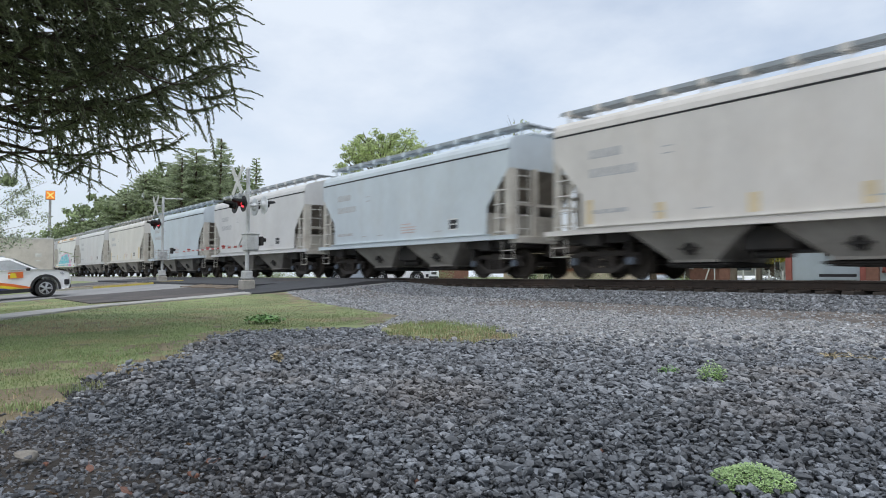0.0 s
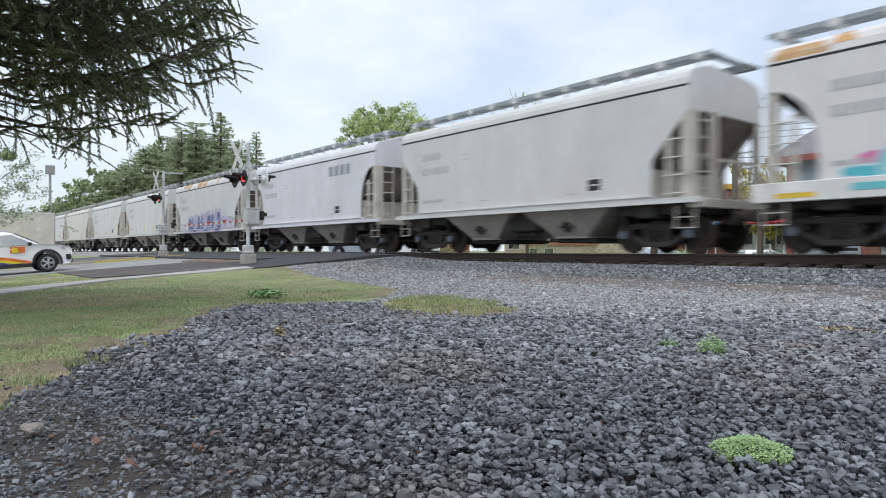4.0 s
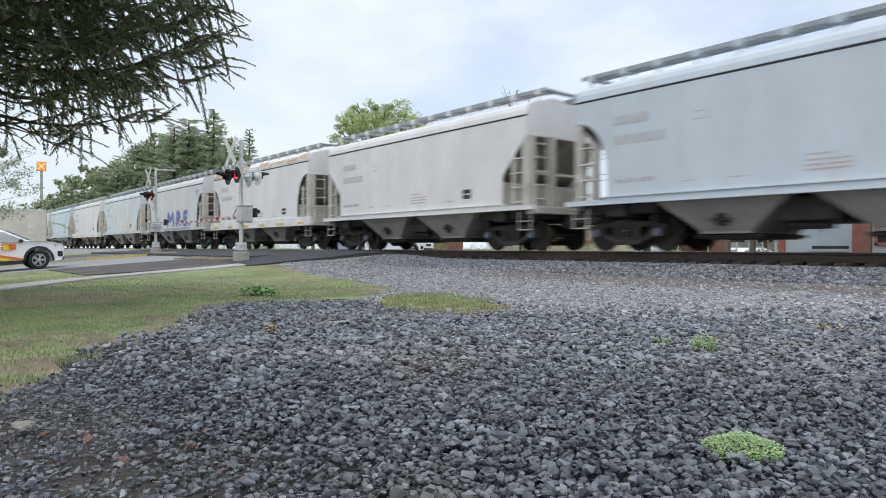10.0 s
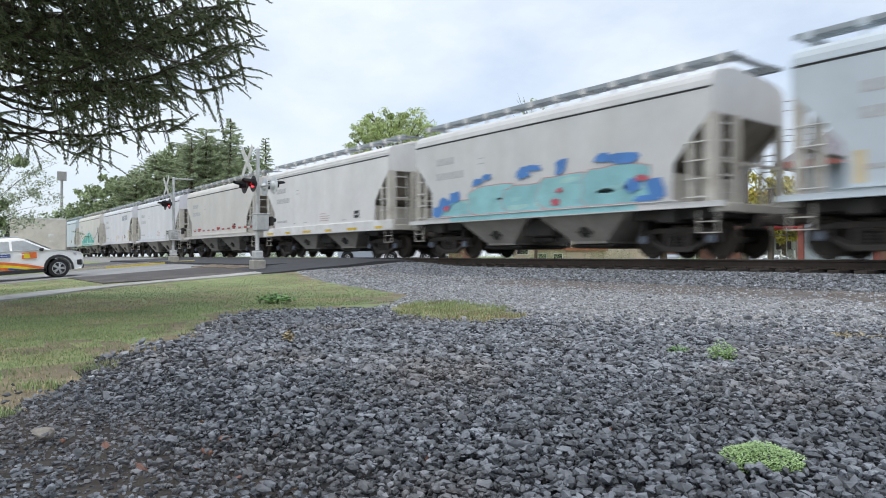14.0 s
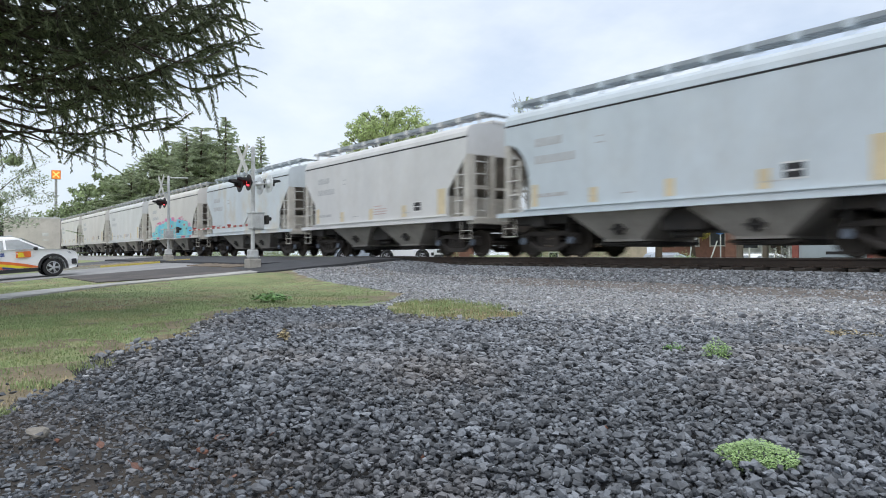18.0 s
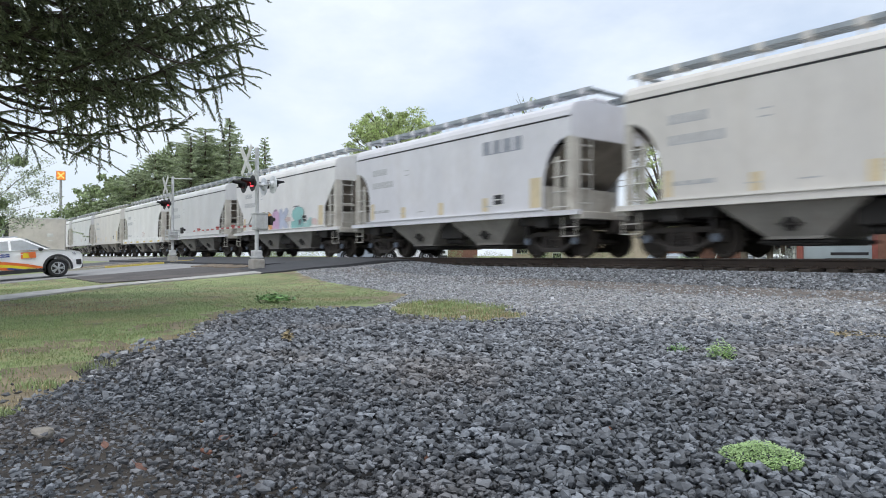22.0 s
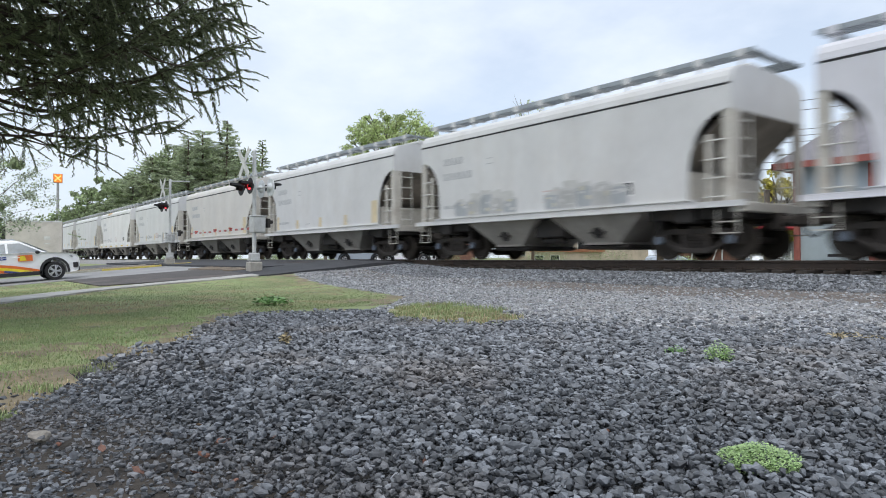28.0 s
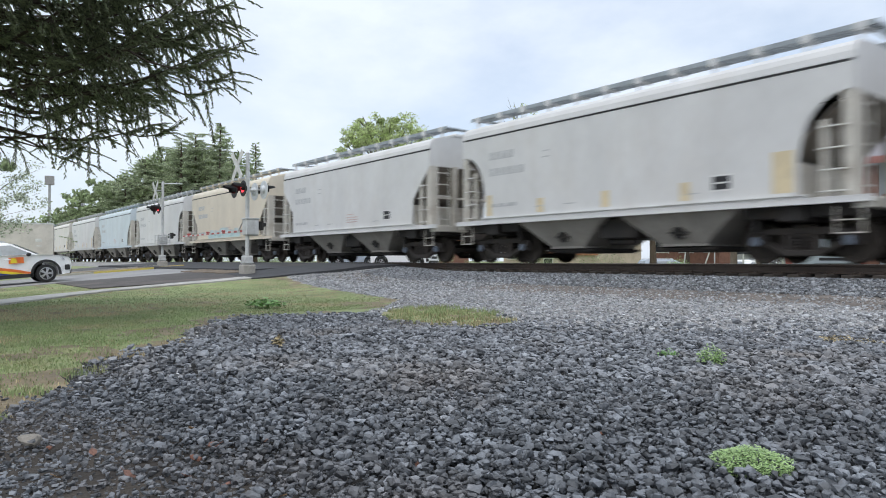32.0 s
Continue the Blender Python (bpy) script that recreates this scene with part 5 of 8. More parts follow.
def build_suv(at, paint_mat, label, livery=True):
    """A compact SUV: x runs to its nose, y = -0.88 is its right-hand side, z from the road."""
    car = thing("suv", label, "car", at=at)
    R, FX, BX = 0.34, 1.31, -1.31

    def arch(cx, r, n=9):
        return [(cx + r * math.cos(a), 0.36 + r * math.sin(a)) for a in [math.pi * k / n for k in range(n + 1)]]

    low = [(-2.1, 0.42), (-2.02, 0.27)]
    low += [(BX - 0.42, 0.25)] + arch(BX, 0.42)[::-1] + [(BX + 0.42, 0.25), (FX - 0.42, 0.25)] + arch(FX, 0.42)[::-1] + [(FX + 0.42, 0.25), (2.08, 0.3), (2.15, 0.5)]
    belt = [(2.15, 0.78), (2.08, 0.90), (1.80, 0.99), (1.15, 1.05), (0.95, 1.07), (-1.0, 1.10), (-1.75, 1.12), (-2.05, 1.02), (-2.13, 0.72)]
    outline = low + belt
    bm = blank()
    secs = [(-0.80, 0.94), (-0.88, 1.0), (-0.88, 1.0), (0.88, 1.0), (0.80, 0.94)]

    def sec(y, k):
        return [(x * (0.985 if k < 1 else 1), y, 0.6 + (z - 0.6) * (0.97 if k < 1 else 1)) for x, z in outline]

    loft(bm, [sec(-0.80, 0.9), sec(-0.875, 1), sec(0.875, 1), sec(0.80, 0.9)])
    body = part("body", bm, paint_mat, car)
    # cabin: belt line up to the roof
    bm = blank()
    ring0 = [(1.15, -0.80, 1.02), (1.15, 0.80, 1.02), (-1.9, 0.80, 1.06), (-1.9, -0.80, 1.06)]
    ring1 = [(0.30, -0.62, 1.50), (0.30, 0.62, 1.50), (-1.62, 0.62, 1.50), (-1.62, -0.62, 1.50)]
    ring2 = [(0.05, -0.56, 1.57), (0.05, 0.56, 1.57), (-1.5, 0.54, 1.56), (-1.5, -0.54, 1.56)]
    loft(bm, [ring0, ring1, ring2])
    part("cabin", bm, paint_mat, car)
    # side glass, a little proud of the slanting cabin
    def side_pane(pts, s):
        bm = blank()
        vs = []
        for x, z in pts:
            y = -0.80 + (z - 1.04) / 0.46 * 0.18
            vs.append((x, y))
        a = [(x, s * (-(y) + 0.012), z) for (x, y), (_, z) in zip(vs, pts)]
        b = [(x, s * (-(y) - 0.01), z) for (x, y), (_, z) in zip(vs, pts)]
        loft(bm, [a, b])
        return bm
    for s in (-1, 1):
        part("front_side_window", side_pane([(0.92, 1.09), (-0.12, 1.10), (-0.12, 1.44), (0.26, 1.45)], s), M_GLASS, car, "dark tinted glass")
        part("rear_side_window", side_pane([(-0.2, 1.10), (-1.15, 1.13), (-1.5, 1.20), (-1.2, 1.42), (-0.2, 1.44)], s), M_GLASS, car, "dark tinted glass")
    bm = blank()
    loft(bm, [[(1.12, -0.72, 1.06), (1.12, 0.72, 1.06), (0.36, 0.58, 1.48), (0.36, -0.58, 1.48)], [(1.10, -0.72, 1.08), (1.10, 0.72, 1.08), (0.34, 0.58, 1.50), (0.34, -0.58, 1.50)]])
    bmesh.ops.translate(bm, verts=bm.verts[:], vec=(0.025, 0, 0.012))
    part("windscreen", bm, M_GLASS, car, "dark windscreen glass")
    bm = blank()
    loft(bm, [[(-1.9, -0.66, 1.10), (-1.9, 0.66, 1.10), (-1.66, 0.54, 1.46), (-1.66, -0.54, 1.46)], [(-1.92, -0.66, 1.10), (-1.92, 0.66, 1.10), (-1.68, 0.54, 1.46), (-1.68, -0.54, 1.46)]])
    part("rear_window", bm, M_GLASS, car)
    for s in (-1, 1):
        for cx in (FX, BX):
            bm = blank()
            o = [(cx + 0.50 * math.cos(a), 0.36 + 0.50 * math.sin(a)) for a in [math.pi * k / 10 for k in range(11)]]
            i = [(cx + 0.415 * math.cos(a), 0.36 + 0.415 * math.sin(a)) for a in [math.pi * k / 10 for k in range(11)]]
            prism(bm, [(o[0][0], 0.27)] + o + [(o[-1][0], 0.27), (i[-1][0], 0.27)] + i[::-1] + [(i[0][0], 0.27)], s * 0.86, s * 0.895)
            part("wheel_arch_trim", bm, M_CLAD, car, "black plastic arch trim")
        bm = blank()
        box(bm, 0, s * 0.865, 0.31, 1.8, 0.06, 0.14, 0.015)
        part("side_skirt", bm, M_CLAD, car, "black plastic sill trim")
        bm = blank()
        box(bm, 0.78, s * 0.93, 1.08, 0.13, 0.17, 0.12, 0.03)
        part("wing_mirror", bm, M_CLAD, car)
        for x in (0.12, -0.85):
            bm = blank()
            box(bm, x, s * 0.885, 0.93, 0.2, 0.025, 0.03, 0.008)
            part("door_handle", bm, paint_mat, car)
        bm = blank()
        tube(bm, (0.1, s * 0.53, 1.60), (-1.45, s * 0.51, 1.60), 0.018, seg=6)
        for x in (0.1, -1.45):
            box(bm, x, s * 0.52, 1.58, 0.07, 0.03, 0.05)
        part("roof_rail", bm, M_ALLOY, car)
        bm = blank()
        loft(bm, [[(2.10, s * 0.62, 0.80), (1.85, s * 0.86, 0.84), (1.80, s * 0.88, 0.90), (2.02, s * 0.64, 0.88)], [(2.13, s * 0.62, 0.78), (1.88, s * 0.885, 0.82), (1.82, s * 0.90, 0.90), (2.05, s * 0.64, 0.90)]])
        part("headlight", bm, M_LAMP, car, "slim clear headlight")
        bm = blank()
        box(bm, 2.02, s * 0.82, 0.52, 0.16, 0.13, 0.2, 0.02)
        part("fog_lamp_recess", bm, M_CLAD, car)
        bm = blank()
        box(bm, -2.03, s * 0.72, 0.98, 0.16, 0.32, 0.14, 0.02)
        part("tail_light", bm, M_REDTAPE, car, "red tail light")
        for x in (FX, BX):
            wheel_part("wheel", R, 0.21, car, pose(x, s * 0.78, R, 0, 0, 0 if s < 0 else 180))
    for xx, nm in ((2.12, "front_bumper"), (-2.1, "rear_bumper")):
        bm = blank()
        box(bm, xx, 0, 0.38, 0.1, 1.5, 0.2, 0.03)
        part(nm, bm, M_CLAD, car)
    bm = blank()
    box(bm, 2.13, 0, 0.68, 0.05, 0.9, 0.2, 0.02)
    part("grille", bm, M_CLAD, car)
    if livery:
        y = -0.879
        CURVE = lambda x: 0.74 - 0.06 * (x + 0.86) - 0.075 * (x + 0.86) ** 2
        def ribbon(lo, hi, x0, x1, m, lift, nm, lab):
            bm = blank()
            n = 14
            xs = span(x0, x1, n)
            top = [(x, hi(x)) for x in xs]
            bot = [(x, lo(x)) for x in xs]
            prism(bm, bot + top[::-1], y - lift, y + 0.002)
            part(nm, bm, m, car, lab)
        ribbon(lambda x: max(0.385, CURVE(x) - 0.30), lambda x: CURVE(x), -0.86, 0.86, M_ORANGE, 0.004, "orange_stripe", "sweeping orange stripe")
        ribbon(lambda x: max(0.388, CURVE(x) - 0.20), lambda x: max(0.392, CURVE(x) - 0.10), -0.86, 0.62, M_WRAPYEL, 0.007, "yellow_stripe", "sweeping yellow stripe")
        ribbon(lambda x: max(0.387, CURVE(x) - 0.27), lambda x: max(0.393, CURVE(x) - 0.20), -0.3, 0.5, M_WRAPBLUE, 0.010, "blue_stripe", "sweeping blue stripe")
        bm = blank()
        prism(bm, [(0.15, 0.78), (0.62, 0.78), (0.62, 1.0), (0.15, 1.0)], y - 0.004, y + 0.002)
        part("door_emblem", bm, M_ORANGE, car, "orange square door emblem")
        bm = blank()
        prism(bm, [(0.2, 0.8), (0.42, 0.8), (0.38, 0.96), (0.24, 0.98)], y - 0.008, y)
        part("emblem_panel", bm, M_WRAPYEL, car)
        for z in (0.93, 0.86):
            bm = blank()
            comb(bm, -0.75, z, [0.1, 0.14, 0.1, 0.12], 0.05, 0.03, y=y - 0.003)
            part("door_lettering", bm, M_WRAPBLUE, car, "unreadable blue lettering")
    return car


build_suv(pose(-28.08, 2.6, (road_z(1.3) + road_z(3.9)) / 2 + 0.02, 0, -math.degrees(math.atan2(road_z(3.9) - road_z(1.3), 2.6)), 90) @ Matrix.Scale(0.94, 4), M_CARWHITE, "white compact SUV with orange, yellow and blue stripes, waiting")


# ---- ground cover ----
def raw_mesh(name, verts, tris, mat):
    me = bpy.data.meshes.new(name)
    verts = np.asarray(verts, dtype=np.float32)
    tris = np.asarray(tris, dtype=np.int32)
    n, k = tris.shape
    me.vertices.add(len(verts))
    me.vertices.foreach_set("co", verts.ravel())
    me.loops.add(n * k)
    me.loops.foreach_set("vertex_index", tris.ravel())
    me.polygons.add(n)
    me.polygons.foreach_set("loop_start", np.arange(0, n * k, k, dtype=np.int32))
    me.polygons.foreach_set("loop_total", np.full(n, k, dtype=np.int32))
    me.update(calc_edges=True)
    me.shade_flat()
    me.materials.append(mat)
    return me


def scatter(base_shapes, faces, spots, sizes, rng, flatten=0.6, tilt=0.45, jag=0.25):
    """Many jittered copies of a few small shapes as one array of points."""
    n = len(spots)
    nv = base_shapes[0].shape[0]
    pick = rng.integers(0, len(base_shapes), n)
    pts = np.stack(base_shapes)[pick] * (1 + rng.uniform(-jag, jag, (n, nv, 1)))
    pts *= np.stack([rng.uniform(0.75, 1.35, n), rng.uniform(0.6, 1.0, n), rng.uniform(flatten * 0.6, flatten * 1.2, n)], 1)[:, None, :]
    az = rng.uniform(0, 2 * np.pi, n)
    tx = rng.normal(0, tilt, n)
    ca, sa, ct, st = np.cos(az), np.sin(az), np.cos(tx), np.sin(tx)
    rot = np.zeros((n, 3, 3))
    rot[:, 0, 0], rot[:, 0, 1], rot[:, 0, 2] = ca, -sa * ct, sa * st
    rot[:, 1, 0], rot[:, 1, 1], rot[:, 1, 2] = sa, ca * ct, -ca * st
    rot[:, 2, 1], rot[:, 2, 2] = st, ct
    pts = np.einsum("nij,nvj->nvi", rot, pts) * sizes[:, None, None] + spots[:, None, :]
    fc = (faces[None] + (np.arange(n) * nv)[:, None, None]).reshape(-1, faces.shape[1])
    return pts.reshape(-1, 3), fc


def shapes_of_rock(rng, count=9):
    bm = blank()
    bmesh.ops.create_icosphere(bm, subdivisions=1, radius=0.5)
    base = np.array([v.co[:] for v in bm.verts])
    fc = np.array([[v.index for v in f.verts] for f in bm.faces])
    bm.free()
    out = []
    for _ in range(count):
        p = base.copy()
        for _ in range(7):  # split faces: cut the ball by a few planes
            n = rng.normal(size=3)
            n /= np.linalg.norm(n)
            d = p @ n
            over = d > 0.23
            p[over] -= np.outer(d[over] - 0.23, n)
        out.append(p * 1.42)
    return out, fc


def build_stones():
    rng = np.random.default_rng(5)
    shapes, fc = shapes_of_rock(rng)
    small = np.array([[-1, -1, -1], [1, -1, -1], [1, 1, -1], [-1, 1, -1], [-1, -1, 1], [1, -1, 1], [1, 1, 1], [-1, 1, 1]]) * 0.36
    small_f = np.array([[4, 5, 6, 7], [0, 1, 5, 4], [1, 2, 6, 5], [2, 3, 7, 6], [3, 0, 4, 7]])
    smalls = [small * (1 + rng.uniform(-0.35, 0.35, (8, 3))) for _ in range(9)]

    def spots(count, near, far, power, keep):
        out = []
        while len(out) < count:
            d = (near ** power + rng.random() * (far ** power - near ** power)) ** (1 / power)
            a = rng.uniform(-0.74, 0.74)
            x = d * (-0.79 + a * 0.613)
            y = d * (0.613 + a * 0.79)
            if keep(x, y):
                out.append((x, y))
        return np.array(out)

    def ground_at(s):
        return np.array([height(x, y) + wobble(x, y) for x, y in s])

    # dark crushed rock, two courses deep
    def heap(x, y):
        if x < -1.6 and rng.random() < 0.92 * (1 - step(0.45, 1.45, y + 0.35 * noise.noise((x * 2, y * 2, 1)))):
            return False
        if grassy(x, y):
            return rocky(x, y) and not grassy(x + 0.45, y + 0.15) and rng.random() < 0.35
        return rocky(x, y) and not (grassy(x - 0.3, y) and rng.random() < 0.5)
    s1 = spots(22000, 1.35, 4.8, 1.8, lambda x, y: heap(x, y) and rng.random() > step(3.4, 4.8, math.hypot(x, y)))
    size = rng.lognormal(math.log(0.0275), 0.3, len(s1)).clip(0.014, 0.05)
    size *= np.array([0.72 + 0.28 * step(0.5, 1.5, y) if x < -1.6 else 1.0 for x, y in s1])
    z = ground_at(s1) + rng.uniform(-0.006, 0.066, len(s1))
    v, f = scatter(shapes, fc, np.c_[s1, z], size, rng, 0.72, 0.5, 0.06)
    tagged(new("crushed_rock", raw_mesh("crushed_rock", v, f, M_STONE)), "loose dark blue-grey crushed rock heaped in the foreground", "gravel", kind="stuff")
    s0 = np.c_[rng.uniform(-5.5, -1.0, 24000), rng.uniform(-1.2, 1.5, 24000)]
    s0 = s0[[not grassy(a, b) and math.hypot(a, b) > 1.2 for a, b in s0]]
    v, f = scatter(smalls, small_f, np.c_[s0, ground_at(s0) + rng.uniform(0, 0.008, len(s0))], rng.lognormal(math.log(0.015), 0.4, len(s0)).clip(0.006, 0.032), rng)
    tagged(new("crushed_rock", raw_mesh("crushed_rock_grit", v, f, M_STONE)), "dark grit and small stones on bare earth", "gravel", kind="stuff")
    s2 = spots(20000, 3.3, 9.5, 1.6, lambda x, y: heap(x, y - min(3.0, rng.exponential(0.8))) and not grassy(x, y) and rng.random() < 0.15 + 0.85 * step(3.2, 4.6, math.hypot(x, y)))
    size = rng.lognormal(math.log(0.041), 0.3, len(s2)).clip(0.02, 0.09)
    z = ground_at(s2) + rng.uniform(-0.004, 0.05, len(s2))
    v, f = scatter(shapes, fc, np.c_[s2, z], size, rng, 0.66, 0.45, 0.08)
    tagged(new("crushed_rock", raw_mesh("crushed_rock_far", v, f, M_STONE_MID)), "loose crushed rock further along the heap, paled for grazing light", "gravel", kind="stuff")
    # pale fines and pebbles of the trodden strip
    # more are mixed into the heap with distance, painting in its grazing brightness
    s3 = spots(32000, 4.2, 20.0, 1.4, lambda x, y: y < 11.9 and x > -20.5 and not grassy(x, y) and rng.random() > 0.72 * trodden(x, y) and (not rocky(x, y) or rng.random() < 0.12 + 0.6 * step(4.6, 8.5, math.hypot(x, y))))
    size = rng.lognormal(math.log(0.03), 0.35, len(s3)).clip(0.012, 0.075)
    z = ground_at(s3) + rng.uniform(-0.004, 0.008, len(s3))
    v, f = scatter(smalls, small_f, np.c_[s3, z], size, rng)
    tagged(new("pebbles", raw_mesh("pebbles", v, f, M_STONE_L)), "pale pebbles pressed into the trodden strip and paling the far heap", "gravel", kind="stuff")
    s6 = np.c_[rng.uniform(-19.9, -12.0, 9000), rng.uniform(7.0, 12.3, 9000)]
    s6 = s6[[not grassy(a, b) for a, b in s6]]
    size = rng.lognormal(math.log(0.042), 0.3, len(s6)).clip(0.02, 0.08)
    v, f = scatter(smalls, small_f, np.c_[s6, ground_at(s6) + rng.uniform(0, 0.02, len(s6))], size, rng)
    tagged(new("pebbles", raw_mesh("pebbles_far", v, f, M_STONE_L)), "pale gravel beside the crossing", "gravel", kind="stuff")
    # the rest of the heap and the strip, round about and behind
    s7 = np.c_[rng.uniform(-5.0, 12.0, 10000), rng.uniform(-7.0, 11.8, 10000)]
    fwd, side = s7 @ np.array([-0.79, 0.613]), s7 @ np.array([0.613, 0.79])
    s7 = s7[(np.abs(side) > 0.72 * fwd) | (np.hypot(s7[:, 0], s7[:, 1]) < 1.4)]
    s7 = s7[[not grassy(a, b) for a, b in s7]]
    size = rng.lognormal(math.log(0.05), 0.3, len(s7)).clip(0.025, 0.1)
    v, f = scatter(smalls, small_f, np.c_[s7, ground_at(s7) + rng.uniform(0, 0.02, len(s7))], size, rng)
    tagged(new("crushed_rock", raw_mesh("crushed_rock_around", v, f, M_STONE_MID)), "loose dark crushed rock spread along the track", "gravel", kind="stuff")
    # ballast of the track
    n4 = 32000
    x = -19.6 + 19.6 * rng.random(n4) ** 1.2 + rng.uniform(0, 1, n4)
    y = 11.75 + 2.1 * rng.random(n4)
    x[::7] = rng.uniform(0.0, 16.0, len(x[::7]))
    s4 = np.c_[x, y]
    size = rng.lognormal(math.log(0.05), 0.25, n4).clip(0.025, 0.09)
    z = np.array([height(a, b) for a, b in s4]) + rng.uniform(0, 0.035, n4)
    v, f = scatter(smalls, small_f, np.c_[s4, z], size, rng)
    tagged(new("track_ballast", raw_mesh("track_ballast", v, f, M_BALLAST)), "coarse grey ballast sloping up to the track", "ballast", kind="stuff")
    n5 = 9000
    s5 = np.c_[-19.6 + 26 * rng.random(n5), 13.8 + 2.9 * rng.random(n5)]
    size = rng.lognormal(math.log(0.055), 0.25, n5).clip(0.025, 0.09)
    z = 0.37 + rng.uniform(0, 0.05, n5)
    v, f = scatter(smalls, small_f, np.c_[s5, z], size, rng)
    tagged(new("track_ballast", raw_mesh("track_ballast_bed", v, f, M_BALLAST)), "coarse grey ballast packed between the ties", "ballast", kind="stuff")


M_BALLAST = surface("grey_ballast_rock", (0.20, 0.212, 0.228), rough=0.7, dark=0.5, light=1.7, scale=9, fine=90, bump=0.4, bump_size=0.004, rand=0.6, tint=(0.2, 0.17, 0.145), tint_amount=0.25, tint_scale=2)
build_stones()

M_BLADE = surface("green_grass_blade", (0.245, 0.31, 0.14), rough=0.75, dark=0.7, light=1.25, scale=0.55, fine=4, bump=0, rand=0.25, tint=(0.385, 0.335, 0.19), tint_amount=0.9, tint_scale=0.8)
M_STRAW = surface("dry_grass_blade", (0.39, 0.325, 0.195), rough=0.8, dark=0.8, light=1.15, scale=0.8, fine=4, bump=0, rand=0.4)
M_WEED = surface("fresh_weed_leaf", (0.36, 0.51, 0.225), rough=0.7, dark=0.8, light=1.15, scale=5, fine=30, bump=0, rand=0.2)
M_WEEDDARK = surface("broad_weed_leaf", (0.20, 0.37, 0.12), rough=0.6, dark=0.75, light=1.2, scale=5, fine=30, bump=0, rand=0.35)


def blades(name, spots, hmin, hmax, width, mat, label, rng, lean=0.6):
    n = len(spots)
    h = rng.uniform(hmin, hmax, n)
    a = rng.uniform(0, 2 * np.pi, n)
    l = rng.uniform(0.1, lean, n) * h
    d = np.c_[np.cos(a), np.sin(a)]
    side = np.c_[-d[:, 1], d[:, 0]] * (width * rng.uniform(0.6, 1.3, n))[:, None]
    z = np.array([height(x, y) + wobble(x, y) for x, y in spots])
    b0 = np.c_[spots - side, z - 0.004]
    b1 = np.c_[spots + side, z - 0.004]
    m0 = np.c_[spots + d * (l * 0.3)[:, None] - side * 0.7, z + h * 0.6]
    m1 = np.c_[spots + d * (l * 0.3)[:, None] + side * 0.7, z + h * 0.6]
    tp = np.c_[spots + d * l[:, None], z + h]
    v = np.stack([b0, b1, m1, m0, tp], 1).reshape(-1, 3)
    i = (np.arange(n) * 5)[:, None]
    quads = np.concatenate([np.c_[i, i + 1, i + 2], np.c_[i, i + 2, i + 3], np.c_[i + 3, i + 2, i + 4]])
    return tagged(new(name, raw_mesh(name, v, quads, mat)), label, "grass", kind="stuff")


def build_grass():
    rng = np.random.default_rng(8)
    green, dry = [], []
    while len(green) + len(dry) < 70000:
        d = (2.0 ** 1.25 + rng.random() * (24.0 ** 1.25 - 2.0 ** 1.25)) ** (1 / 1.25)
        a = rng.uniform(-0.80, 0.3)
        x, y = d * (-0.79 + a * 0.613), d * (0.613 + a * 0.79)
        if x < -25.5 or not grassy(x, y) or rng.random() < 0.65 * step(8, 15, d):
            continue
        if x < -19.6 and y > 4.0:
            continue
        if x > -9.2 and y > 4.3 and x > -7.3 - 1.9:
            continue
        q = 1.3 * noise.noise((x * 0.38, y * 0.38, 2.0)) + 0.5 * noise.noise((x * 1.7, y * 1.7, 5.0))
        edge = 0.42 if not grassy(x + 0.8, y - 0.4) else 0.0
        if not grassy(x + 0.5, y + 0.1) and rng.random() < 0.4:
            continue
        if bare(x, y) and rng.random() < 0.6:
            continue
        if q + edge + rng.uniform(-0.25, 0.25) > 0.24:
            if rng.random() < 0.75:
                dry.append((x, y))
        else:
            green.append((x, y))
    tall, straw = [], []
    while len(tall) + len(straw) < 5200:
        x, y = rng.uniform(-9.6, -5.2), rng.uniform(4.2, 7.4)
        u, v = (x + 7.3) * 0.90 - (y - 5.7) * 0.43, (x + 7.3) * 0.43 + (y - 5.7) * 0.90
        if (u / 1.75) ** 2 + (v / 0.8) ** 2 > 1 + 0.9 * noise.noise((x * 1.6, y * 1.6, 2.0)) or noise.noise((x * 3.5, y * 3.5, 6.0)) < -0.12:
            continue
        (straw if rng.random() < 0.12 + 0.55 * step(-0.6, 1.3, u) else tall).append((x, y))
    blades("lawn_grass", np.array(tall), 0.02, 0.085, 0.004, M_BLADE, "tufted green grass on the gravel", rng, 0.8)
    blades("dry_grass", np.array(straw), 0.02, 0.07, 0.004, M_STRAW, "tufted dry grass on the gravel", rng, 1.0)
    blades("lawn_grass", np.array(green), 0.009, 0.026, 0.0048, M_BLADE, "short thin green lawn grass", rng)
    blades("dry_grass", np.array(dry), 0.01, 0.03, 0.004, M_STRAW, "short straw-coloured dry grass", rng, 0.9)


build_grass()


def grass_tuft(x, y, r, h, count, mat, label, seed):
    rng = np.random.default_rng(seed)
    a, q = rng.uniform(0, 2 * np.pi, count), r * np.sqrt(rng.random(count))
    return blades("grass_tuft", np.c_[x + q * np.cos(a), y + q * np.sin(a)], h * 0.3, h * 0.8, 0.003, mat, label, rng, 0.7)


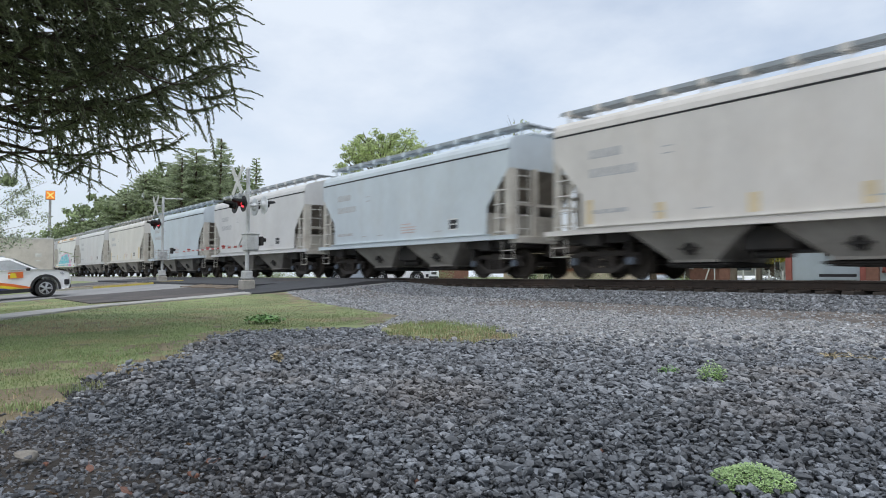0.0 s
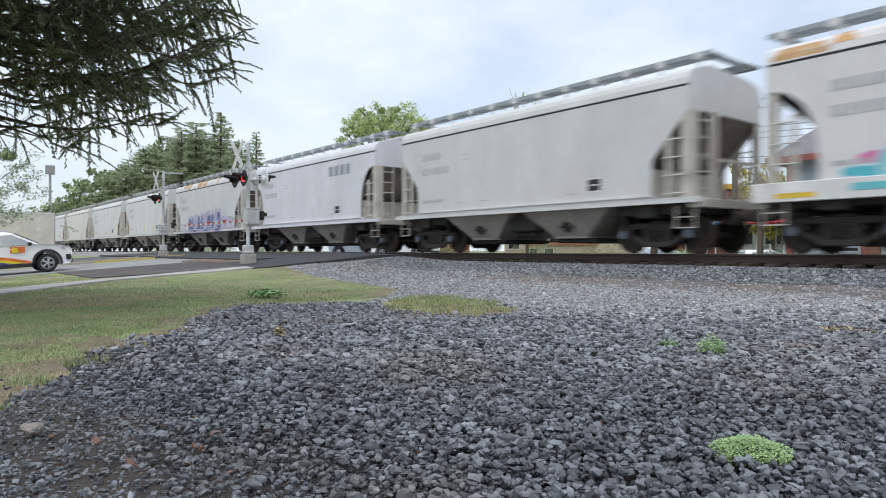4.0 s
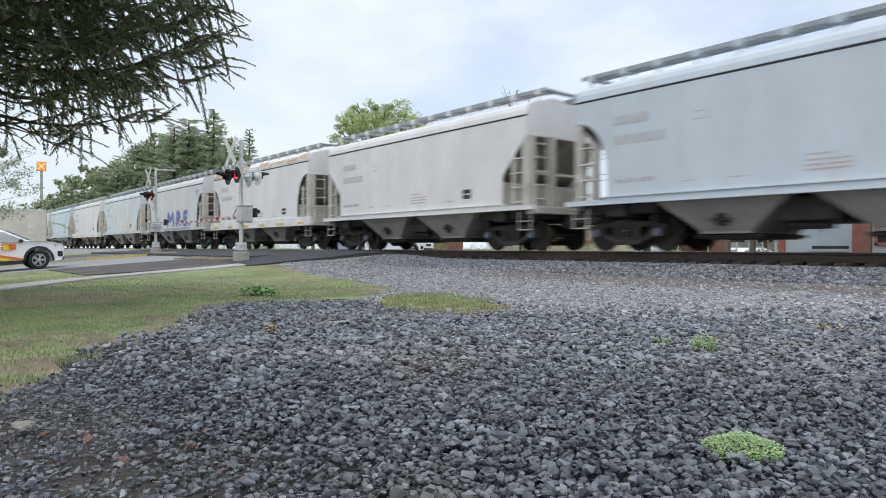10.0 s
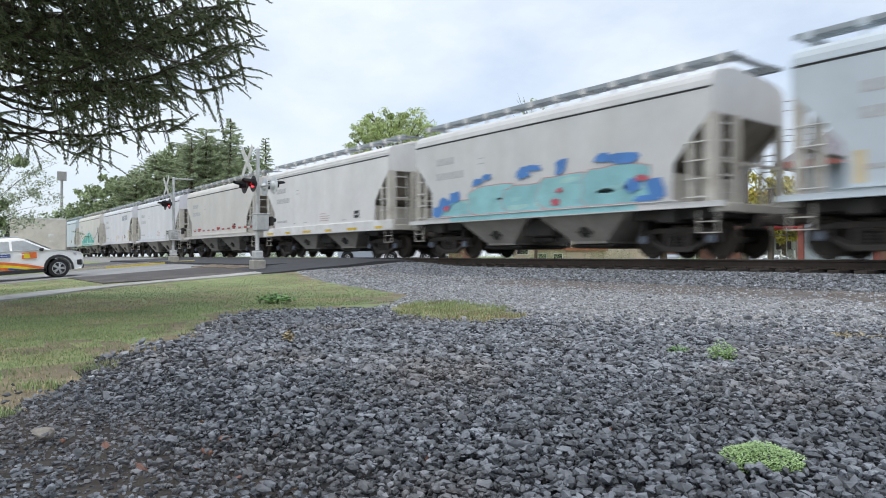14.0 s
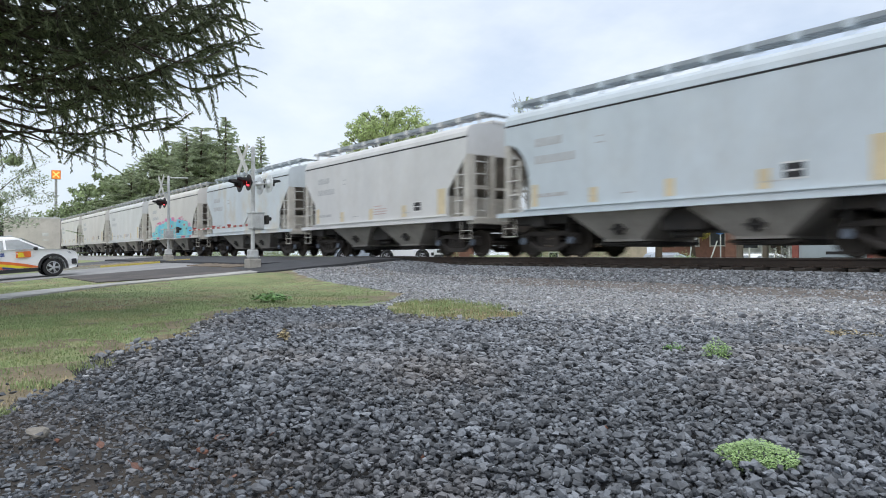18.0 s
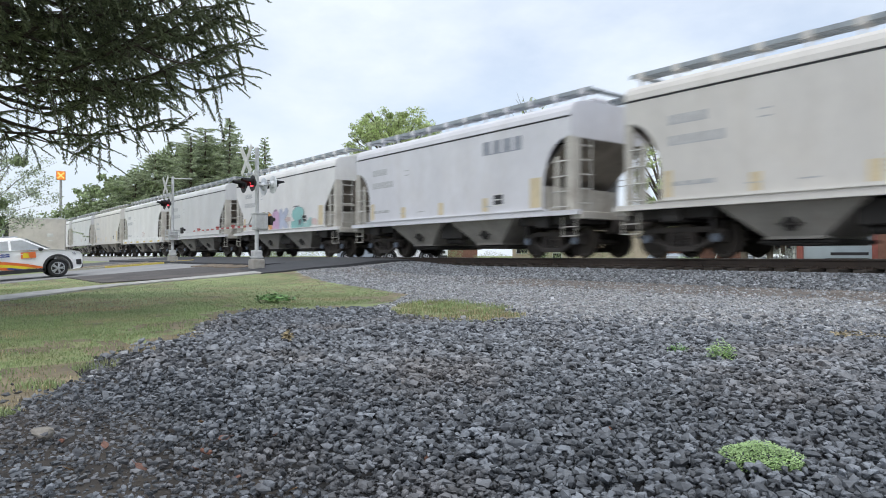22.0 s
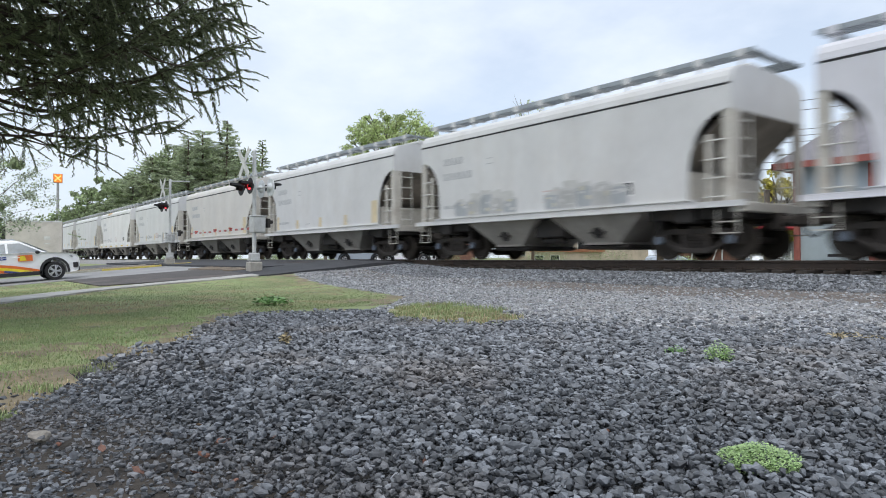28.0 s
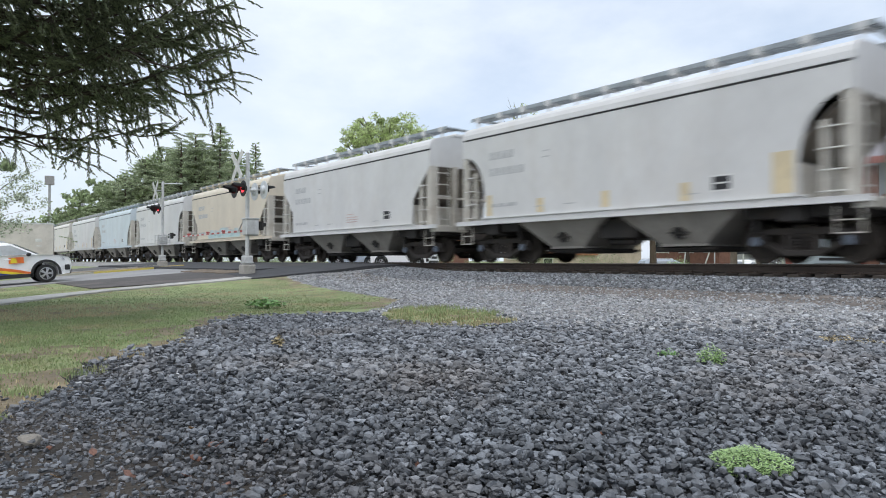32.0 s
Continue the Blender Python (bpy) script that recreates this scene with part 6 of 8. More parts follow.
def leafy_clump(name, at, rx, ry, h, count, leaf, mat, label, seed, category="weed"):
    """A low weed: stems from one root with small leaves along them."""
    rng = np.random.default_rng(seed)
    root = thing(name, label, category, at=at)
    v, f = [], []
    for s in range(count):
        a, r = rng.uniform(0, 2 * np.pi), math.sqrt(rng.random())
        c = np.array([rx * r * math.cos(a), ry * r * math.sin(a), h * rng.uniform(0.25, 1.0) * (1.15 - 0.6 * r)])
        t = rng.uniform(0, 2 * np.pi)
        u = np.array([math.cos(t), math.sin(t), rng.uniform(-0.4, 0.6)]) * leaf * rng.uniform(0.6, 1.3)
        w = np.array([-math.sin(t), math.cos(t), rng.uniform(-0.4, 0.4)]) * leaf * 0.45
        i = len(v)
        v += [c - u * 0.5, c + w * 0.5, c + u * 0.5, c - w * 0.5]
        f.append((i, i + 1, i + 2, i + 3))
    part("leaves", raw_mesh("leaves", v, f, mat), None, root)
    bm = blank()
    for s in range(12):
        a = 2 * math.pi * s / 12
        tube(bm, (0, 0, -0.01), (rx * 0.7 * math.cos(a), ry * 0.7 * math.sin(a), h * 0.7), 0.003, 0.002, seg=4)
    tagged(part("stem_tuft", bm, mat, root), kind="stuff")
    return root


for k, (x, y, r, h, m) in enumerate(((-4.55, 0.55, 0.13, 0.07, 0), (-3.75, 0.28, 0.10, 0.06, 0), (-3.3, 0.12, 0.09, 0.06, 0), (-2.75, 0.02, 0.08, 0.05, 0),
                                   (-5.1, 0.95, 0.16, 0.07, 0), (-5.6, 1.35, 0.14, 0.06, 1), (-2.35, 0.1, 0.06, 0.04, 0), (-6.5, 2.0, 0.14, 0.05, 1))):
    grass_tuft(x, y, r, h, 200, M_STRAW if m else M_BLADE, "dry straw-coloured grass tuft" if m else "fresh green grass tuft on bare soil", 90 + k)
leafy_clump("weed", pose(-1.195, 2.31, 0.015, 0, 0, 38), 0.14, 0.125, 0.09, 4800, 0.0125, M_WEED, "bright green ground weed on the crushed rock", 1)
leafy_clump("weed", pose(-2.54, 4.36, 0.02), 0.1, 0.1, 0.16, 420, 0.028, M_WEED, "small bright green weed in the gravel", 2)
leafy_clump("weed", pose(-3.0, 4.55, 0.01), 0.08, 0.07, 0.08, 60, 0.028, M_WEEDDARK, "small scattered weed in the gravel", 3)
leafy_clump("weed", pose(-10.2, 4.45, 0.01, 0, 0, 40), 0.34, 0.2, 0.15, 240, 0.09, M_WEEDDARK, "dark green broad-leaved weeds at the lawn's edge", 4)
leafy_clump("dry_tuft", pose(-5.45, 2.5, 0.01), 0.06, 0.05, 0.10, 60, 0.06, M_STRAW, "straw-coloured dry tuft on the crushed rock", 5)
leafy_clump("weed", pose(-2.53, 6.62, 0.01), 0.3, 0.14, 0.07, 170, 0.045, M_STRAW, "dry yellowish weed in the gravel", 6)


def build_pale_stone():
    bm = blank()
    bmesh.ops.create_icosphere(bm, subdivisions=2, radius=0.5)
    for v in bm.verts:
        v.co *= 1 + 0.4 * noise.noise(v.co * 3.1)
        v.co = Vector((v.co.x * 0.10, v.co.y * 0.065, v.co.z * 0.042))
    ob = part("stone", bm, surface("pale_limestone", (0.27, 0.25, 0.22), rough=0.85, scale=12, fine=90, bump=0.5), None, at=pose(-3.1, 0.385, 0.05, 5, 4, 35))
    tagged(ob, "pale uneven stone lying on bare soil", "stone")
    rng = random.Random(3)
    shard = surface("terracotta_shard", (0.21, 0.10, 0.07), rough=0.85, scale=12, fine=80, bump=0.3)
    for k in range(5):
        d, a = rng.uniform(1.9, 4.2), rng.uniform(-0.6, 0.45)
        x, y = d * (-0.79 + a * 0.613), d * (0.613 + a * 0.79)
        if grassy(x, y):
            continue
        bm = blank()
        box(bm, 0, 0, 0, rng.uniform(0.03, 0.06), rng.uniform(0.015, 0.03), rng.uniform(0.01, 0.02), 0.004)
        ob = part("brick_shard", bm, shard, None, at=pose(x, y, height(x, y) + wobble(x, y) + 0.035, rng.uniform(-25, 25), rng.uniform(-25, 25), rng.uniform(0, 180)))
        ob.scale = (0.8, 0.8, 0.8)
        tagged(ob, "reddish brick shard among the crushed rock", "shard", group="brick shards in the rock")


build_pale_stone()


def fallen_leaf(x, y, size, turn, mat):
    """A curled dry leaf with a midrib fold, a pointed tip and a stalk."""
    root = thing("fallen_leaf", "curled reddish brown fallen leaf on the crushed rock", "leaf", at=pose(x, y, height(x, y) + wobble(x, y) + 0.052, 38 * math.sin(turn), 30 * math.cos(turn * 2), turn), group="fallen leaves on the rock")
    bm = blank()
    rows = []
    for k in range(7):
        t = k / 6
        w = 0.36 * math.sin(math.pi * (0.04 + 0.94 * t)) ** 0.8
        rows.append([(size * (t - 0.5), size * w * q, size * (0.3 * abs(q) * w + 0.35 * (t - 0.5) ** 2 + 0.03 * math.sin(5 * q + 9 * t))) for q in (-1, -0.5, 0, 0.5, 1)])
    top = [[bm.verts.new(p) for p in r] for r in rows]
    low = [[bm.verts.new((a, b, c - 0.0012)) for a, b, c in r] for r in rows]
    for k in range(6):
        for q in range(4):
            bm.faces.new((top[k][q], top[k + 1][q], top[k + 1][q + 1], top[k][q + 1]))
            bm.faces.new((low[k][q + 1], low[k + 1][q + 1], low[k + 1][q], low[k][q]))
    part("blade", bm, mat, root)
    bm = blank()
    tube(bm, (-0.5 * size, 0, 0.08 * size), (-0.85 * size, 0.05 * size, 0.12 * size), 0.0012, seg=4)
    part("stalk", bm, mat, root)


M_FALLEN = [surface("dry_red_brown_leaf", (0.19, 0.10, 0.075), rough=0.7, dark=0.6, light=1.4, scale=14, fine=80, bump=0.2, bump_size=0.002),
            surface("dry_tan_leaf", (0.27, 0.17, 0.09), rough=0.7, dark=0.6, light=1.4, scale=14, fine=80, bump=0.2, bump_size=0.002)]
for k, (x, y) in enumerate(((-2.71, 0.53), (-2.37, 0.57), (-2.47, 0.38), (-2.27, 0.72), (-2.12, 0.80), (-1.93, 0.89), (-2.58, 0.92), (-2.53, 1.11), (-2.84, 0.92))):
    fallen_leaf(x, y, 0.038 + 0.01 * math.sin(k * 2.3), 47 * k, M_FALLEN[k % 3 == 2])


# ---- trees ----
M_BARK = surface("rough_brown_bark", (0.10, 0.075, 0.055), rough=0.95, scale=3, fine=30, stretch=(1, 1, 0.3), bump=1.0, bump_size=0.03)
M_TWIG = surface("grey_brown_twig", (0.085, 0.068, 0.052), rough=0.9, scale=5, fine=40, bump=0.2)


def foliage(name, base, rand=0.5, thin=0.35):
    """Leaves that let some daylight through."""
    m = surface(name, base, rough=0.65, dark=0.7, light=1.25, scale=0.6, fine=3, bump=0, rand=rand)
    nt = m.node_tree
    if nt.nodes.get("thin_leaf"):
        return m
    bs = nt.nodes["Principled BSDF"]
    tr = nt.nodes.new("ShaderNodeBsdfTranslucent")
    mix = nt.nodes.new("ShaderNodeMixShader")
    mix.name = "thin_leaf"
    mix.inputs[0].default_value = thin
    nt.links.new(bs.inputs["Base Color"].links[0].from_socket, tr.inputs["Color"])
    nt.links.new(bs.outputs[0], mix.inputs[1])
    nt.links.new(tr.outputs[0], mix.inputs[2])
    nt.links.new(mix.outputs[0], nt.nodes["Material Output"].inputs["Surface"])
    return m


M_NEEDLE = foliage("dark_spruce_needles", (0.225, 0.262, 0.15), 0.6)
M_CONIFER = foliage("deep_green_needles", (0.42, 0.48, 0.32), thin=0.5)
M_MAPLE = foliage("yellow_green_leaves", (0.50, 0.58, 0.29), thin=0.55)
M_LEAF = foliage("mid_green_leaves", (0.30, 0.365, 0.20), thin=0.45)
M_AUTUMN = foliage("yellowing_leaves", (0.48, 0.43, 0.10))


def limb_tube(v, f, path, radii, seg=5):
    rings = []
    for k, (p, r) in enumerate(zip(path, radii)):
        d = (path[min(k + 1, len(path) - 1)] - path[max(k - 1, 0)])
        d = d / (np.linalg.norm(d) + 1e-9)
        u = np.cross(d, (0.31, 0.2, 0.93))
        u = u / (np.linalg.norm(u) + 1e-9)
        w = np.cross(d, u)
        i = len(v)
        for q in range(seg):
            a = 2 * math.pi * q / seg
            v.append(p + (u * math.cos(a) + w * math.sin(a)) * r)
        rings.append(i)
    for a, b in zip(rings, rings[1:]):
        for q in range(seg):
            f.append((a + q, a + (q + 1) % seg, b + (q + 1) % seg, b + q))


def near_spruce(at):
    """A big old spruce: long boughs with upturned tips, feathered side shoots and hanging needle twigs."""
    rng = np.random.default_rng(21)
    tree = thing("spruce_tree", "large old spruce with dark drooping needle boughs", "tree", at=at)
    H = 15.0
    v, f = [], []
    limb_tube(v, f, [np.array([0.02 * z, 0.015 * z, z - 0.15]) for z in (0, 1, 3, 6, 10, H)], [0.34, 0.27, 0.22, 0.17, 0.1, 0.02], 12)
    part("trunk", raw_mesh("trunk", v, f, M_BARK), None, tree, "rough brown trunk")
    spread = [(2.6, 3.6), (2.95, 4.45), (3.3, 5.0), (3.8, 5.05), (5.6, 4.9), (7.5, 4.4), (14.5, 0.5)]
    P, D, L = [], [], []

    def patchy(p):  # foliage stands in clumps with sky between them
        return noise.noise((p[0] * 0.95, p[1] * 0.95, p[2] * 1.25)) + 0.45 * noise.noise((p[0] * 2.6, p[1] * 2.6, p[2] * 2.9 + 7))

    def twigs(p0, p1, p2, axis, count, length, hang):
        t = (np.arange(count) + rng.random(count)) / count
        p = p0 + (p1 - p0) * np.minimum(1, 2 * t)[:, None] + (p2 - p1) * np.maximum(0, 2 * t - 1)[:, None]
        side = np.cross(axis, (0, 0, 1.0))
        side = side / (np.linalg.norm(side) + 1e-9)
        sg = np.where(np.arange(count) % 2, 1.0, -1.0) * rng.uniform(0.25, 0.85, count)
        d = axis * rng.uniform(0.5, 1.0, count)[:, None] + side * sg[:, None] + rng.normal(0, 0.16, (count, 3))
        d[:, 2] -= hang * rng.uniform(0.1, 1.0, count)
        P.append(p)
        D.append(d / np.linalg.norm(d, axis=1, keepdims=True))
        L.append(length * (1.1 - 0.6 * t) * rng.uniform(0.7, 1.25, count))

    def dress(v, f, path, out, lat, low, dens):
        """Side shoots along a bough, each set with twigs."""
        n = len(path) - 1
        length = sum(np.linalg.norm(path[k + 1] - path[k]) for k in range(n))
        shoots = max(3, int(length * dens))
        for s in range(shoots):
            t = 0.1 + 0.9 * ((s + rng.random()) / shoots) ** 0.68
            i = min(n - 1, int(t * n))
            p = path[i] + (path[i + 1] - path[i]) * (t * n - i)
            sgn = 1 if s % 2 else -1
            ln = (0.2 + 0.5 * math.sin(math.pi * min(1, 0.14 + 0.84 * (1 - t))) ** 0.8) * rng.uniform(0.6, 1.25)
            if patchy(p + lat * sgn * ln * 0.5) < -0.3 + (0.45 if out[1] > 0.5 else 0.1) * (1 - step(2.5, 3.3, p[2])):
                continue
            if s % 4 == 3:
                d = out * rng.uniform(0.1, 0.5) + lat * sgn * rng.uniform(0.1, 0.5) + np.array([0, 0, rng.uniform(-1.1, -0.6)])
            else:
                d = out * rng.uniform(0.4, 0.9) + lat * sgn * rng.uniform(0.4, 1.0) + np.array([0, 0, rng.uniform(-0.5, 0.3)])
            d = d / np.linalg.norm(d)
            q = [p, p + d * ln * 0.55 + np.array([0, 0, -0.03 * ln]), p + d * ln + np.array([0, 0, -0.16 * ln])]
            limb_tube(v, f, q, [0.007, 0.005, 0.002], 3)
            twigs(q[0], q[1], q[2], d, max(5, int(ln * (72 if low else 16))), 0.08 if low else 0.3, 0.5)
        twigs(path[-3], path[-2], path[-1] + out * 0.05, out, 80 if low else 12, 0.12, 0.4)

    for b in range(165):
        z = 2.95 + 3.3 * (b / 120) ** 0.85 if b < 120 else 6.25 + (H - 6.9) * (b - 120) / 45
        z += rng.uniform(-0.08, 0.08)
        a = b * 2.39996 + rng.uniform(-0.25, 0.25)
        reach = interp(z, spread) * rng.uniform(0.86, 1.0)
        out = np.array([math.cos(a), math.sin(a), 0.0])
        lat = np.array([-out[1], out[0], 0.0])
        lift, sway, dip = rng.uniform(0.0, 1.2), rng.uniform(-0.5, 0.5), rng.uniform(0.07, 0.16)
        path = []
        for k in range(11):
            t = k / 10
            droop = -dip * reach * math.sin(math.pi * min(1, t * 1.05)) + 0.13 * reach * t ** 3 * lift + 0.05 * math.sin(7 * t + b)
            path.append(np.array([0.02 * z, 0.015 * z, z]) + out * reach * t + lat * (sway * t * t + 0.12 * math.sin(6 * t + b)) + np.array([0, 0, droop]))
        v, f = [], []
        limb_tube(v, f, path, [0.036 * (1 - 0.93 * k / 10) * (0.5 + reach / 6) for k in range(11)], 5)
        low = z < 6.25
        full = 1.0 if out[0] > -0.45 and out[1] > -0.95 else 0.4  # the boughs on the far side are sparser
        dens = (8.4 if low else 4) * full * ((0.45 + 0.55 * step(2.9, 3.8, z)) * 0.9 if out[1] > 0.5 else 1.15)
        dress(v, f, path, out, lat, low, dens)
        for q in range(3 if low else 1):  # forked side boughs
            i = 3 + 2 * q + int(rng.integers(0, 2))
            sg = 1 if (q + b) % 2 else -1
            o2 = out * 0.75 + lat * sg * rng.uniform(0.45, 0.9)
            o2 = o2 / np.linalg.norm(o2)
            l2 = np.array([-o2[1], o2[0], 0.0])
            r2 = reach * rng.uniform(0.22, 0.36) * (1.2 - 0.06 * i)
            rise = rng.uniform(-0.3, 0.25)
            fork = [path[i] + o2 * r2 * t + np.array([0, 0, r2 * (rise * t + 0.2 * t * t - 0.15 * math.sin(3.1 * t))]) for t in (0, 0.25, 0.5, 0.75, 1.0)]
            limb_tube(v, f, fork, [0.016, 0.013, 0.01, 0.006, 0.003], 4)
            dress(v, f, fork, o2, l2, low, dens * 1.1)
        if z < 3.7:  # thin, nearly bare hanging shoots under the lowest boughs
            for s in range(11):
                i = int(rng.integers(2, 9))
                d = out * rng.uniform(-0.2, 0.6) + lat * rng.uniform(-0.6, 0.6) + np.array([0, 0, -1.0])
                d = d / np.linalg.norm(d)
                ln = rng.uniform(0.25, 0.7)
                q = [path[i], path[i] + d * ln * 0.5, path[i] + d * ln + out * 0.06]
                limb_tube(v, f, q, [0.007, 0.005, 0.002], 3)
                twigs(q[0], q[1], q[2], d, int(ln * 22), 0.1, 0.2)
        part("bough", raw_mesh("bough", v, f, M_TWIG), None, tree)
    P, D, L = np.concatenate(P), np.concatenate(D), np.concatenate(L)
    lower = P[:, 2] < 6.4
    for sel, wide, per, nm in ((lower, 0.0105, 2, "needles"), (~lower, 0.03, 2, "upper_needles")):
        p, d, l = P[sel], D[sel], L[sel][:, None]
        n = len(p)
        u = np.cross(d, rng.normal(size=(n, 3)))
        u /= np.linalg.norm(u, axis=1, keepdims=True) + 1e-9
        w = np.cross(d, u)
        vs, fs, base = [], [], 0
        for e in (u, w):  # two crossed blades of packed needles
            m = p + d * l * 0.4
            vs.append(np.stack([p, m + e * wide, p + d * l, m - e * wide], 1).reshape(-1, 3))
            i = np.arange(n)[:, None] * 4 + base
            fs += [np.c_[i, i + 1, i + 2], np.c_[i, i + 2, i + 3]]
            base += n * 4
        t = rng.uniform(0.05, 0.95, (n, per, 1))
        o = rng.normal(size=(n, per, 3))
        o -= (o * d[:, None]).sum(-1, keepdims=True) * d[:, None]
        o /= np.linalg.norm(o, axis=-1, keepdims=True) + 1e-9
        c = p[:, None] + d[:, None] * l[:, None] * t
        tip = c + (o * 0.8 + d[:, None] * 0.6) * (wide * 2.4)
        g = np.cross(o, d[:, None]) * wide * 0.28
        vs.append(np.stack([c - g, c + g, tip], 2).reshape(-1, 3))
        i = np.arange(n * per)[:, None] * 3 + base
        fs.append(np.c_[i, i + 1, i + 2])
        tagged(part(nm, raw_mesh(nm, np.concatenate(vs), np.concatenate(fs), M_NEEDLE), None, tree), "dark green needles", kind="stuff")
    return tree


near_spruce(pose(-10.9, -0.75, 0))


def leaf_cloud(centres, radii, per, size, rng, flat_z=1.0):
    """Small folded leaves filling clumps."""
    n = len(centres)
    o = rng.normal(size=(n, per, 3))
    o /= np.linalg.norm(o, axis=-1, keepdims=True) + 1e-9
    o *= (rng.random((n, per, 1)) ** 0.45) * np.asarray(radii)[:, None, None]
    o[..., 2] *= flat_z
    c = (np.asarray(centres)[:, None] + o).reshape(-1, 3)
    m = len(c)
    u = rng.normal(size=(m, 3))
    u /= np.linalg.norm(u, axis=1, keepdims=True)
    w = np.cross(u, rng.normal(size=(m, 3)))
    w /= np.linalg.norm(w, axis=1, keepdims=True) + 1e-9
    s = size * rng.uniform(0.6, 1.3, (m, 1))
    v = np.stack([c - u * s, c + w * s * 0.6, c + u * s, c - w * s * 0.6], 1).reshape(-1, 3)
    i = np.arange(m)[:, None] * 4
    return v, np.c_[i, i + 1, i + 2, i + 3]


def broadleaf(at, h, r, mat, label, seed, clear=0.3, clumps=150, per=70, leaf=0.16, dense=1.0, clump=0.16, limb=1.0, dome=False):
    rng = np.random.default_rng(seed)
    tree = thing("tree", label, "tree", at=at)
    v, f = [], []
    top = h * 0.62
    limb_tube(v, f, [np.array([0.1 * math.sin(z), 0.08 * math.cos(z * 1.3), z - 0.2]) for z in np.linspace(0, top, 7)], np.linspace(0.03 * h, 0.008 * h, 7) * limb, 10)
    part("trunk", raw_mesh("trunk", v, f, M_BARK), None, tree)
    v, f, cs, rs = [], [], [], []
    n = 26
    for b in range(n):
        z0 = h * (clear + (0.60 - clear) * b / n)
        a = b * 2.39996 + rng.uniform(-0.3, 0.3)
        zt = (b + 0.5) / n
        reach = r * (0.55 + 0.6 * math.sin(math.pi * (0.12 + 0.75 * zt))) * rng.uniform(0.75, 1.08)
        rise = h * (0.06 + 0.34 * zt) * rng.uniform(0.8, 1.1)
        end = np.array([reach * math.cos(a), reach * math.sin(a), z0 + rise])
        st = np.array([0, 0, z0])
        mid = st + (end - st) * 0.5 + np.array([0, 0, rise * 0.15])
        limb_tube(v, f, [st, mid, end], [0.011 * h * limb, 0.006 * h * limb, 0.002 * h * limb], 5)
        for k in range(max(2, clumps // n)):
            t = rng.uniform(0.4, 1.08)
            p = st + (end - st) * t + rng.normal(size=3) * r * 0.13
            p[2] = min(p[2], h * rng.uniform(0.93, 1.0))
            limb_tube(v, f, [st + (end - st) * max(0, t - 0.2), p], [0.004 * h * limb, 0.001 * h * limb], 3)
            cs.append(p)
            rs.append(r * clump * rng.uniform(0.7, 1.5))
    if dome:  # clumps spread evenly under one rounded crown
        cs, rs = [], []
        for k in range(clumps):
            a, q = k * 2.39996, math.sqrt((k + 0.5) / clumps)
            top = 0.45 + 0.55 * math.sqrt(max(0, 1 - q * q))
            p = np.array([r * q * math.cos(a), r * q * math.sin(a), h * (0.55 + 0.45 * top * rng.uniform(0.3, 1.0) ** 0.5)]) + rng.normal(size=3) * r * 0.08
            cs.append(p)
            rs.append(r * clump * rng.uniform(0.6, 1.4))
            if k % 3 == 0:
                limb_tube(v, f, [np.array([0, 0, h * 0.5]), p * np.array([0.5, 0.5, 0.88]), p + np.array([0, 0, 0.25])], [0.006 * h * limb, 0.004 * h * limb, 0.001 * h], 4)
    part("branchwork", raw_mesh("limbs", v, f, M_TWIG), None, tree)
    v, f = leaf_cloud(cs, rs, int(per * dense), leaf, rng, 0.75)
    tagged(part("crown", raw_mesh("crown", v, f, mat), None, tree), kind="stuff")
    return tree


def conifer(at, h, r, mat, label, seed, start=0.12, gappy=1.0, taper=0.8):
    rng = np.random.default_rng(seed)
    tree = thing("conifer", label, "tree", at=at)
    v, f = [], []
    limb_tube(v, f, [np.array([0, 0, z - 0.2]) for z in np.linspace(0, h, 6)], np.linspace(0.02 * h, 0.004 * h, 6), 8)
    part("trunk", raw_mesh("trunk", v, f, M_BARK), None, tree)
    v, f, V, F = [], [], [], []
    whorls = int(h * 2.0)
    for k in range(whorls):
        t = k / whorls
        for b in range(int(7 * gappy)):
            z = h * (start + (1 - start) * min(1, max(0, t + rng.uniform(-0.03, 0.03))))
            a = b * 2 * math.pi / (7 * gappy) + k * 0.9 + rng.uniform(-0.3, 0.3)
            ln = r * (1 - t) ** taper * rng.uniform(0.45, 1.25) + 0.15
            d = np.array([math.cos(a), math.sin(a), 0])
            side = np.array([-d[1], d[0], 0])
            s = np.array([0, 0, z])
            e = s + d * ln + np.array([0, 0, rng.uniform(-0.22, 0.22) * ln + 0.1])
            limb_tube(v, f, [s, e], [0.03, 0.008], 3)
            m = int(6 + ln * 13)
            for q in range(m):
                tt = 0.12 + 0.88 * (q + rng.random()) / m
                p = s + (e - s) * tt
                for sg in (-1, 1):
                    dd = d * rng.uniform(0.5, 0.9) + side * sg * rng.uniform(0.2, 0.9) + np.array([0, 0, rng.uniform(-0.55, 0.3)])
                    L = (0.18 + 0.4 * (1 - tt)) * rng.uniform(0.7, 1.4)
                    w = (np.array([0, 0, 0.6]) + side * rng.uniform(-0.8, 0.8)) * 0.04
                    i = len(V)
                    V += [p - w, p + dd * L * 0.5 - w, p + dd * L, p + dd * L * 0.5 + w, p + w]
                    F += [(i, i + 1, i + 2), (i, i + 2, i + 4), (i + 2, i + 3, i + 4)]
    part("branchwork", raw_mesh("limbs", v, f, M_TWIG), None, tree)
    tagged(part("needles", raw_mesh("needles", V, F, mat), None, tree), kind="stuff")
    return tree


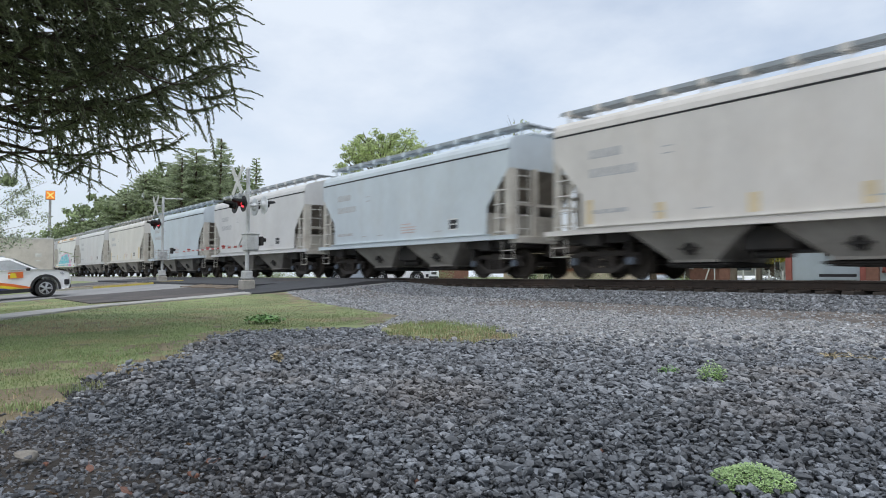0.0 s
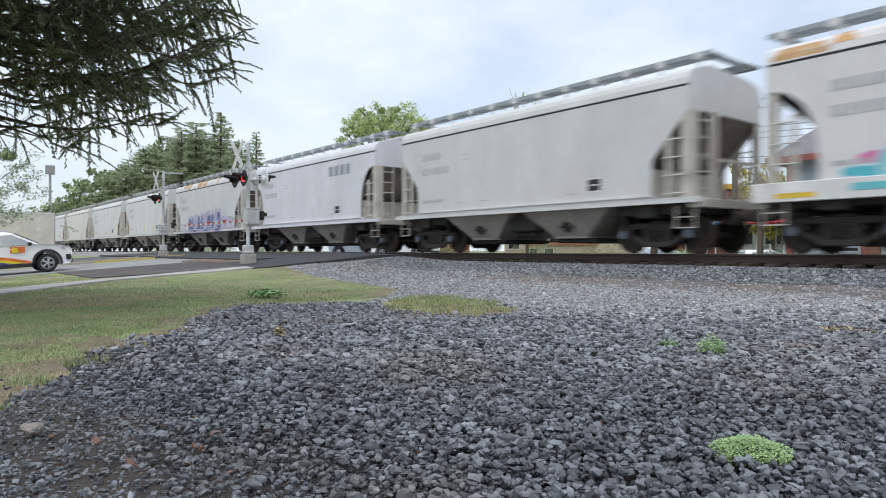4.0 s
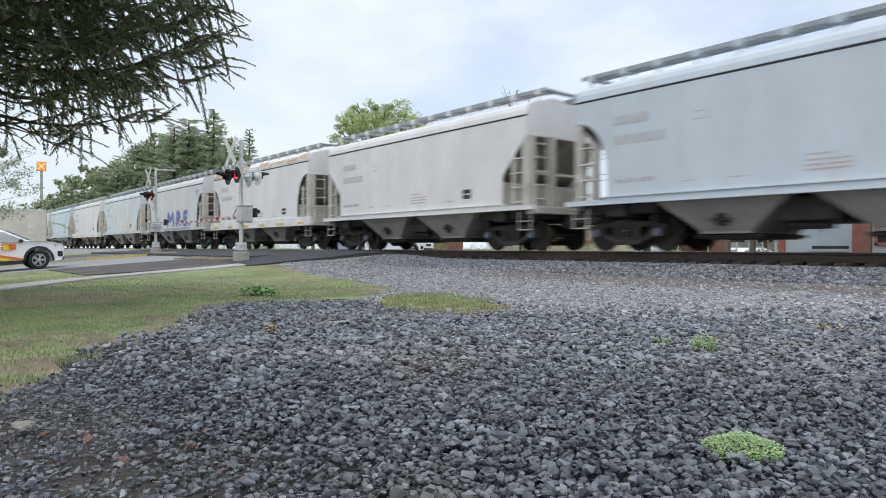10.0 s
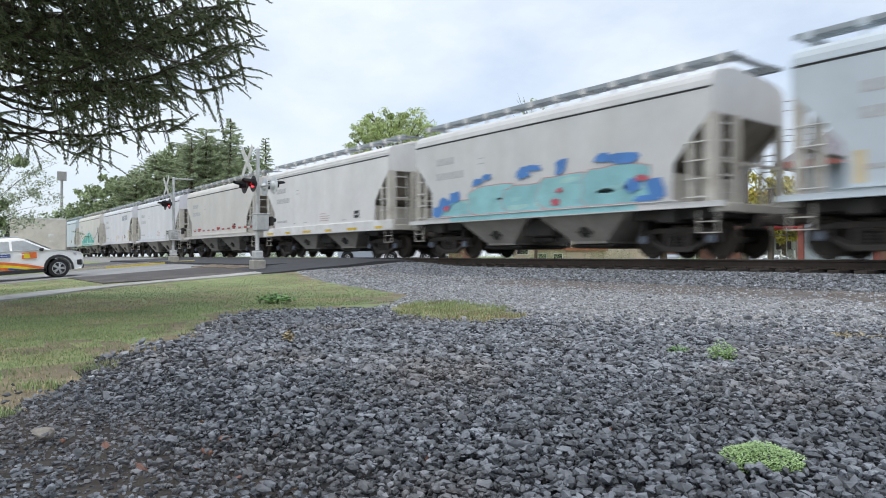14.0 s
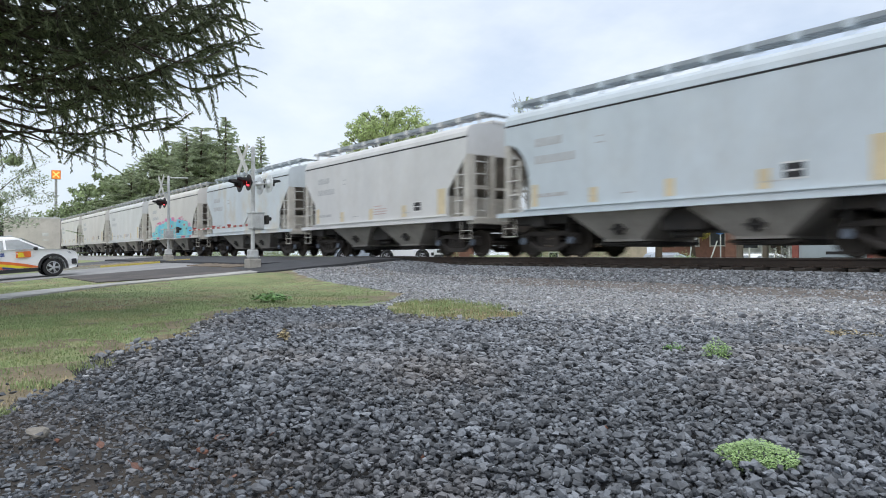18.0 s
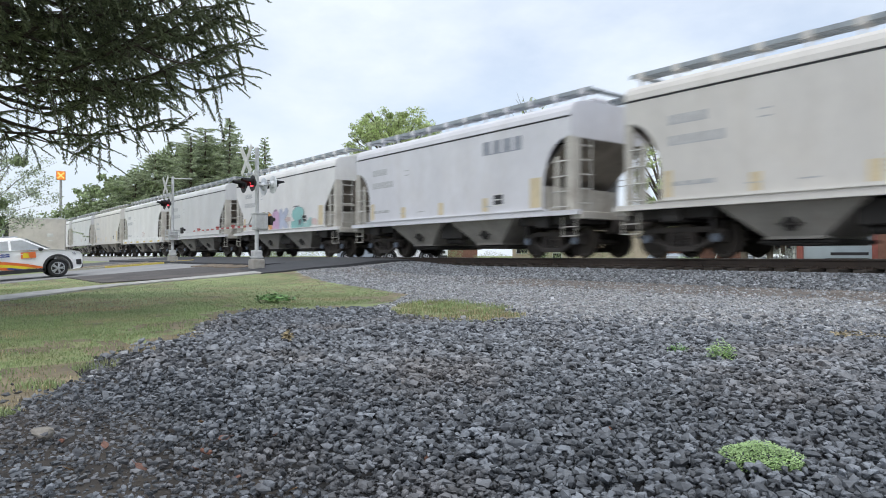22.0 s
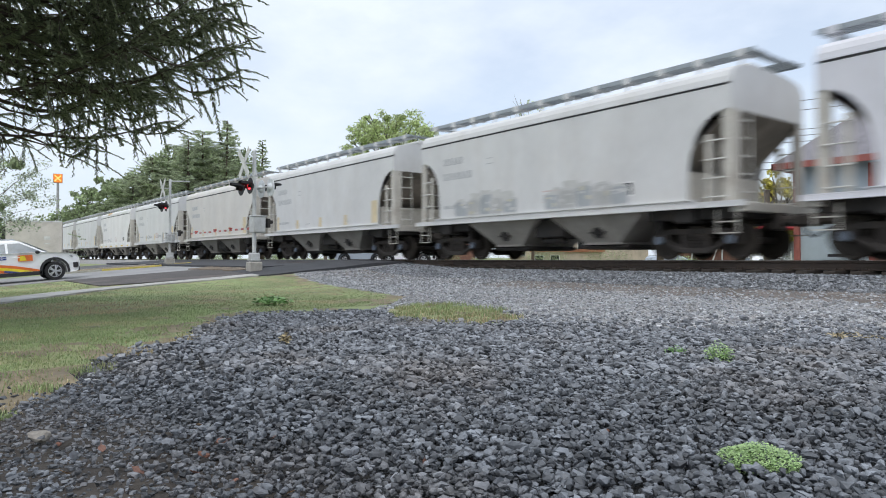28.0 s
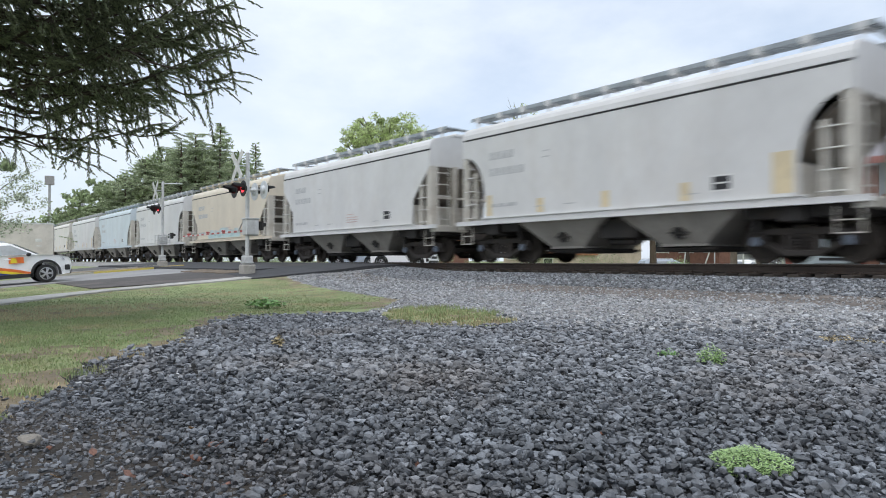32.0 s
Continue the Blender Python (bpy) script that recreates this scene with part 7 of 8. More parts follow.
# beyond the track, towards the town's end
conifer(pose(-73.8, 26.9, 0.2), 16.0, 4.4, M_CONIFER, "tall dark conifer behind the train", 31)
conifer(pose(-81.0, 34.0, 0.2), 15.4, 2.9, M_CONIFER, "slim dark conifer behind the train", 32, gappy=0.75)
conifer(pose(-75.0, 24.6, 0.2), 14.7, 5.6, M_CONIFER, "broad feathery conifer behind the train", 33, taper=0.5)
conifer(pose(-73.5, 22.6, 0.2), 13.4, 5.8, M_CONIFER, "broad conifer crowded by its neighbours", 36, taper=0.5)
conifer(pose(-79.7, 20.6, 0.2), 12.0, 6.2, M_CONIFER, "broad dark conifer with long boughs behind the train", 34, taper=0.55)
conifer(pose(-78.5, 18.3, 0.2), 9.6, 5.4, M_CONIFER, "low conifer with long boughs behind the train", 35, taper=0.55)
conifer(pose(-71.5, 26.0, 0.2), 11.4, 4.6, M_CONIFER, "lower conifer beside a taller one", 48, taper=0.5)
broadleaf(pose(-78.5, 26.2, 0.2), 13.8, 5.6, M_LEAF, "green broadleaf tree between conifers", 50, clumps=120, per=46, leaf=0.2, dome=True)
broadleaf(pose(-84.0, 24.2, 0.2), 12.2, 5.0, M_LEAF, "green broadleaf tree behind conifers", 51, clumps=110, per=46, leaf=0.2, dome=True)
broadleaf(pose(-82.0, 19.0, 0.2), 9.6, 4.2, M_LEAF, "green broadleaf tree behind the train", 49, clumps=160, per=60, leaf=0.22)
broadleaf(pose(-92.5, 19.6, 0.2), 9.4, 4.2, M_LEAF, "round green broadleaf tree behind the train", 37, clumps=160, per=55, leaf=0.22)
broadleaf(pose(-100.0, 17.6, 0.2), 7.6, 4.2, M_LEAF, "low green broadleaf tree behind the train", 38, clumps=130, per=55, leaf=0.22)
broadleaf(pose(-118.0, 19.0, 0.2), 6.5, 6.0, M_LEAF, "low far green tree", 39, clumps=100, per=40, leaf=0.3)
broadleaf(pose(-49.9, 32.9, 0.2), 13.2, 4.1, M_MAPLE, "yellow-green maple rising behind the train", 40, clumps=170, per=105, leaf=0.10, clump=0.13, limb=0.7, dome=True)
broadleaf(pose(-32.0, 32.2, 0.2), 11.35, 1.5, M_MAPLE, "thin young tree with few leaves behind the train", 41, clumps=46, per=12, leaf=0.06, limb=0.35, clump=0.12, dome=True)
broadleaf(pose(-22.2, 45.6, 0.2), 6.6, 2.4, M_AUTUMN, "small yellowing tree behind the depot", 42, clumps=80, per=45, leaf=0.16, clear=0.25)
broadleaf(pose(-27.5, 44.0, 0.2), 6.0, 2.0, M_AUTUMN, "small yellowing street tree", 43, clumps=60, per=40, leaf=0.15, clear=0.3)
broadleaf(pose(-22.8, 33.0, 0.2), 7.4, 1.9, M_MAPLE, "slim green street tree beyond the track", 47, clumps=70, per=44, leaf=0.12, clear=0.3)
# on the near side, past the waiting car
broadleaf(pose(-47.5, 3.2, -0.3), 8.2, 3.0, foliage("pale_grey_green_leaves", (0.40, 0.45, 0.33), thin=0.5), "sparse pale tree past the street", 44, clumps=120, per=56, leaf=0.075, clear=0.3, limb=0.25)
broadleaf(pose(-36.2, 0.1, -0.3), 6.2, 2.5, M_LEAF, "dense green shrubby tree past the street", 45, clumps=130, per=70, leaf=0.13, clear=0.12)
broadleaf(pose(-44.0, -6.0, -0.4), 8.0, 3.4, M_LEAF, "green tree past the street", 46, clumps=110, per=50, leaf=0.16, clear=0.2)

# ---- town beyond the track ----
M_SIDING = surface("pale_blue_grey_siding", (0.40, 0.46, 0.51), rough=0.7, dark=0.9, light=1.06, scale=2, fine=20, bump=0.05)
M_REDTRIM = surface("faded_red_trim", (0.34, 0.11, 0.09), rough=0.7, scale=3, fine=30, bump=0.1)
M_BRICK = surface("brown_red_brick", (0.20, 0.10, 0.075), rough=0.9, scale=4, fine=40, bump=0.4, rand=0.25)
M_SHINGLE = surface("grey_asphalt_shingle", (0.25, 0.24, 0.26), rough=0.95, scale=2, fine=50, bump=0.5)
M_WINDOW = surface("dark_window_glass", (0.03, 0.035, 0.04), rough=0.08, bump=0, spec=0.7)
M_BEIGE = surface("beige_render", (0.50, 0.42, 0.33), rough=0.9, scale=1, fine=20, bump=0.2)
M_TILE = surface("terracotta_roof", (0.36, 0.16, 0.09), rough=0.9, scale=3, fine=20, bump=0.3)
M_SHOP = surface("grey_white_render", (0.52, 0.53, 0.54), rough=0.85, scale=1, fine=20, bump=0.1)
M_AWNING = surface("yellow_awning_cloth", (0.62, 0.36, 0.05), rough=0.8, scale=2, fine=20, bump=0.1)
M_POLE = surface("weathered_pole_wood", (0.17, 0.14, 0.115), rough=0.95, scale=3, fine=30, stretch=(1, 1, 0.2), bump=0.5)
M_BLUESIGN = surface("blue_sign_face", (0.04, 0.14, 0.42), rough=0.5, bump=0)
M_REDCLOTH = surface("red_canvas", (0.5, 0.035, 0.045), rough=0.8, scale=3, fine=20, bump=0.1)


def build_depot():
    """A low depot with battened siding, red corner boards and a steep hipped roof."""
    x0, x1, y0, y1, z0, ez = -11.35, 7.0, 24.6, 33.0, 0.15, 3.95
    d = thing("depot", "low depot with pale siding, red trim and grey hipped roof", "building")
    bm = blank()
    box(bm, (x0 + x1) / 2, (y0 + y1) / 2, (z0 + ez) / 2, x1 - x0, y1 - y0, ez - z0)
    part("wall", bm, M_SIDING, d)
    bm = blank()
    o = 0.55
    e = [(x0 - o, y0 - o), (x1 + o, y0 - o), (x1 + o, y1 + o), (x0 - o, y1 + o)]
    rz = ez + 4.4
    vs = [bm.verts.new((x, y, ez)) for x, y in e] + [bm.verts.new((x, y, ez + 0.12)) for x, y in e]
    ra, rb = bm.verts.new((x0 + 4.4, (y0 + y1) / 2, rz)), bm.verts.new((x1 - 4.4, (y0 + y1) / 2, rz))
    for i in range(4):
        bm.faces.new((vs[i], vs[(i + 1) % 4], vs[4 + (i + 1) % 4], vs[4 + i]))
    bm.faces.new(vs[:4])
    bm.faces.new((vs[4], vs[5], rb, ra))
    bm.faces.new((vs[5], vs[6], rb))
    bm.faces.new((vs[6], vs[7], ra, rb))
    bm.faces.new((vs[7], vs[4], ra))
    roof = part("roof", bm, M_SHINGLE, d, "steep grey shingled hip roof")
    for a, b in ((0, 1), (3, 0)):
        bm = blank()
        (ax, ay), (bx, by) = e[a], e[b]
        box(bm, (ax + bx) / 2, (ay + by) / 2, ez + 0.02, abs(ax - bx) + 0.06, abs(ay - by) + 0.06, 0.22)
        part("fascia", bm, M_REDTRIM, roof, "faded red fascia board")
    for x, w in ((x0 + 0.05, 0.2), (-8.9, 0.2)):
        bm = blank()
        box(bm, x, y0 - 0.03, 2.0, w, 0.12, 3.7)
        part("corner_board", bm, M_REDTRIM, d, "faded red board")
    bm = blank()
    box(bm, -8.62, y0 - 0.05, 2.0, 0.36, 0.2, 3.7)
    part("brick_pier", bm, M_BRICK, d, "brown brick pier")
    for k in range(4):
        bm = blank()
        box(bm, -7.3 + k * 3.2, y0 - 0.02, 1.9, 2.0, 0.06, 1.9)
        w = part("window", bm, M_WINDOW, d, "dark window")
        bm = blank()
        for sx in (-1, 0, 1):
            box(bm, -7.3 + k * 3.2 + sx, y0 - 0.06, 1.9, 0.08, 0.06, 2.0)
        for sz in (-1, 1):
            box(bm, -7.3 + k * 3.2, y0 - 0.06, 1.9 + sz * 0.96, 2.1, 0.06, 0.08)
        part("window_frame", bm, M_REDTRIM, w)
    bm = blank()
    box(bm, -9.97, y0 - 0.12, 1.62, 0.14, 0.16, 0.26, 0.02)
    box(bm, -9.97, y0 - 0.05, 1.78, 0.05, 0.1, 0.05)
    part("wall_lantern", bm, M_BLACK, d, "black wall lantern")
    b = thing("bench", "long black metal bench before the depot wall", "bench", at=pose(-9.6, 24.1, 0.2))
    bm = blank()
    box(bm, 0, 0, 0.45, 1.15, 0.4, 0.05)
    part("seat", bm, M_BLACK, b)
    bm = blank()
    box(bm, 0, 0.2, 0.62, 1.15, 0.04, 0.1)
    part("backrest", bm, M_BLACK, b)
    for x in (-0.5, 0.5):
        bm = blank()
        box(bm, x, 0, 0.22, 0.05, 0.36, 0.44)
        part("leg", bm, M_BLACK, b)


build_depot()


def house(name, label, category, cx, cy, w, dp, h, z0, wall, roof_m, roof_h, rows=1, cols=4, yaw=0.0, awning=None):
    b = thing(name, label, category, at=pose(cx, cy, z0, 0, 0, yaw))
    bm = blank()
    box(bm, 0, 0, h / 2, w, dp, h)
    part("wall", bm, wall, b)
    bm = blank()
    if roof_h > 0.5:
        loft(bm, [[(-w / 2 - 0.3, -dp / 2 - 0.3, h), (-w / 2 - 0.3, dp / 2 + 0.3, h), (-w / 2 - 0.3, 0.05, h + roof_h), (-w / 2 - 0.3, -0.05, h + roof_h)],
                  [(w / 2 + 0.3, -dp / 2 - 0.3, h), (w / 2 + 0.3, dp / 2 + 0.3, h), (w / 2 + 0.3, 0.05, h + roof_h), (w / 2 + 0.3, -0.05, h + roof_h)]])
    else:
        box(bm, 0, 0, h + roof_h / 2, w + 0.3, dp + 0.3, roof_h)
    part("roof", bm, roof_m, b)
    for r in range(rows):
        for c in range(cols):
            x, z = -w / 2 + w * (c + 0.5) / cols, h * (r + 0.5) / rows
            bm = blank()
            box(bm, x, -dp / 2 - 0.01, z, w / cols * 0.55, 0.05, h / rows * 0.5)
            wn_ = part("window", bm, M_WINDOW, b, "dark window")
            bm = blank()
            for s in (-1, 1):
                box(bm, x + s * w / cols * 0.285, -dp / 2 - 0.04, z, 0.07, 0.05, h / rows * 0.55)
                box(bm, x, -dp / 2 - 0.04, z + s * h / rows * 0.26, w / cols * 0.6, 0.05, 0.07)
            part("window_frame", bm, M_SIGNWHITE, wn_)
    if awning:
        bm = blank()
        loft(bm, [[(-w / 2, -dp / 2, h * 0.75), (w / 2, -dp / 2, h * 0.75), (w / 2, -dp / 2, h * 0.72), (-w / 2, -dp / 2, h * 0.72)],
                  [(-w / 2, -dp / 2 - 1.2, h * 0.6), (w / 2, -dp / 2 - 1.2, h * 0.6), (w / 2, -dp / 2 - 1.2, h * 0.57), (-w / 2, -dp / 2 - 1.2, h * 0.57)]])
        part("awning", bm, awning, b, "sloping cloth awning")
    return b


house("shop", "pale grey single-storey shop beyond the track", "building", -23.0, 50.5, 6.0, 6.0, 4.2, 0.2, M_SHOP, M_SHINGLE, 0.35, 1, 3)
house("shop", "brick shop with a yellow awning beyond the track", "building", -30.0, 51.0, 6.5, 6.0, 5.2, 0.2, M_BRICK, M_AWNING, 0.4, 1, 3, awning=M_AWNING)
house("low_building", "low beige building with a terracotta roof", "building", -40.2, 44.8, 3.6, 5.0, 1.05, 0.2, M_BEIGE, M_TILE, 0.25, 1, 2)
house("house", "pale clapboard house beyond the track", "building", -8.0, 56.0, 11.0, 8.0, 3.4, 0.2, M_SHOP, M_SHINGLE, 2.4, 1, 4)
house("house", "beige house beyond the track", "building", -48.0, 55.0, 12.0, 8.0, 3.2, 0.2, M_BEIGE, M_SHINGLE, 2.2, 1, 4)
house("house", "brown brick house among trees beyond the track", "building", -60.0, 42.0, 12.0, 8.0, 3.2, 0.2, M_BRICK, M_SHINGLE, 2.0, 1, 4)


def upright(name, label, category, x, y, z0, h, w, mat, round_=False):
    bm = blank()
    if round_:
        tube(bm, (0, 0, -0.1), (0, 0, h), w / 2, w * 0.4, seg=12)
    else:
        box(bm, 0, 0, h / 2 - 0.05, w, w, h + 0.1, 0.015)
        box(bm, 0, 0, h + 0.03, w * 1.2, w * 1.2, 0.06, 0.01)
    ob = part(name, bm, mat, None, at=pose(x, y, z0))
    return tagged(ob, label, category)


upright("brick_pillar", "square brown-red brick pillar", "pillar", -18.0, 32.4, 0.2, 2.6, 0.5, M_BRICK)
upright("timber_post", "dark brown timber post", "post", -13.5, 26.8, 0.2, 3.2, 0.18, M_POLE)
for k in range(6):
    upright("bollard", "slim pale bollard on the pavement", "bollard", -19.0 + 0.55 * k, 34.6 + 0.3 * k, 0.2, 0.95, 0.1, M_SIGNWHITE, True)


def build_utility(x, y):
    p = thing("utility_pole", "weathered wooden utility pole with crossarm and wires", "utility pole", at=pose(x, y, 0.2))
    bm = blank()
    tube(bm, (0, 0, -0.3), (0, 0, 7.2), 0.15, 0.1, seg=10)
    part("pole", bm, M_POLE, p)
    bm = blank()
    box(bm, 0, 0, 6.8, 2.2, 0.1, 0.12)
    part("crossarm", bm, M_POLE, p)
    for k in (-1.0, -0.5, 0.5, 1.0):
        bm = blank()
        tube(bm, (k, 0, 6.85), (k, 0, 7.02), 0.04, 0.03, seg=8)
        part("insulator", bm, M_ALU, p)
    return p


POLES = [(-15.6, 28.7), (16.0, 30.5), (-52.0, 27.5)]
for px, py in POLES:
    build_utility(px, py)
for (ax, ay), (bx, by) in ((POLES[0], POLES[1]), (POLES[2], POLES[0])):
    for k, z in enumerate((7.2, 7.15, 6.2, 5.95, 5.7, 4.9, 4.6)):
        bm = blank()
        off = (-0.9, 0.9, 0.1, 0.12, 0.1, 0.12, 0.1)[k]
        pts = []
        for q in range(11):
            t = q / 10
            pts.append(np.array([ax + (bx - ax) * t, ay + off + (by - ay) * t, z - 0.45 * 4 * t * (1 - t) + 0.0]))
        v, f = [], []
        limb_tube(v, f, pts, [0.014] * 11, 4)
        w = part("overhead_wire", raw_mesh("overhead_wire", v, f, M_BLACK), None, None)
        tagged(w, "thin black overhead wire between poles", "wire", group="overhead wires")


def build_parking_sign():
    s = thing("parking_sign", "round blue sign on a grey post", "street sign", at=pose(-19.45, 33.8, 0.2))
    bm = blank()
    tube(bm, (0, 0, 0), (0, 0, 2.4), 0.035, seg=8)
    part("post", bm, M_ALU, s)
    bm = blank()
    disc(bm, (0, -0.05, 2.0), (0, 1, 0), 0.36, 0.02)
    f = part("sign_face", bm, M_BLUESIGN, s, "blue round sign face")
    bm = blank()
    box(bm, -0.08, -0.068, 2.0, 0.08, 0.01, 0.4)
    box(bm, 0.06, -0.068, 2.12, 0.22, 0.01, 0.08)
    part("sign_symbol", bm, M_SIGNWHITE, f)


build_parking_sign()


def build_speed_sign():
    s = thing("speed_sign", "small white square sign reading 5 on a leaning post", "street sign", at=pose(-17.6, 27.9, 0.2, 0, 6, 32))
    bm = blank()
    tube(bm, (0, 0, -0.1), (0, 0, 1.75), 0.03, seg=8)
    part("post", bm, M_ALU, s)
    bm = blank()
    box(bm, 0, -0.04, 1.5, 0.46, 0.02, 0.46, 0.006)
    plate = part("sign_face", bm, M_SIGNWHITE, s, "white square sign face")
    cu = bpy.data.curves.new("numeral", "FONT")
    cu.body, cu.size, cu.align_x, cu.align_y = "5", 0.46, "CENTER", "CENTER"
    tmp = bpy.data.objects.new("numeral", cu)
    me = bpy.data.meshes.new_from_object(tmp)
    bpy.data.objects.remove(tmp)
    part("numeral", me, M_BLACK, plate, "black numeral 5", at=pose(0, -0.055, 1.5, 90, 0, 0))
    pole = blank()
    tube(pole, (0, 0, 0), (0.42, 0, 1.25), 0.03, seg=8)
    tagged(part("leaning_pole", pole, M_SIGNWHITE, None, at=pose(-17.1, 28.6, 0.15, 0, 0, 35)), "slim white pole leaning over", "pole")


build_speed_sign()


def build_umbrella(x, y, z, mat, r, label):
    u = thing("patio_umbrella", label, "umbrella", at=pose(x, y, z))
    bm = blank()
    tube(bm, (0, 0, 0), (0, 0, 2.3), 0.025, seg=8)
    part("pole", bm, M_ALU, u)
    bm = blank()
    bmesh.ops.create_cone(bm, cap_ends=False, segments=8, radius1=r, radius2=0.05, depth=0.55, matrix=Matrix.Translation((0, 0, 2.1)))
    bmesh.ops.solidify(bm, geom=bm.faces[:], thickness=0.02)
    part("canopy", bm, mat, u)
    bm = blank()
    tube(bm, (0, 0, 0), (0, 0, 0.1), 0.3, 0.26, seg=12)
    part("base", bm, M_CONC, u)


build_umbrella(-14.7, 30.6, 0.2, M_REDCLOTH, 1.3, "red patio umbrella beyond the track")
leafy_clump("shrub", pose(-19.3, 30.2, 0.15), 0.75, 0.6, 0.8, 900, 0.09, M_WEED, "lime green rounded shrub beyond the track", 11, "shrub")
leafy_clump("shrub", pose(-14.2, 29.4, 0.15), 0.5, 0.5, 1.5, 500, 0.09, foliage("dark_red_brown_leaves", (0.06, 0.03, 0.025)), "dark reddish shrub beyond the track", 12, "shrub")
for k in range(14):
    leafy_clump("hedge_shrub", pose(-150 + 6.6 * k, 40 + 3.0 * math.sin(k * 1.7), 0.1), 4.2, 1.6, 2.4 + 0.8 * math.sin(k * 2.9), 900, 0.26, M_LEAF, "green shrub far beyond the track", 80 + k, "shrub")
for k in range(16):
    leafy_clump("hedge_shrub", pose(-58 + 4.3 * k, 40 + 2.0 * math.sin(k * 2.1), height(-58 + 4.3 * k, 40 + 2.0 * math.sin(k * 2.1)) - 0.1), 2.3, 1.1, 1.5 + 0.5 * math.sin(k * 3.7), 800, 0.14, M_LEAF, "green garden shrub beyond the track", 60 + k, "shrub")

M_CARRED = surface("red_car_paint", (0.30, 0.06, 0.06), rough=0.3, dark=0.97, light=1.02, scale=1, fine=10, bump=0, spec=0.6)
M_CARBLUE = surface("silver_blue_car_paint", (0.42, 0.48, 0.55), rough=0.25, dark=0.97, light=1.02, scale=1, fine=10, bump=0, spec=0.6)
for cx, cy, yaw, m, lab in ((-20.2, 40.6, 62, M_CARWHITE, "white parked SUV beyond the track"), (-25.2, 38.2, 55, M_CARBLUE, "silver-blue parked SUV beyond the track"),
                            (-37.4, 26.2, 30, M_CARWHITE, "white parked SUV behind the train"), (-42.0, 25.5, 30, M_CARBLUE, "silver-blue parked SUV behind the train")):
    build_suv(pose(cx, cy, height(cx, cy) + 0.005, 0, 0, yaw), m, lab, livery=False)


def build_trailer():
    t = thing("box_trailer", "dull beige box trailer parked past the street", "trailer", at=pose(-71.0, 8.3, -0.1, 0, 0, 80))
    M_BOX = surface("dull_beige_trailer_panel", (0.57, 0.53, 0.485), rough=0.7, dark=0.85, scale=0.7, fine=12, tint=(0.3, 0.27, 0.23), tint_amount=0.5, bump=0.05)
    L, W, Hh = 4.3, 2.5, 3.1
    bm = blank()
    box(bm, 0, 0, 1.15 + Hh / 2, L, W, Hh, 0.03)
    part("box_body", bm, M_BOX, t)
    bm = blank()
    for s in (-1, 1):
        box(bm, 0, s * (W / 2 + 0.005), 1.15 + Hh - 0.06, L + 0.02, 0.03, 0.12)
        box(bm, 0, s * (W / 2 + 0.005), 1.2, L + 0.02, 0.03, 0.12)
    part("trim_rail", bm, M_ALU, t)
    bm = blank()
    box(bm, -L / 2 - 0.2, 0, 2.6, 0.4, 2.3, 2.3, 0.04)
    part("front_unit", bm, M_BLACK, t, "dark front unit")
    bm = blank()
    box(bm, 0, 0, 1.05, L, 1.0, 0.2)
    part("chassis", bm, M_DARK, t)
    for x in (-1.3, 0.7, 1.6):
        for s in (-1, 1):
            wheel_part("wheel", 0.48, 0.28, t, pose(x, s * 1.0, 0.48, 0, 0, 0 if s < 0 else 180))
    for k in range(2):
        bm = blank()
        box(bm, 1.0, -W / 2 - 0.006, 2.2 + 0.5 * k, 0.5, 0.01, 0.3 if k else 0.1)
        part("side_mark", bm, M_SIGNWHITE, t)


build_trailer()


def build_flashing_sign():
    """A tall pole with a flashing box sign; an added grey face stands for unlit."""
    mast = thing("sign_pole", "tall slim pole of a flashing roadside sign", "pole", at=pose(-147.9, 21.0, 0.2))
    bm = blank()
    tube(bm, (0, 0, -0.2), (0, 0, 15.1), 0.28, 0.22, seg=12)
    part("pole", bm, surface("grey_sign_pole", (0.34, 0.34, 0.35), rough=0.6, bump=0.05), mast)
    head = thing("turning_sign", "flashing square sign, made as a box turned between lit and unlit faces", "sign", at=pose(-147.9, 21.0, 15.3))
    bm = blank()
    box(bm, 0, 0, 0.85, 0.7, 1.6, 1.7, 0.04)
    part("sign_box", bm, surface("brown_grey_sign_box", (0.24, 0.22, 0.21), rough=0.6, bump=0.05), head)
    bm = blank()
    box(bm, 0.37, 0, 0.85, 0.04, 1.5, 1.6)
    f = part("sign_face", bm, surface("orange_sign_face", (0.9, 0.25, 0.03), rough=0.5, bump=0, glow=0.35), head, "orange lit sign face")
    for a in (-1, 1):
        bm = blank()
        box(bm, 0.4 + 0.01 * a, 0, 0.85, 0.02, 1.5, 0.24, rot=Matrix.Rotation(a * radians(45), 4, "X"))
        part("sign_emblem", bm, surface("yellow_sign_emblem", (0.95, 0.72, 0.2), rough=0.5, bump=0, glow=0.35), f, "plain yellow emblem")
    bm = blank()
    box(bm, -0.37, 0, 0.85, 0.04, 1.5, 1.6)
    part("sign_back", bm, surface("grey_sign_face", (0.30, 0.29, 0.29), rough=0.5, bump=0), head, "added dull grey face for the unlit sign")
    return head


FLASHING_SIGN = build_flashing_sign()


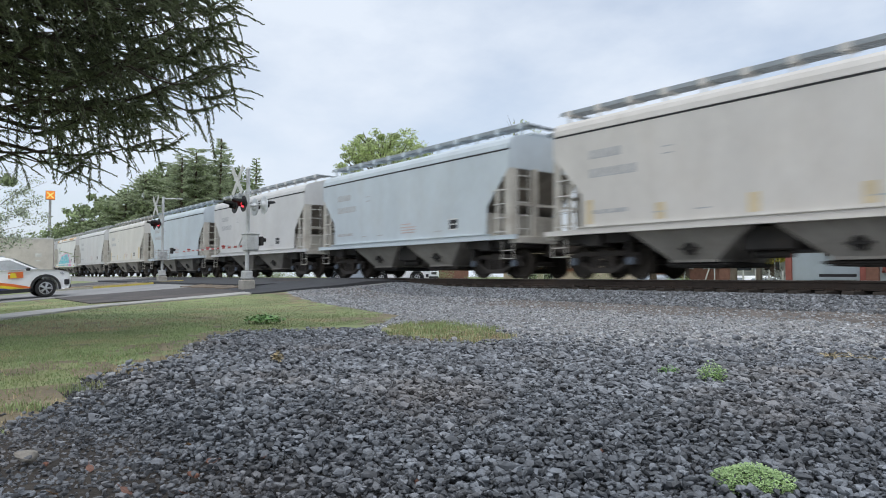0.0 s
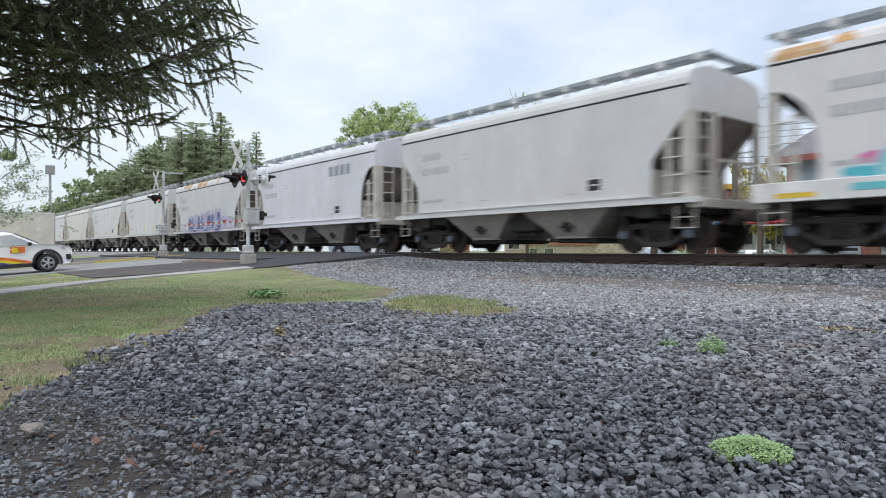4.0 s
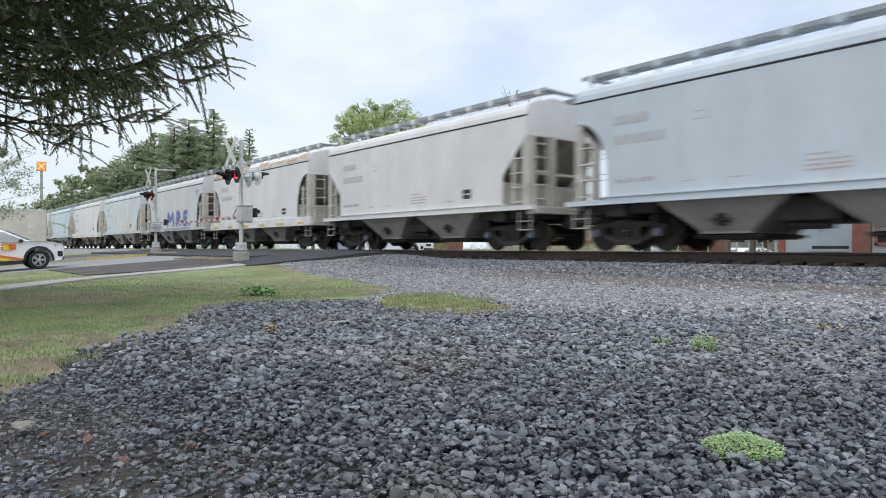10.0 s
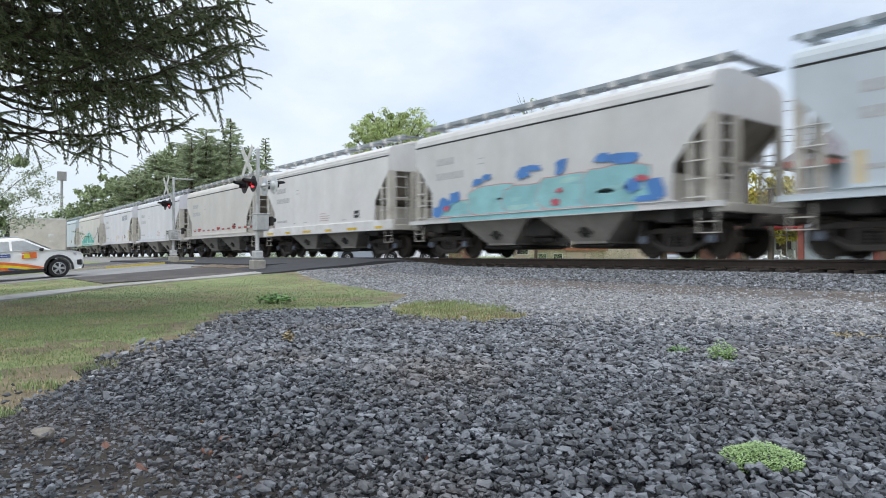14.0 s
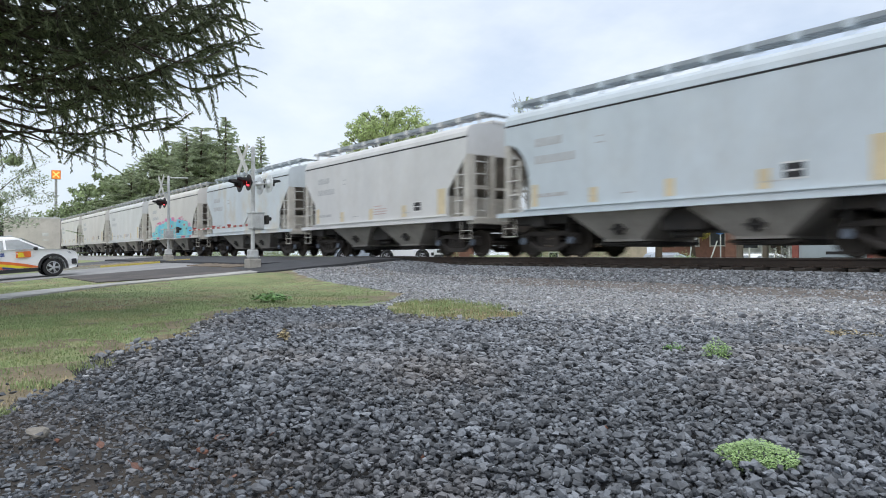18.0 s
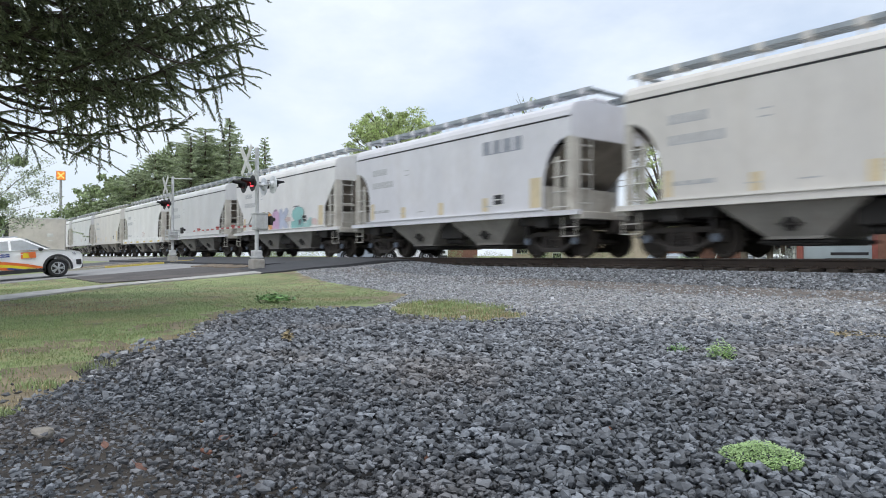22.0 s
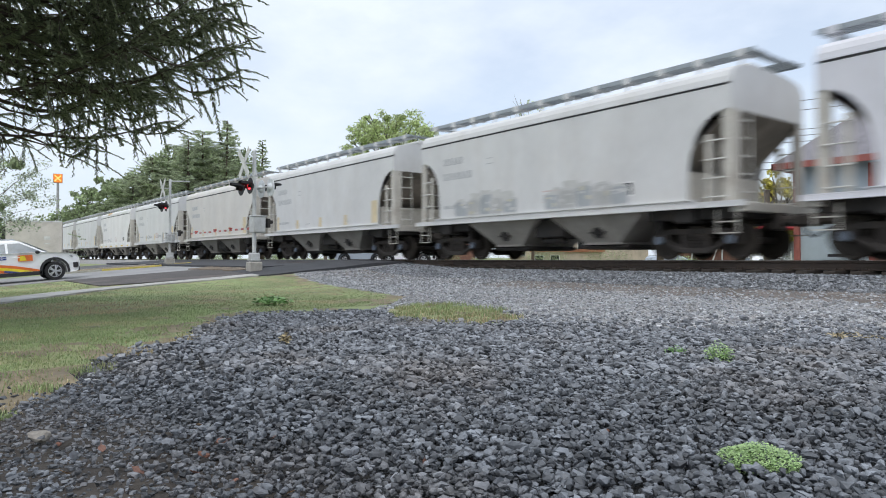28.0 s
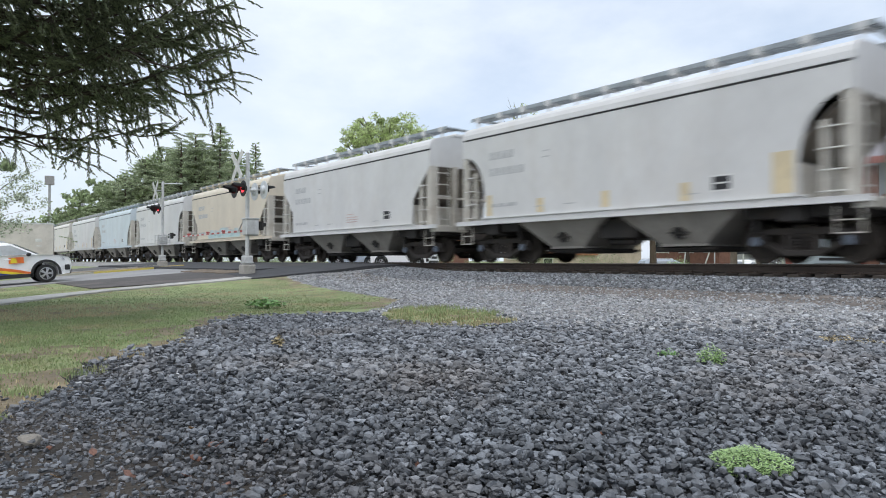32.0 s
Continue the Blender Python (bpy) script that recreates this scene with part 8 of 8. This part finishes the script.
# ---- what moves ----
# how far the head of the train has come, in metres, by seconds
RUN = ((0.0, -13.04), (1.0, 7.27), (2.0, 27.65), (3.0, 48.05), (5.5, 98.96), (6.0, 109.1), (7.0, 129.42), (8.0, 149.66), (9.0, 169.96), (10.0, 190.25),
       (11.0, 210.5), (12.0, 230.74), (13.0, 250.95), (14.0, 271.16), (16.5, 321.55), (17.0, 331.66), (18.0, 351.72), (19.0, 371.76), (20.0, 391.76),
       (21.0, 411.71), (22.0, 431.68), (23.0, 451.5), (24.0, 470.85), (25.0, 490.65), (28.0, 549.99), (29.0, 569.7), (30.0, 589.32), (31.0, 608.87), (32.0, 628.39))


def run_at(t):
    for (t0, a), (t1, b) in zip(RUN, RUN[1:]):
        if t <= t1:
            return a + (b - a) * (t - t0) / (t1 - t0)
    return RUN[-1][1]


FLIPS = (0.15, 5.8, 6.35, 9.85, 10.25, 10.85, 11.25, 11.85, 12.2, 16.8, 17.2, 17.8, 18.25, 21.8, 22.3, 22.8, 23.2, 23.8, 24.2, 27.8, 28.25, 28.8, 29.25, 29.8, 30.3)


def motions():
    # the sign's flashing is keyed as half turns between lit and unlit faces
    rows, turn = [(0, -8)], -8
    for t in FLIPS:
        rows += [(t - 0.09, turn), (t - 0.03, turn + 60), (t + 0.03, turn + 120), (t + 0.09, turn + 180)]
        turn += 180
    walk(FLASHING_SIGN, [(t, pose(-147.9, 21.0, 15.3, 0, 0, a)) for t, a in rows + [(32, turn)]])
    for j, car in TRAIN:
        off = -(j - 0.5) * PITCH
        walk(car, [(t, pose(d + off, TRACK_Y, RAIL_Z)) for t, d in RUN])
    # every wheelset rolls with the train: two sets of keys serve the leading and the trailing axles
    rolled = {}
    for j, car in TRAIN:
        for truck in car.children:
            if not truck.name.startswith("truck"):
                continue
            for w in truck.children:
                if not w.name.startswith("wheelset"):
                    continue
                x = round(w.location.x, 2)
                if x not in rolled:
                    rows = []
                    for f in range(0, 32 * FPS + 1):
                        a = math.degrees((run_at(f / FPS) - RUN[0][1]) / 0.45)
                        rows.append((f / FPS, pose(x, 0, 0.45, 0, a % 360, 0)))
                    walk(w, rows)
                    rolled[x] = w
                else:
                    w.rotation_mode = "QUATERNION"
                    keys = w.animation_data_create()
                    keys.action = rolled[x].animation_data.action
                    keys.action_slot = rolled[x].animation_data.action_slot


motions()
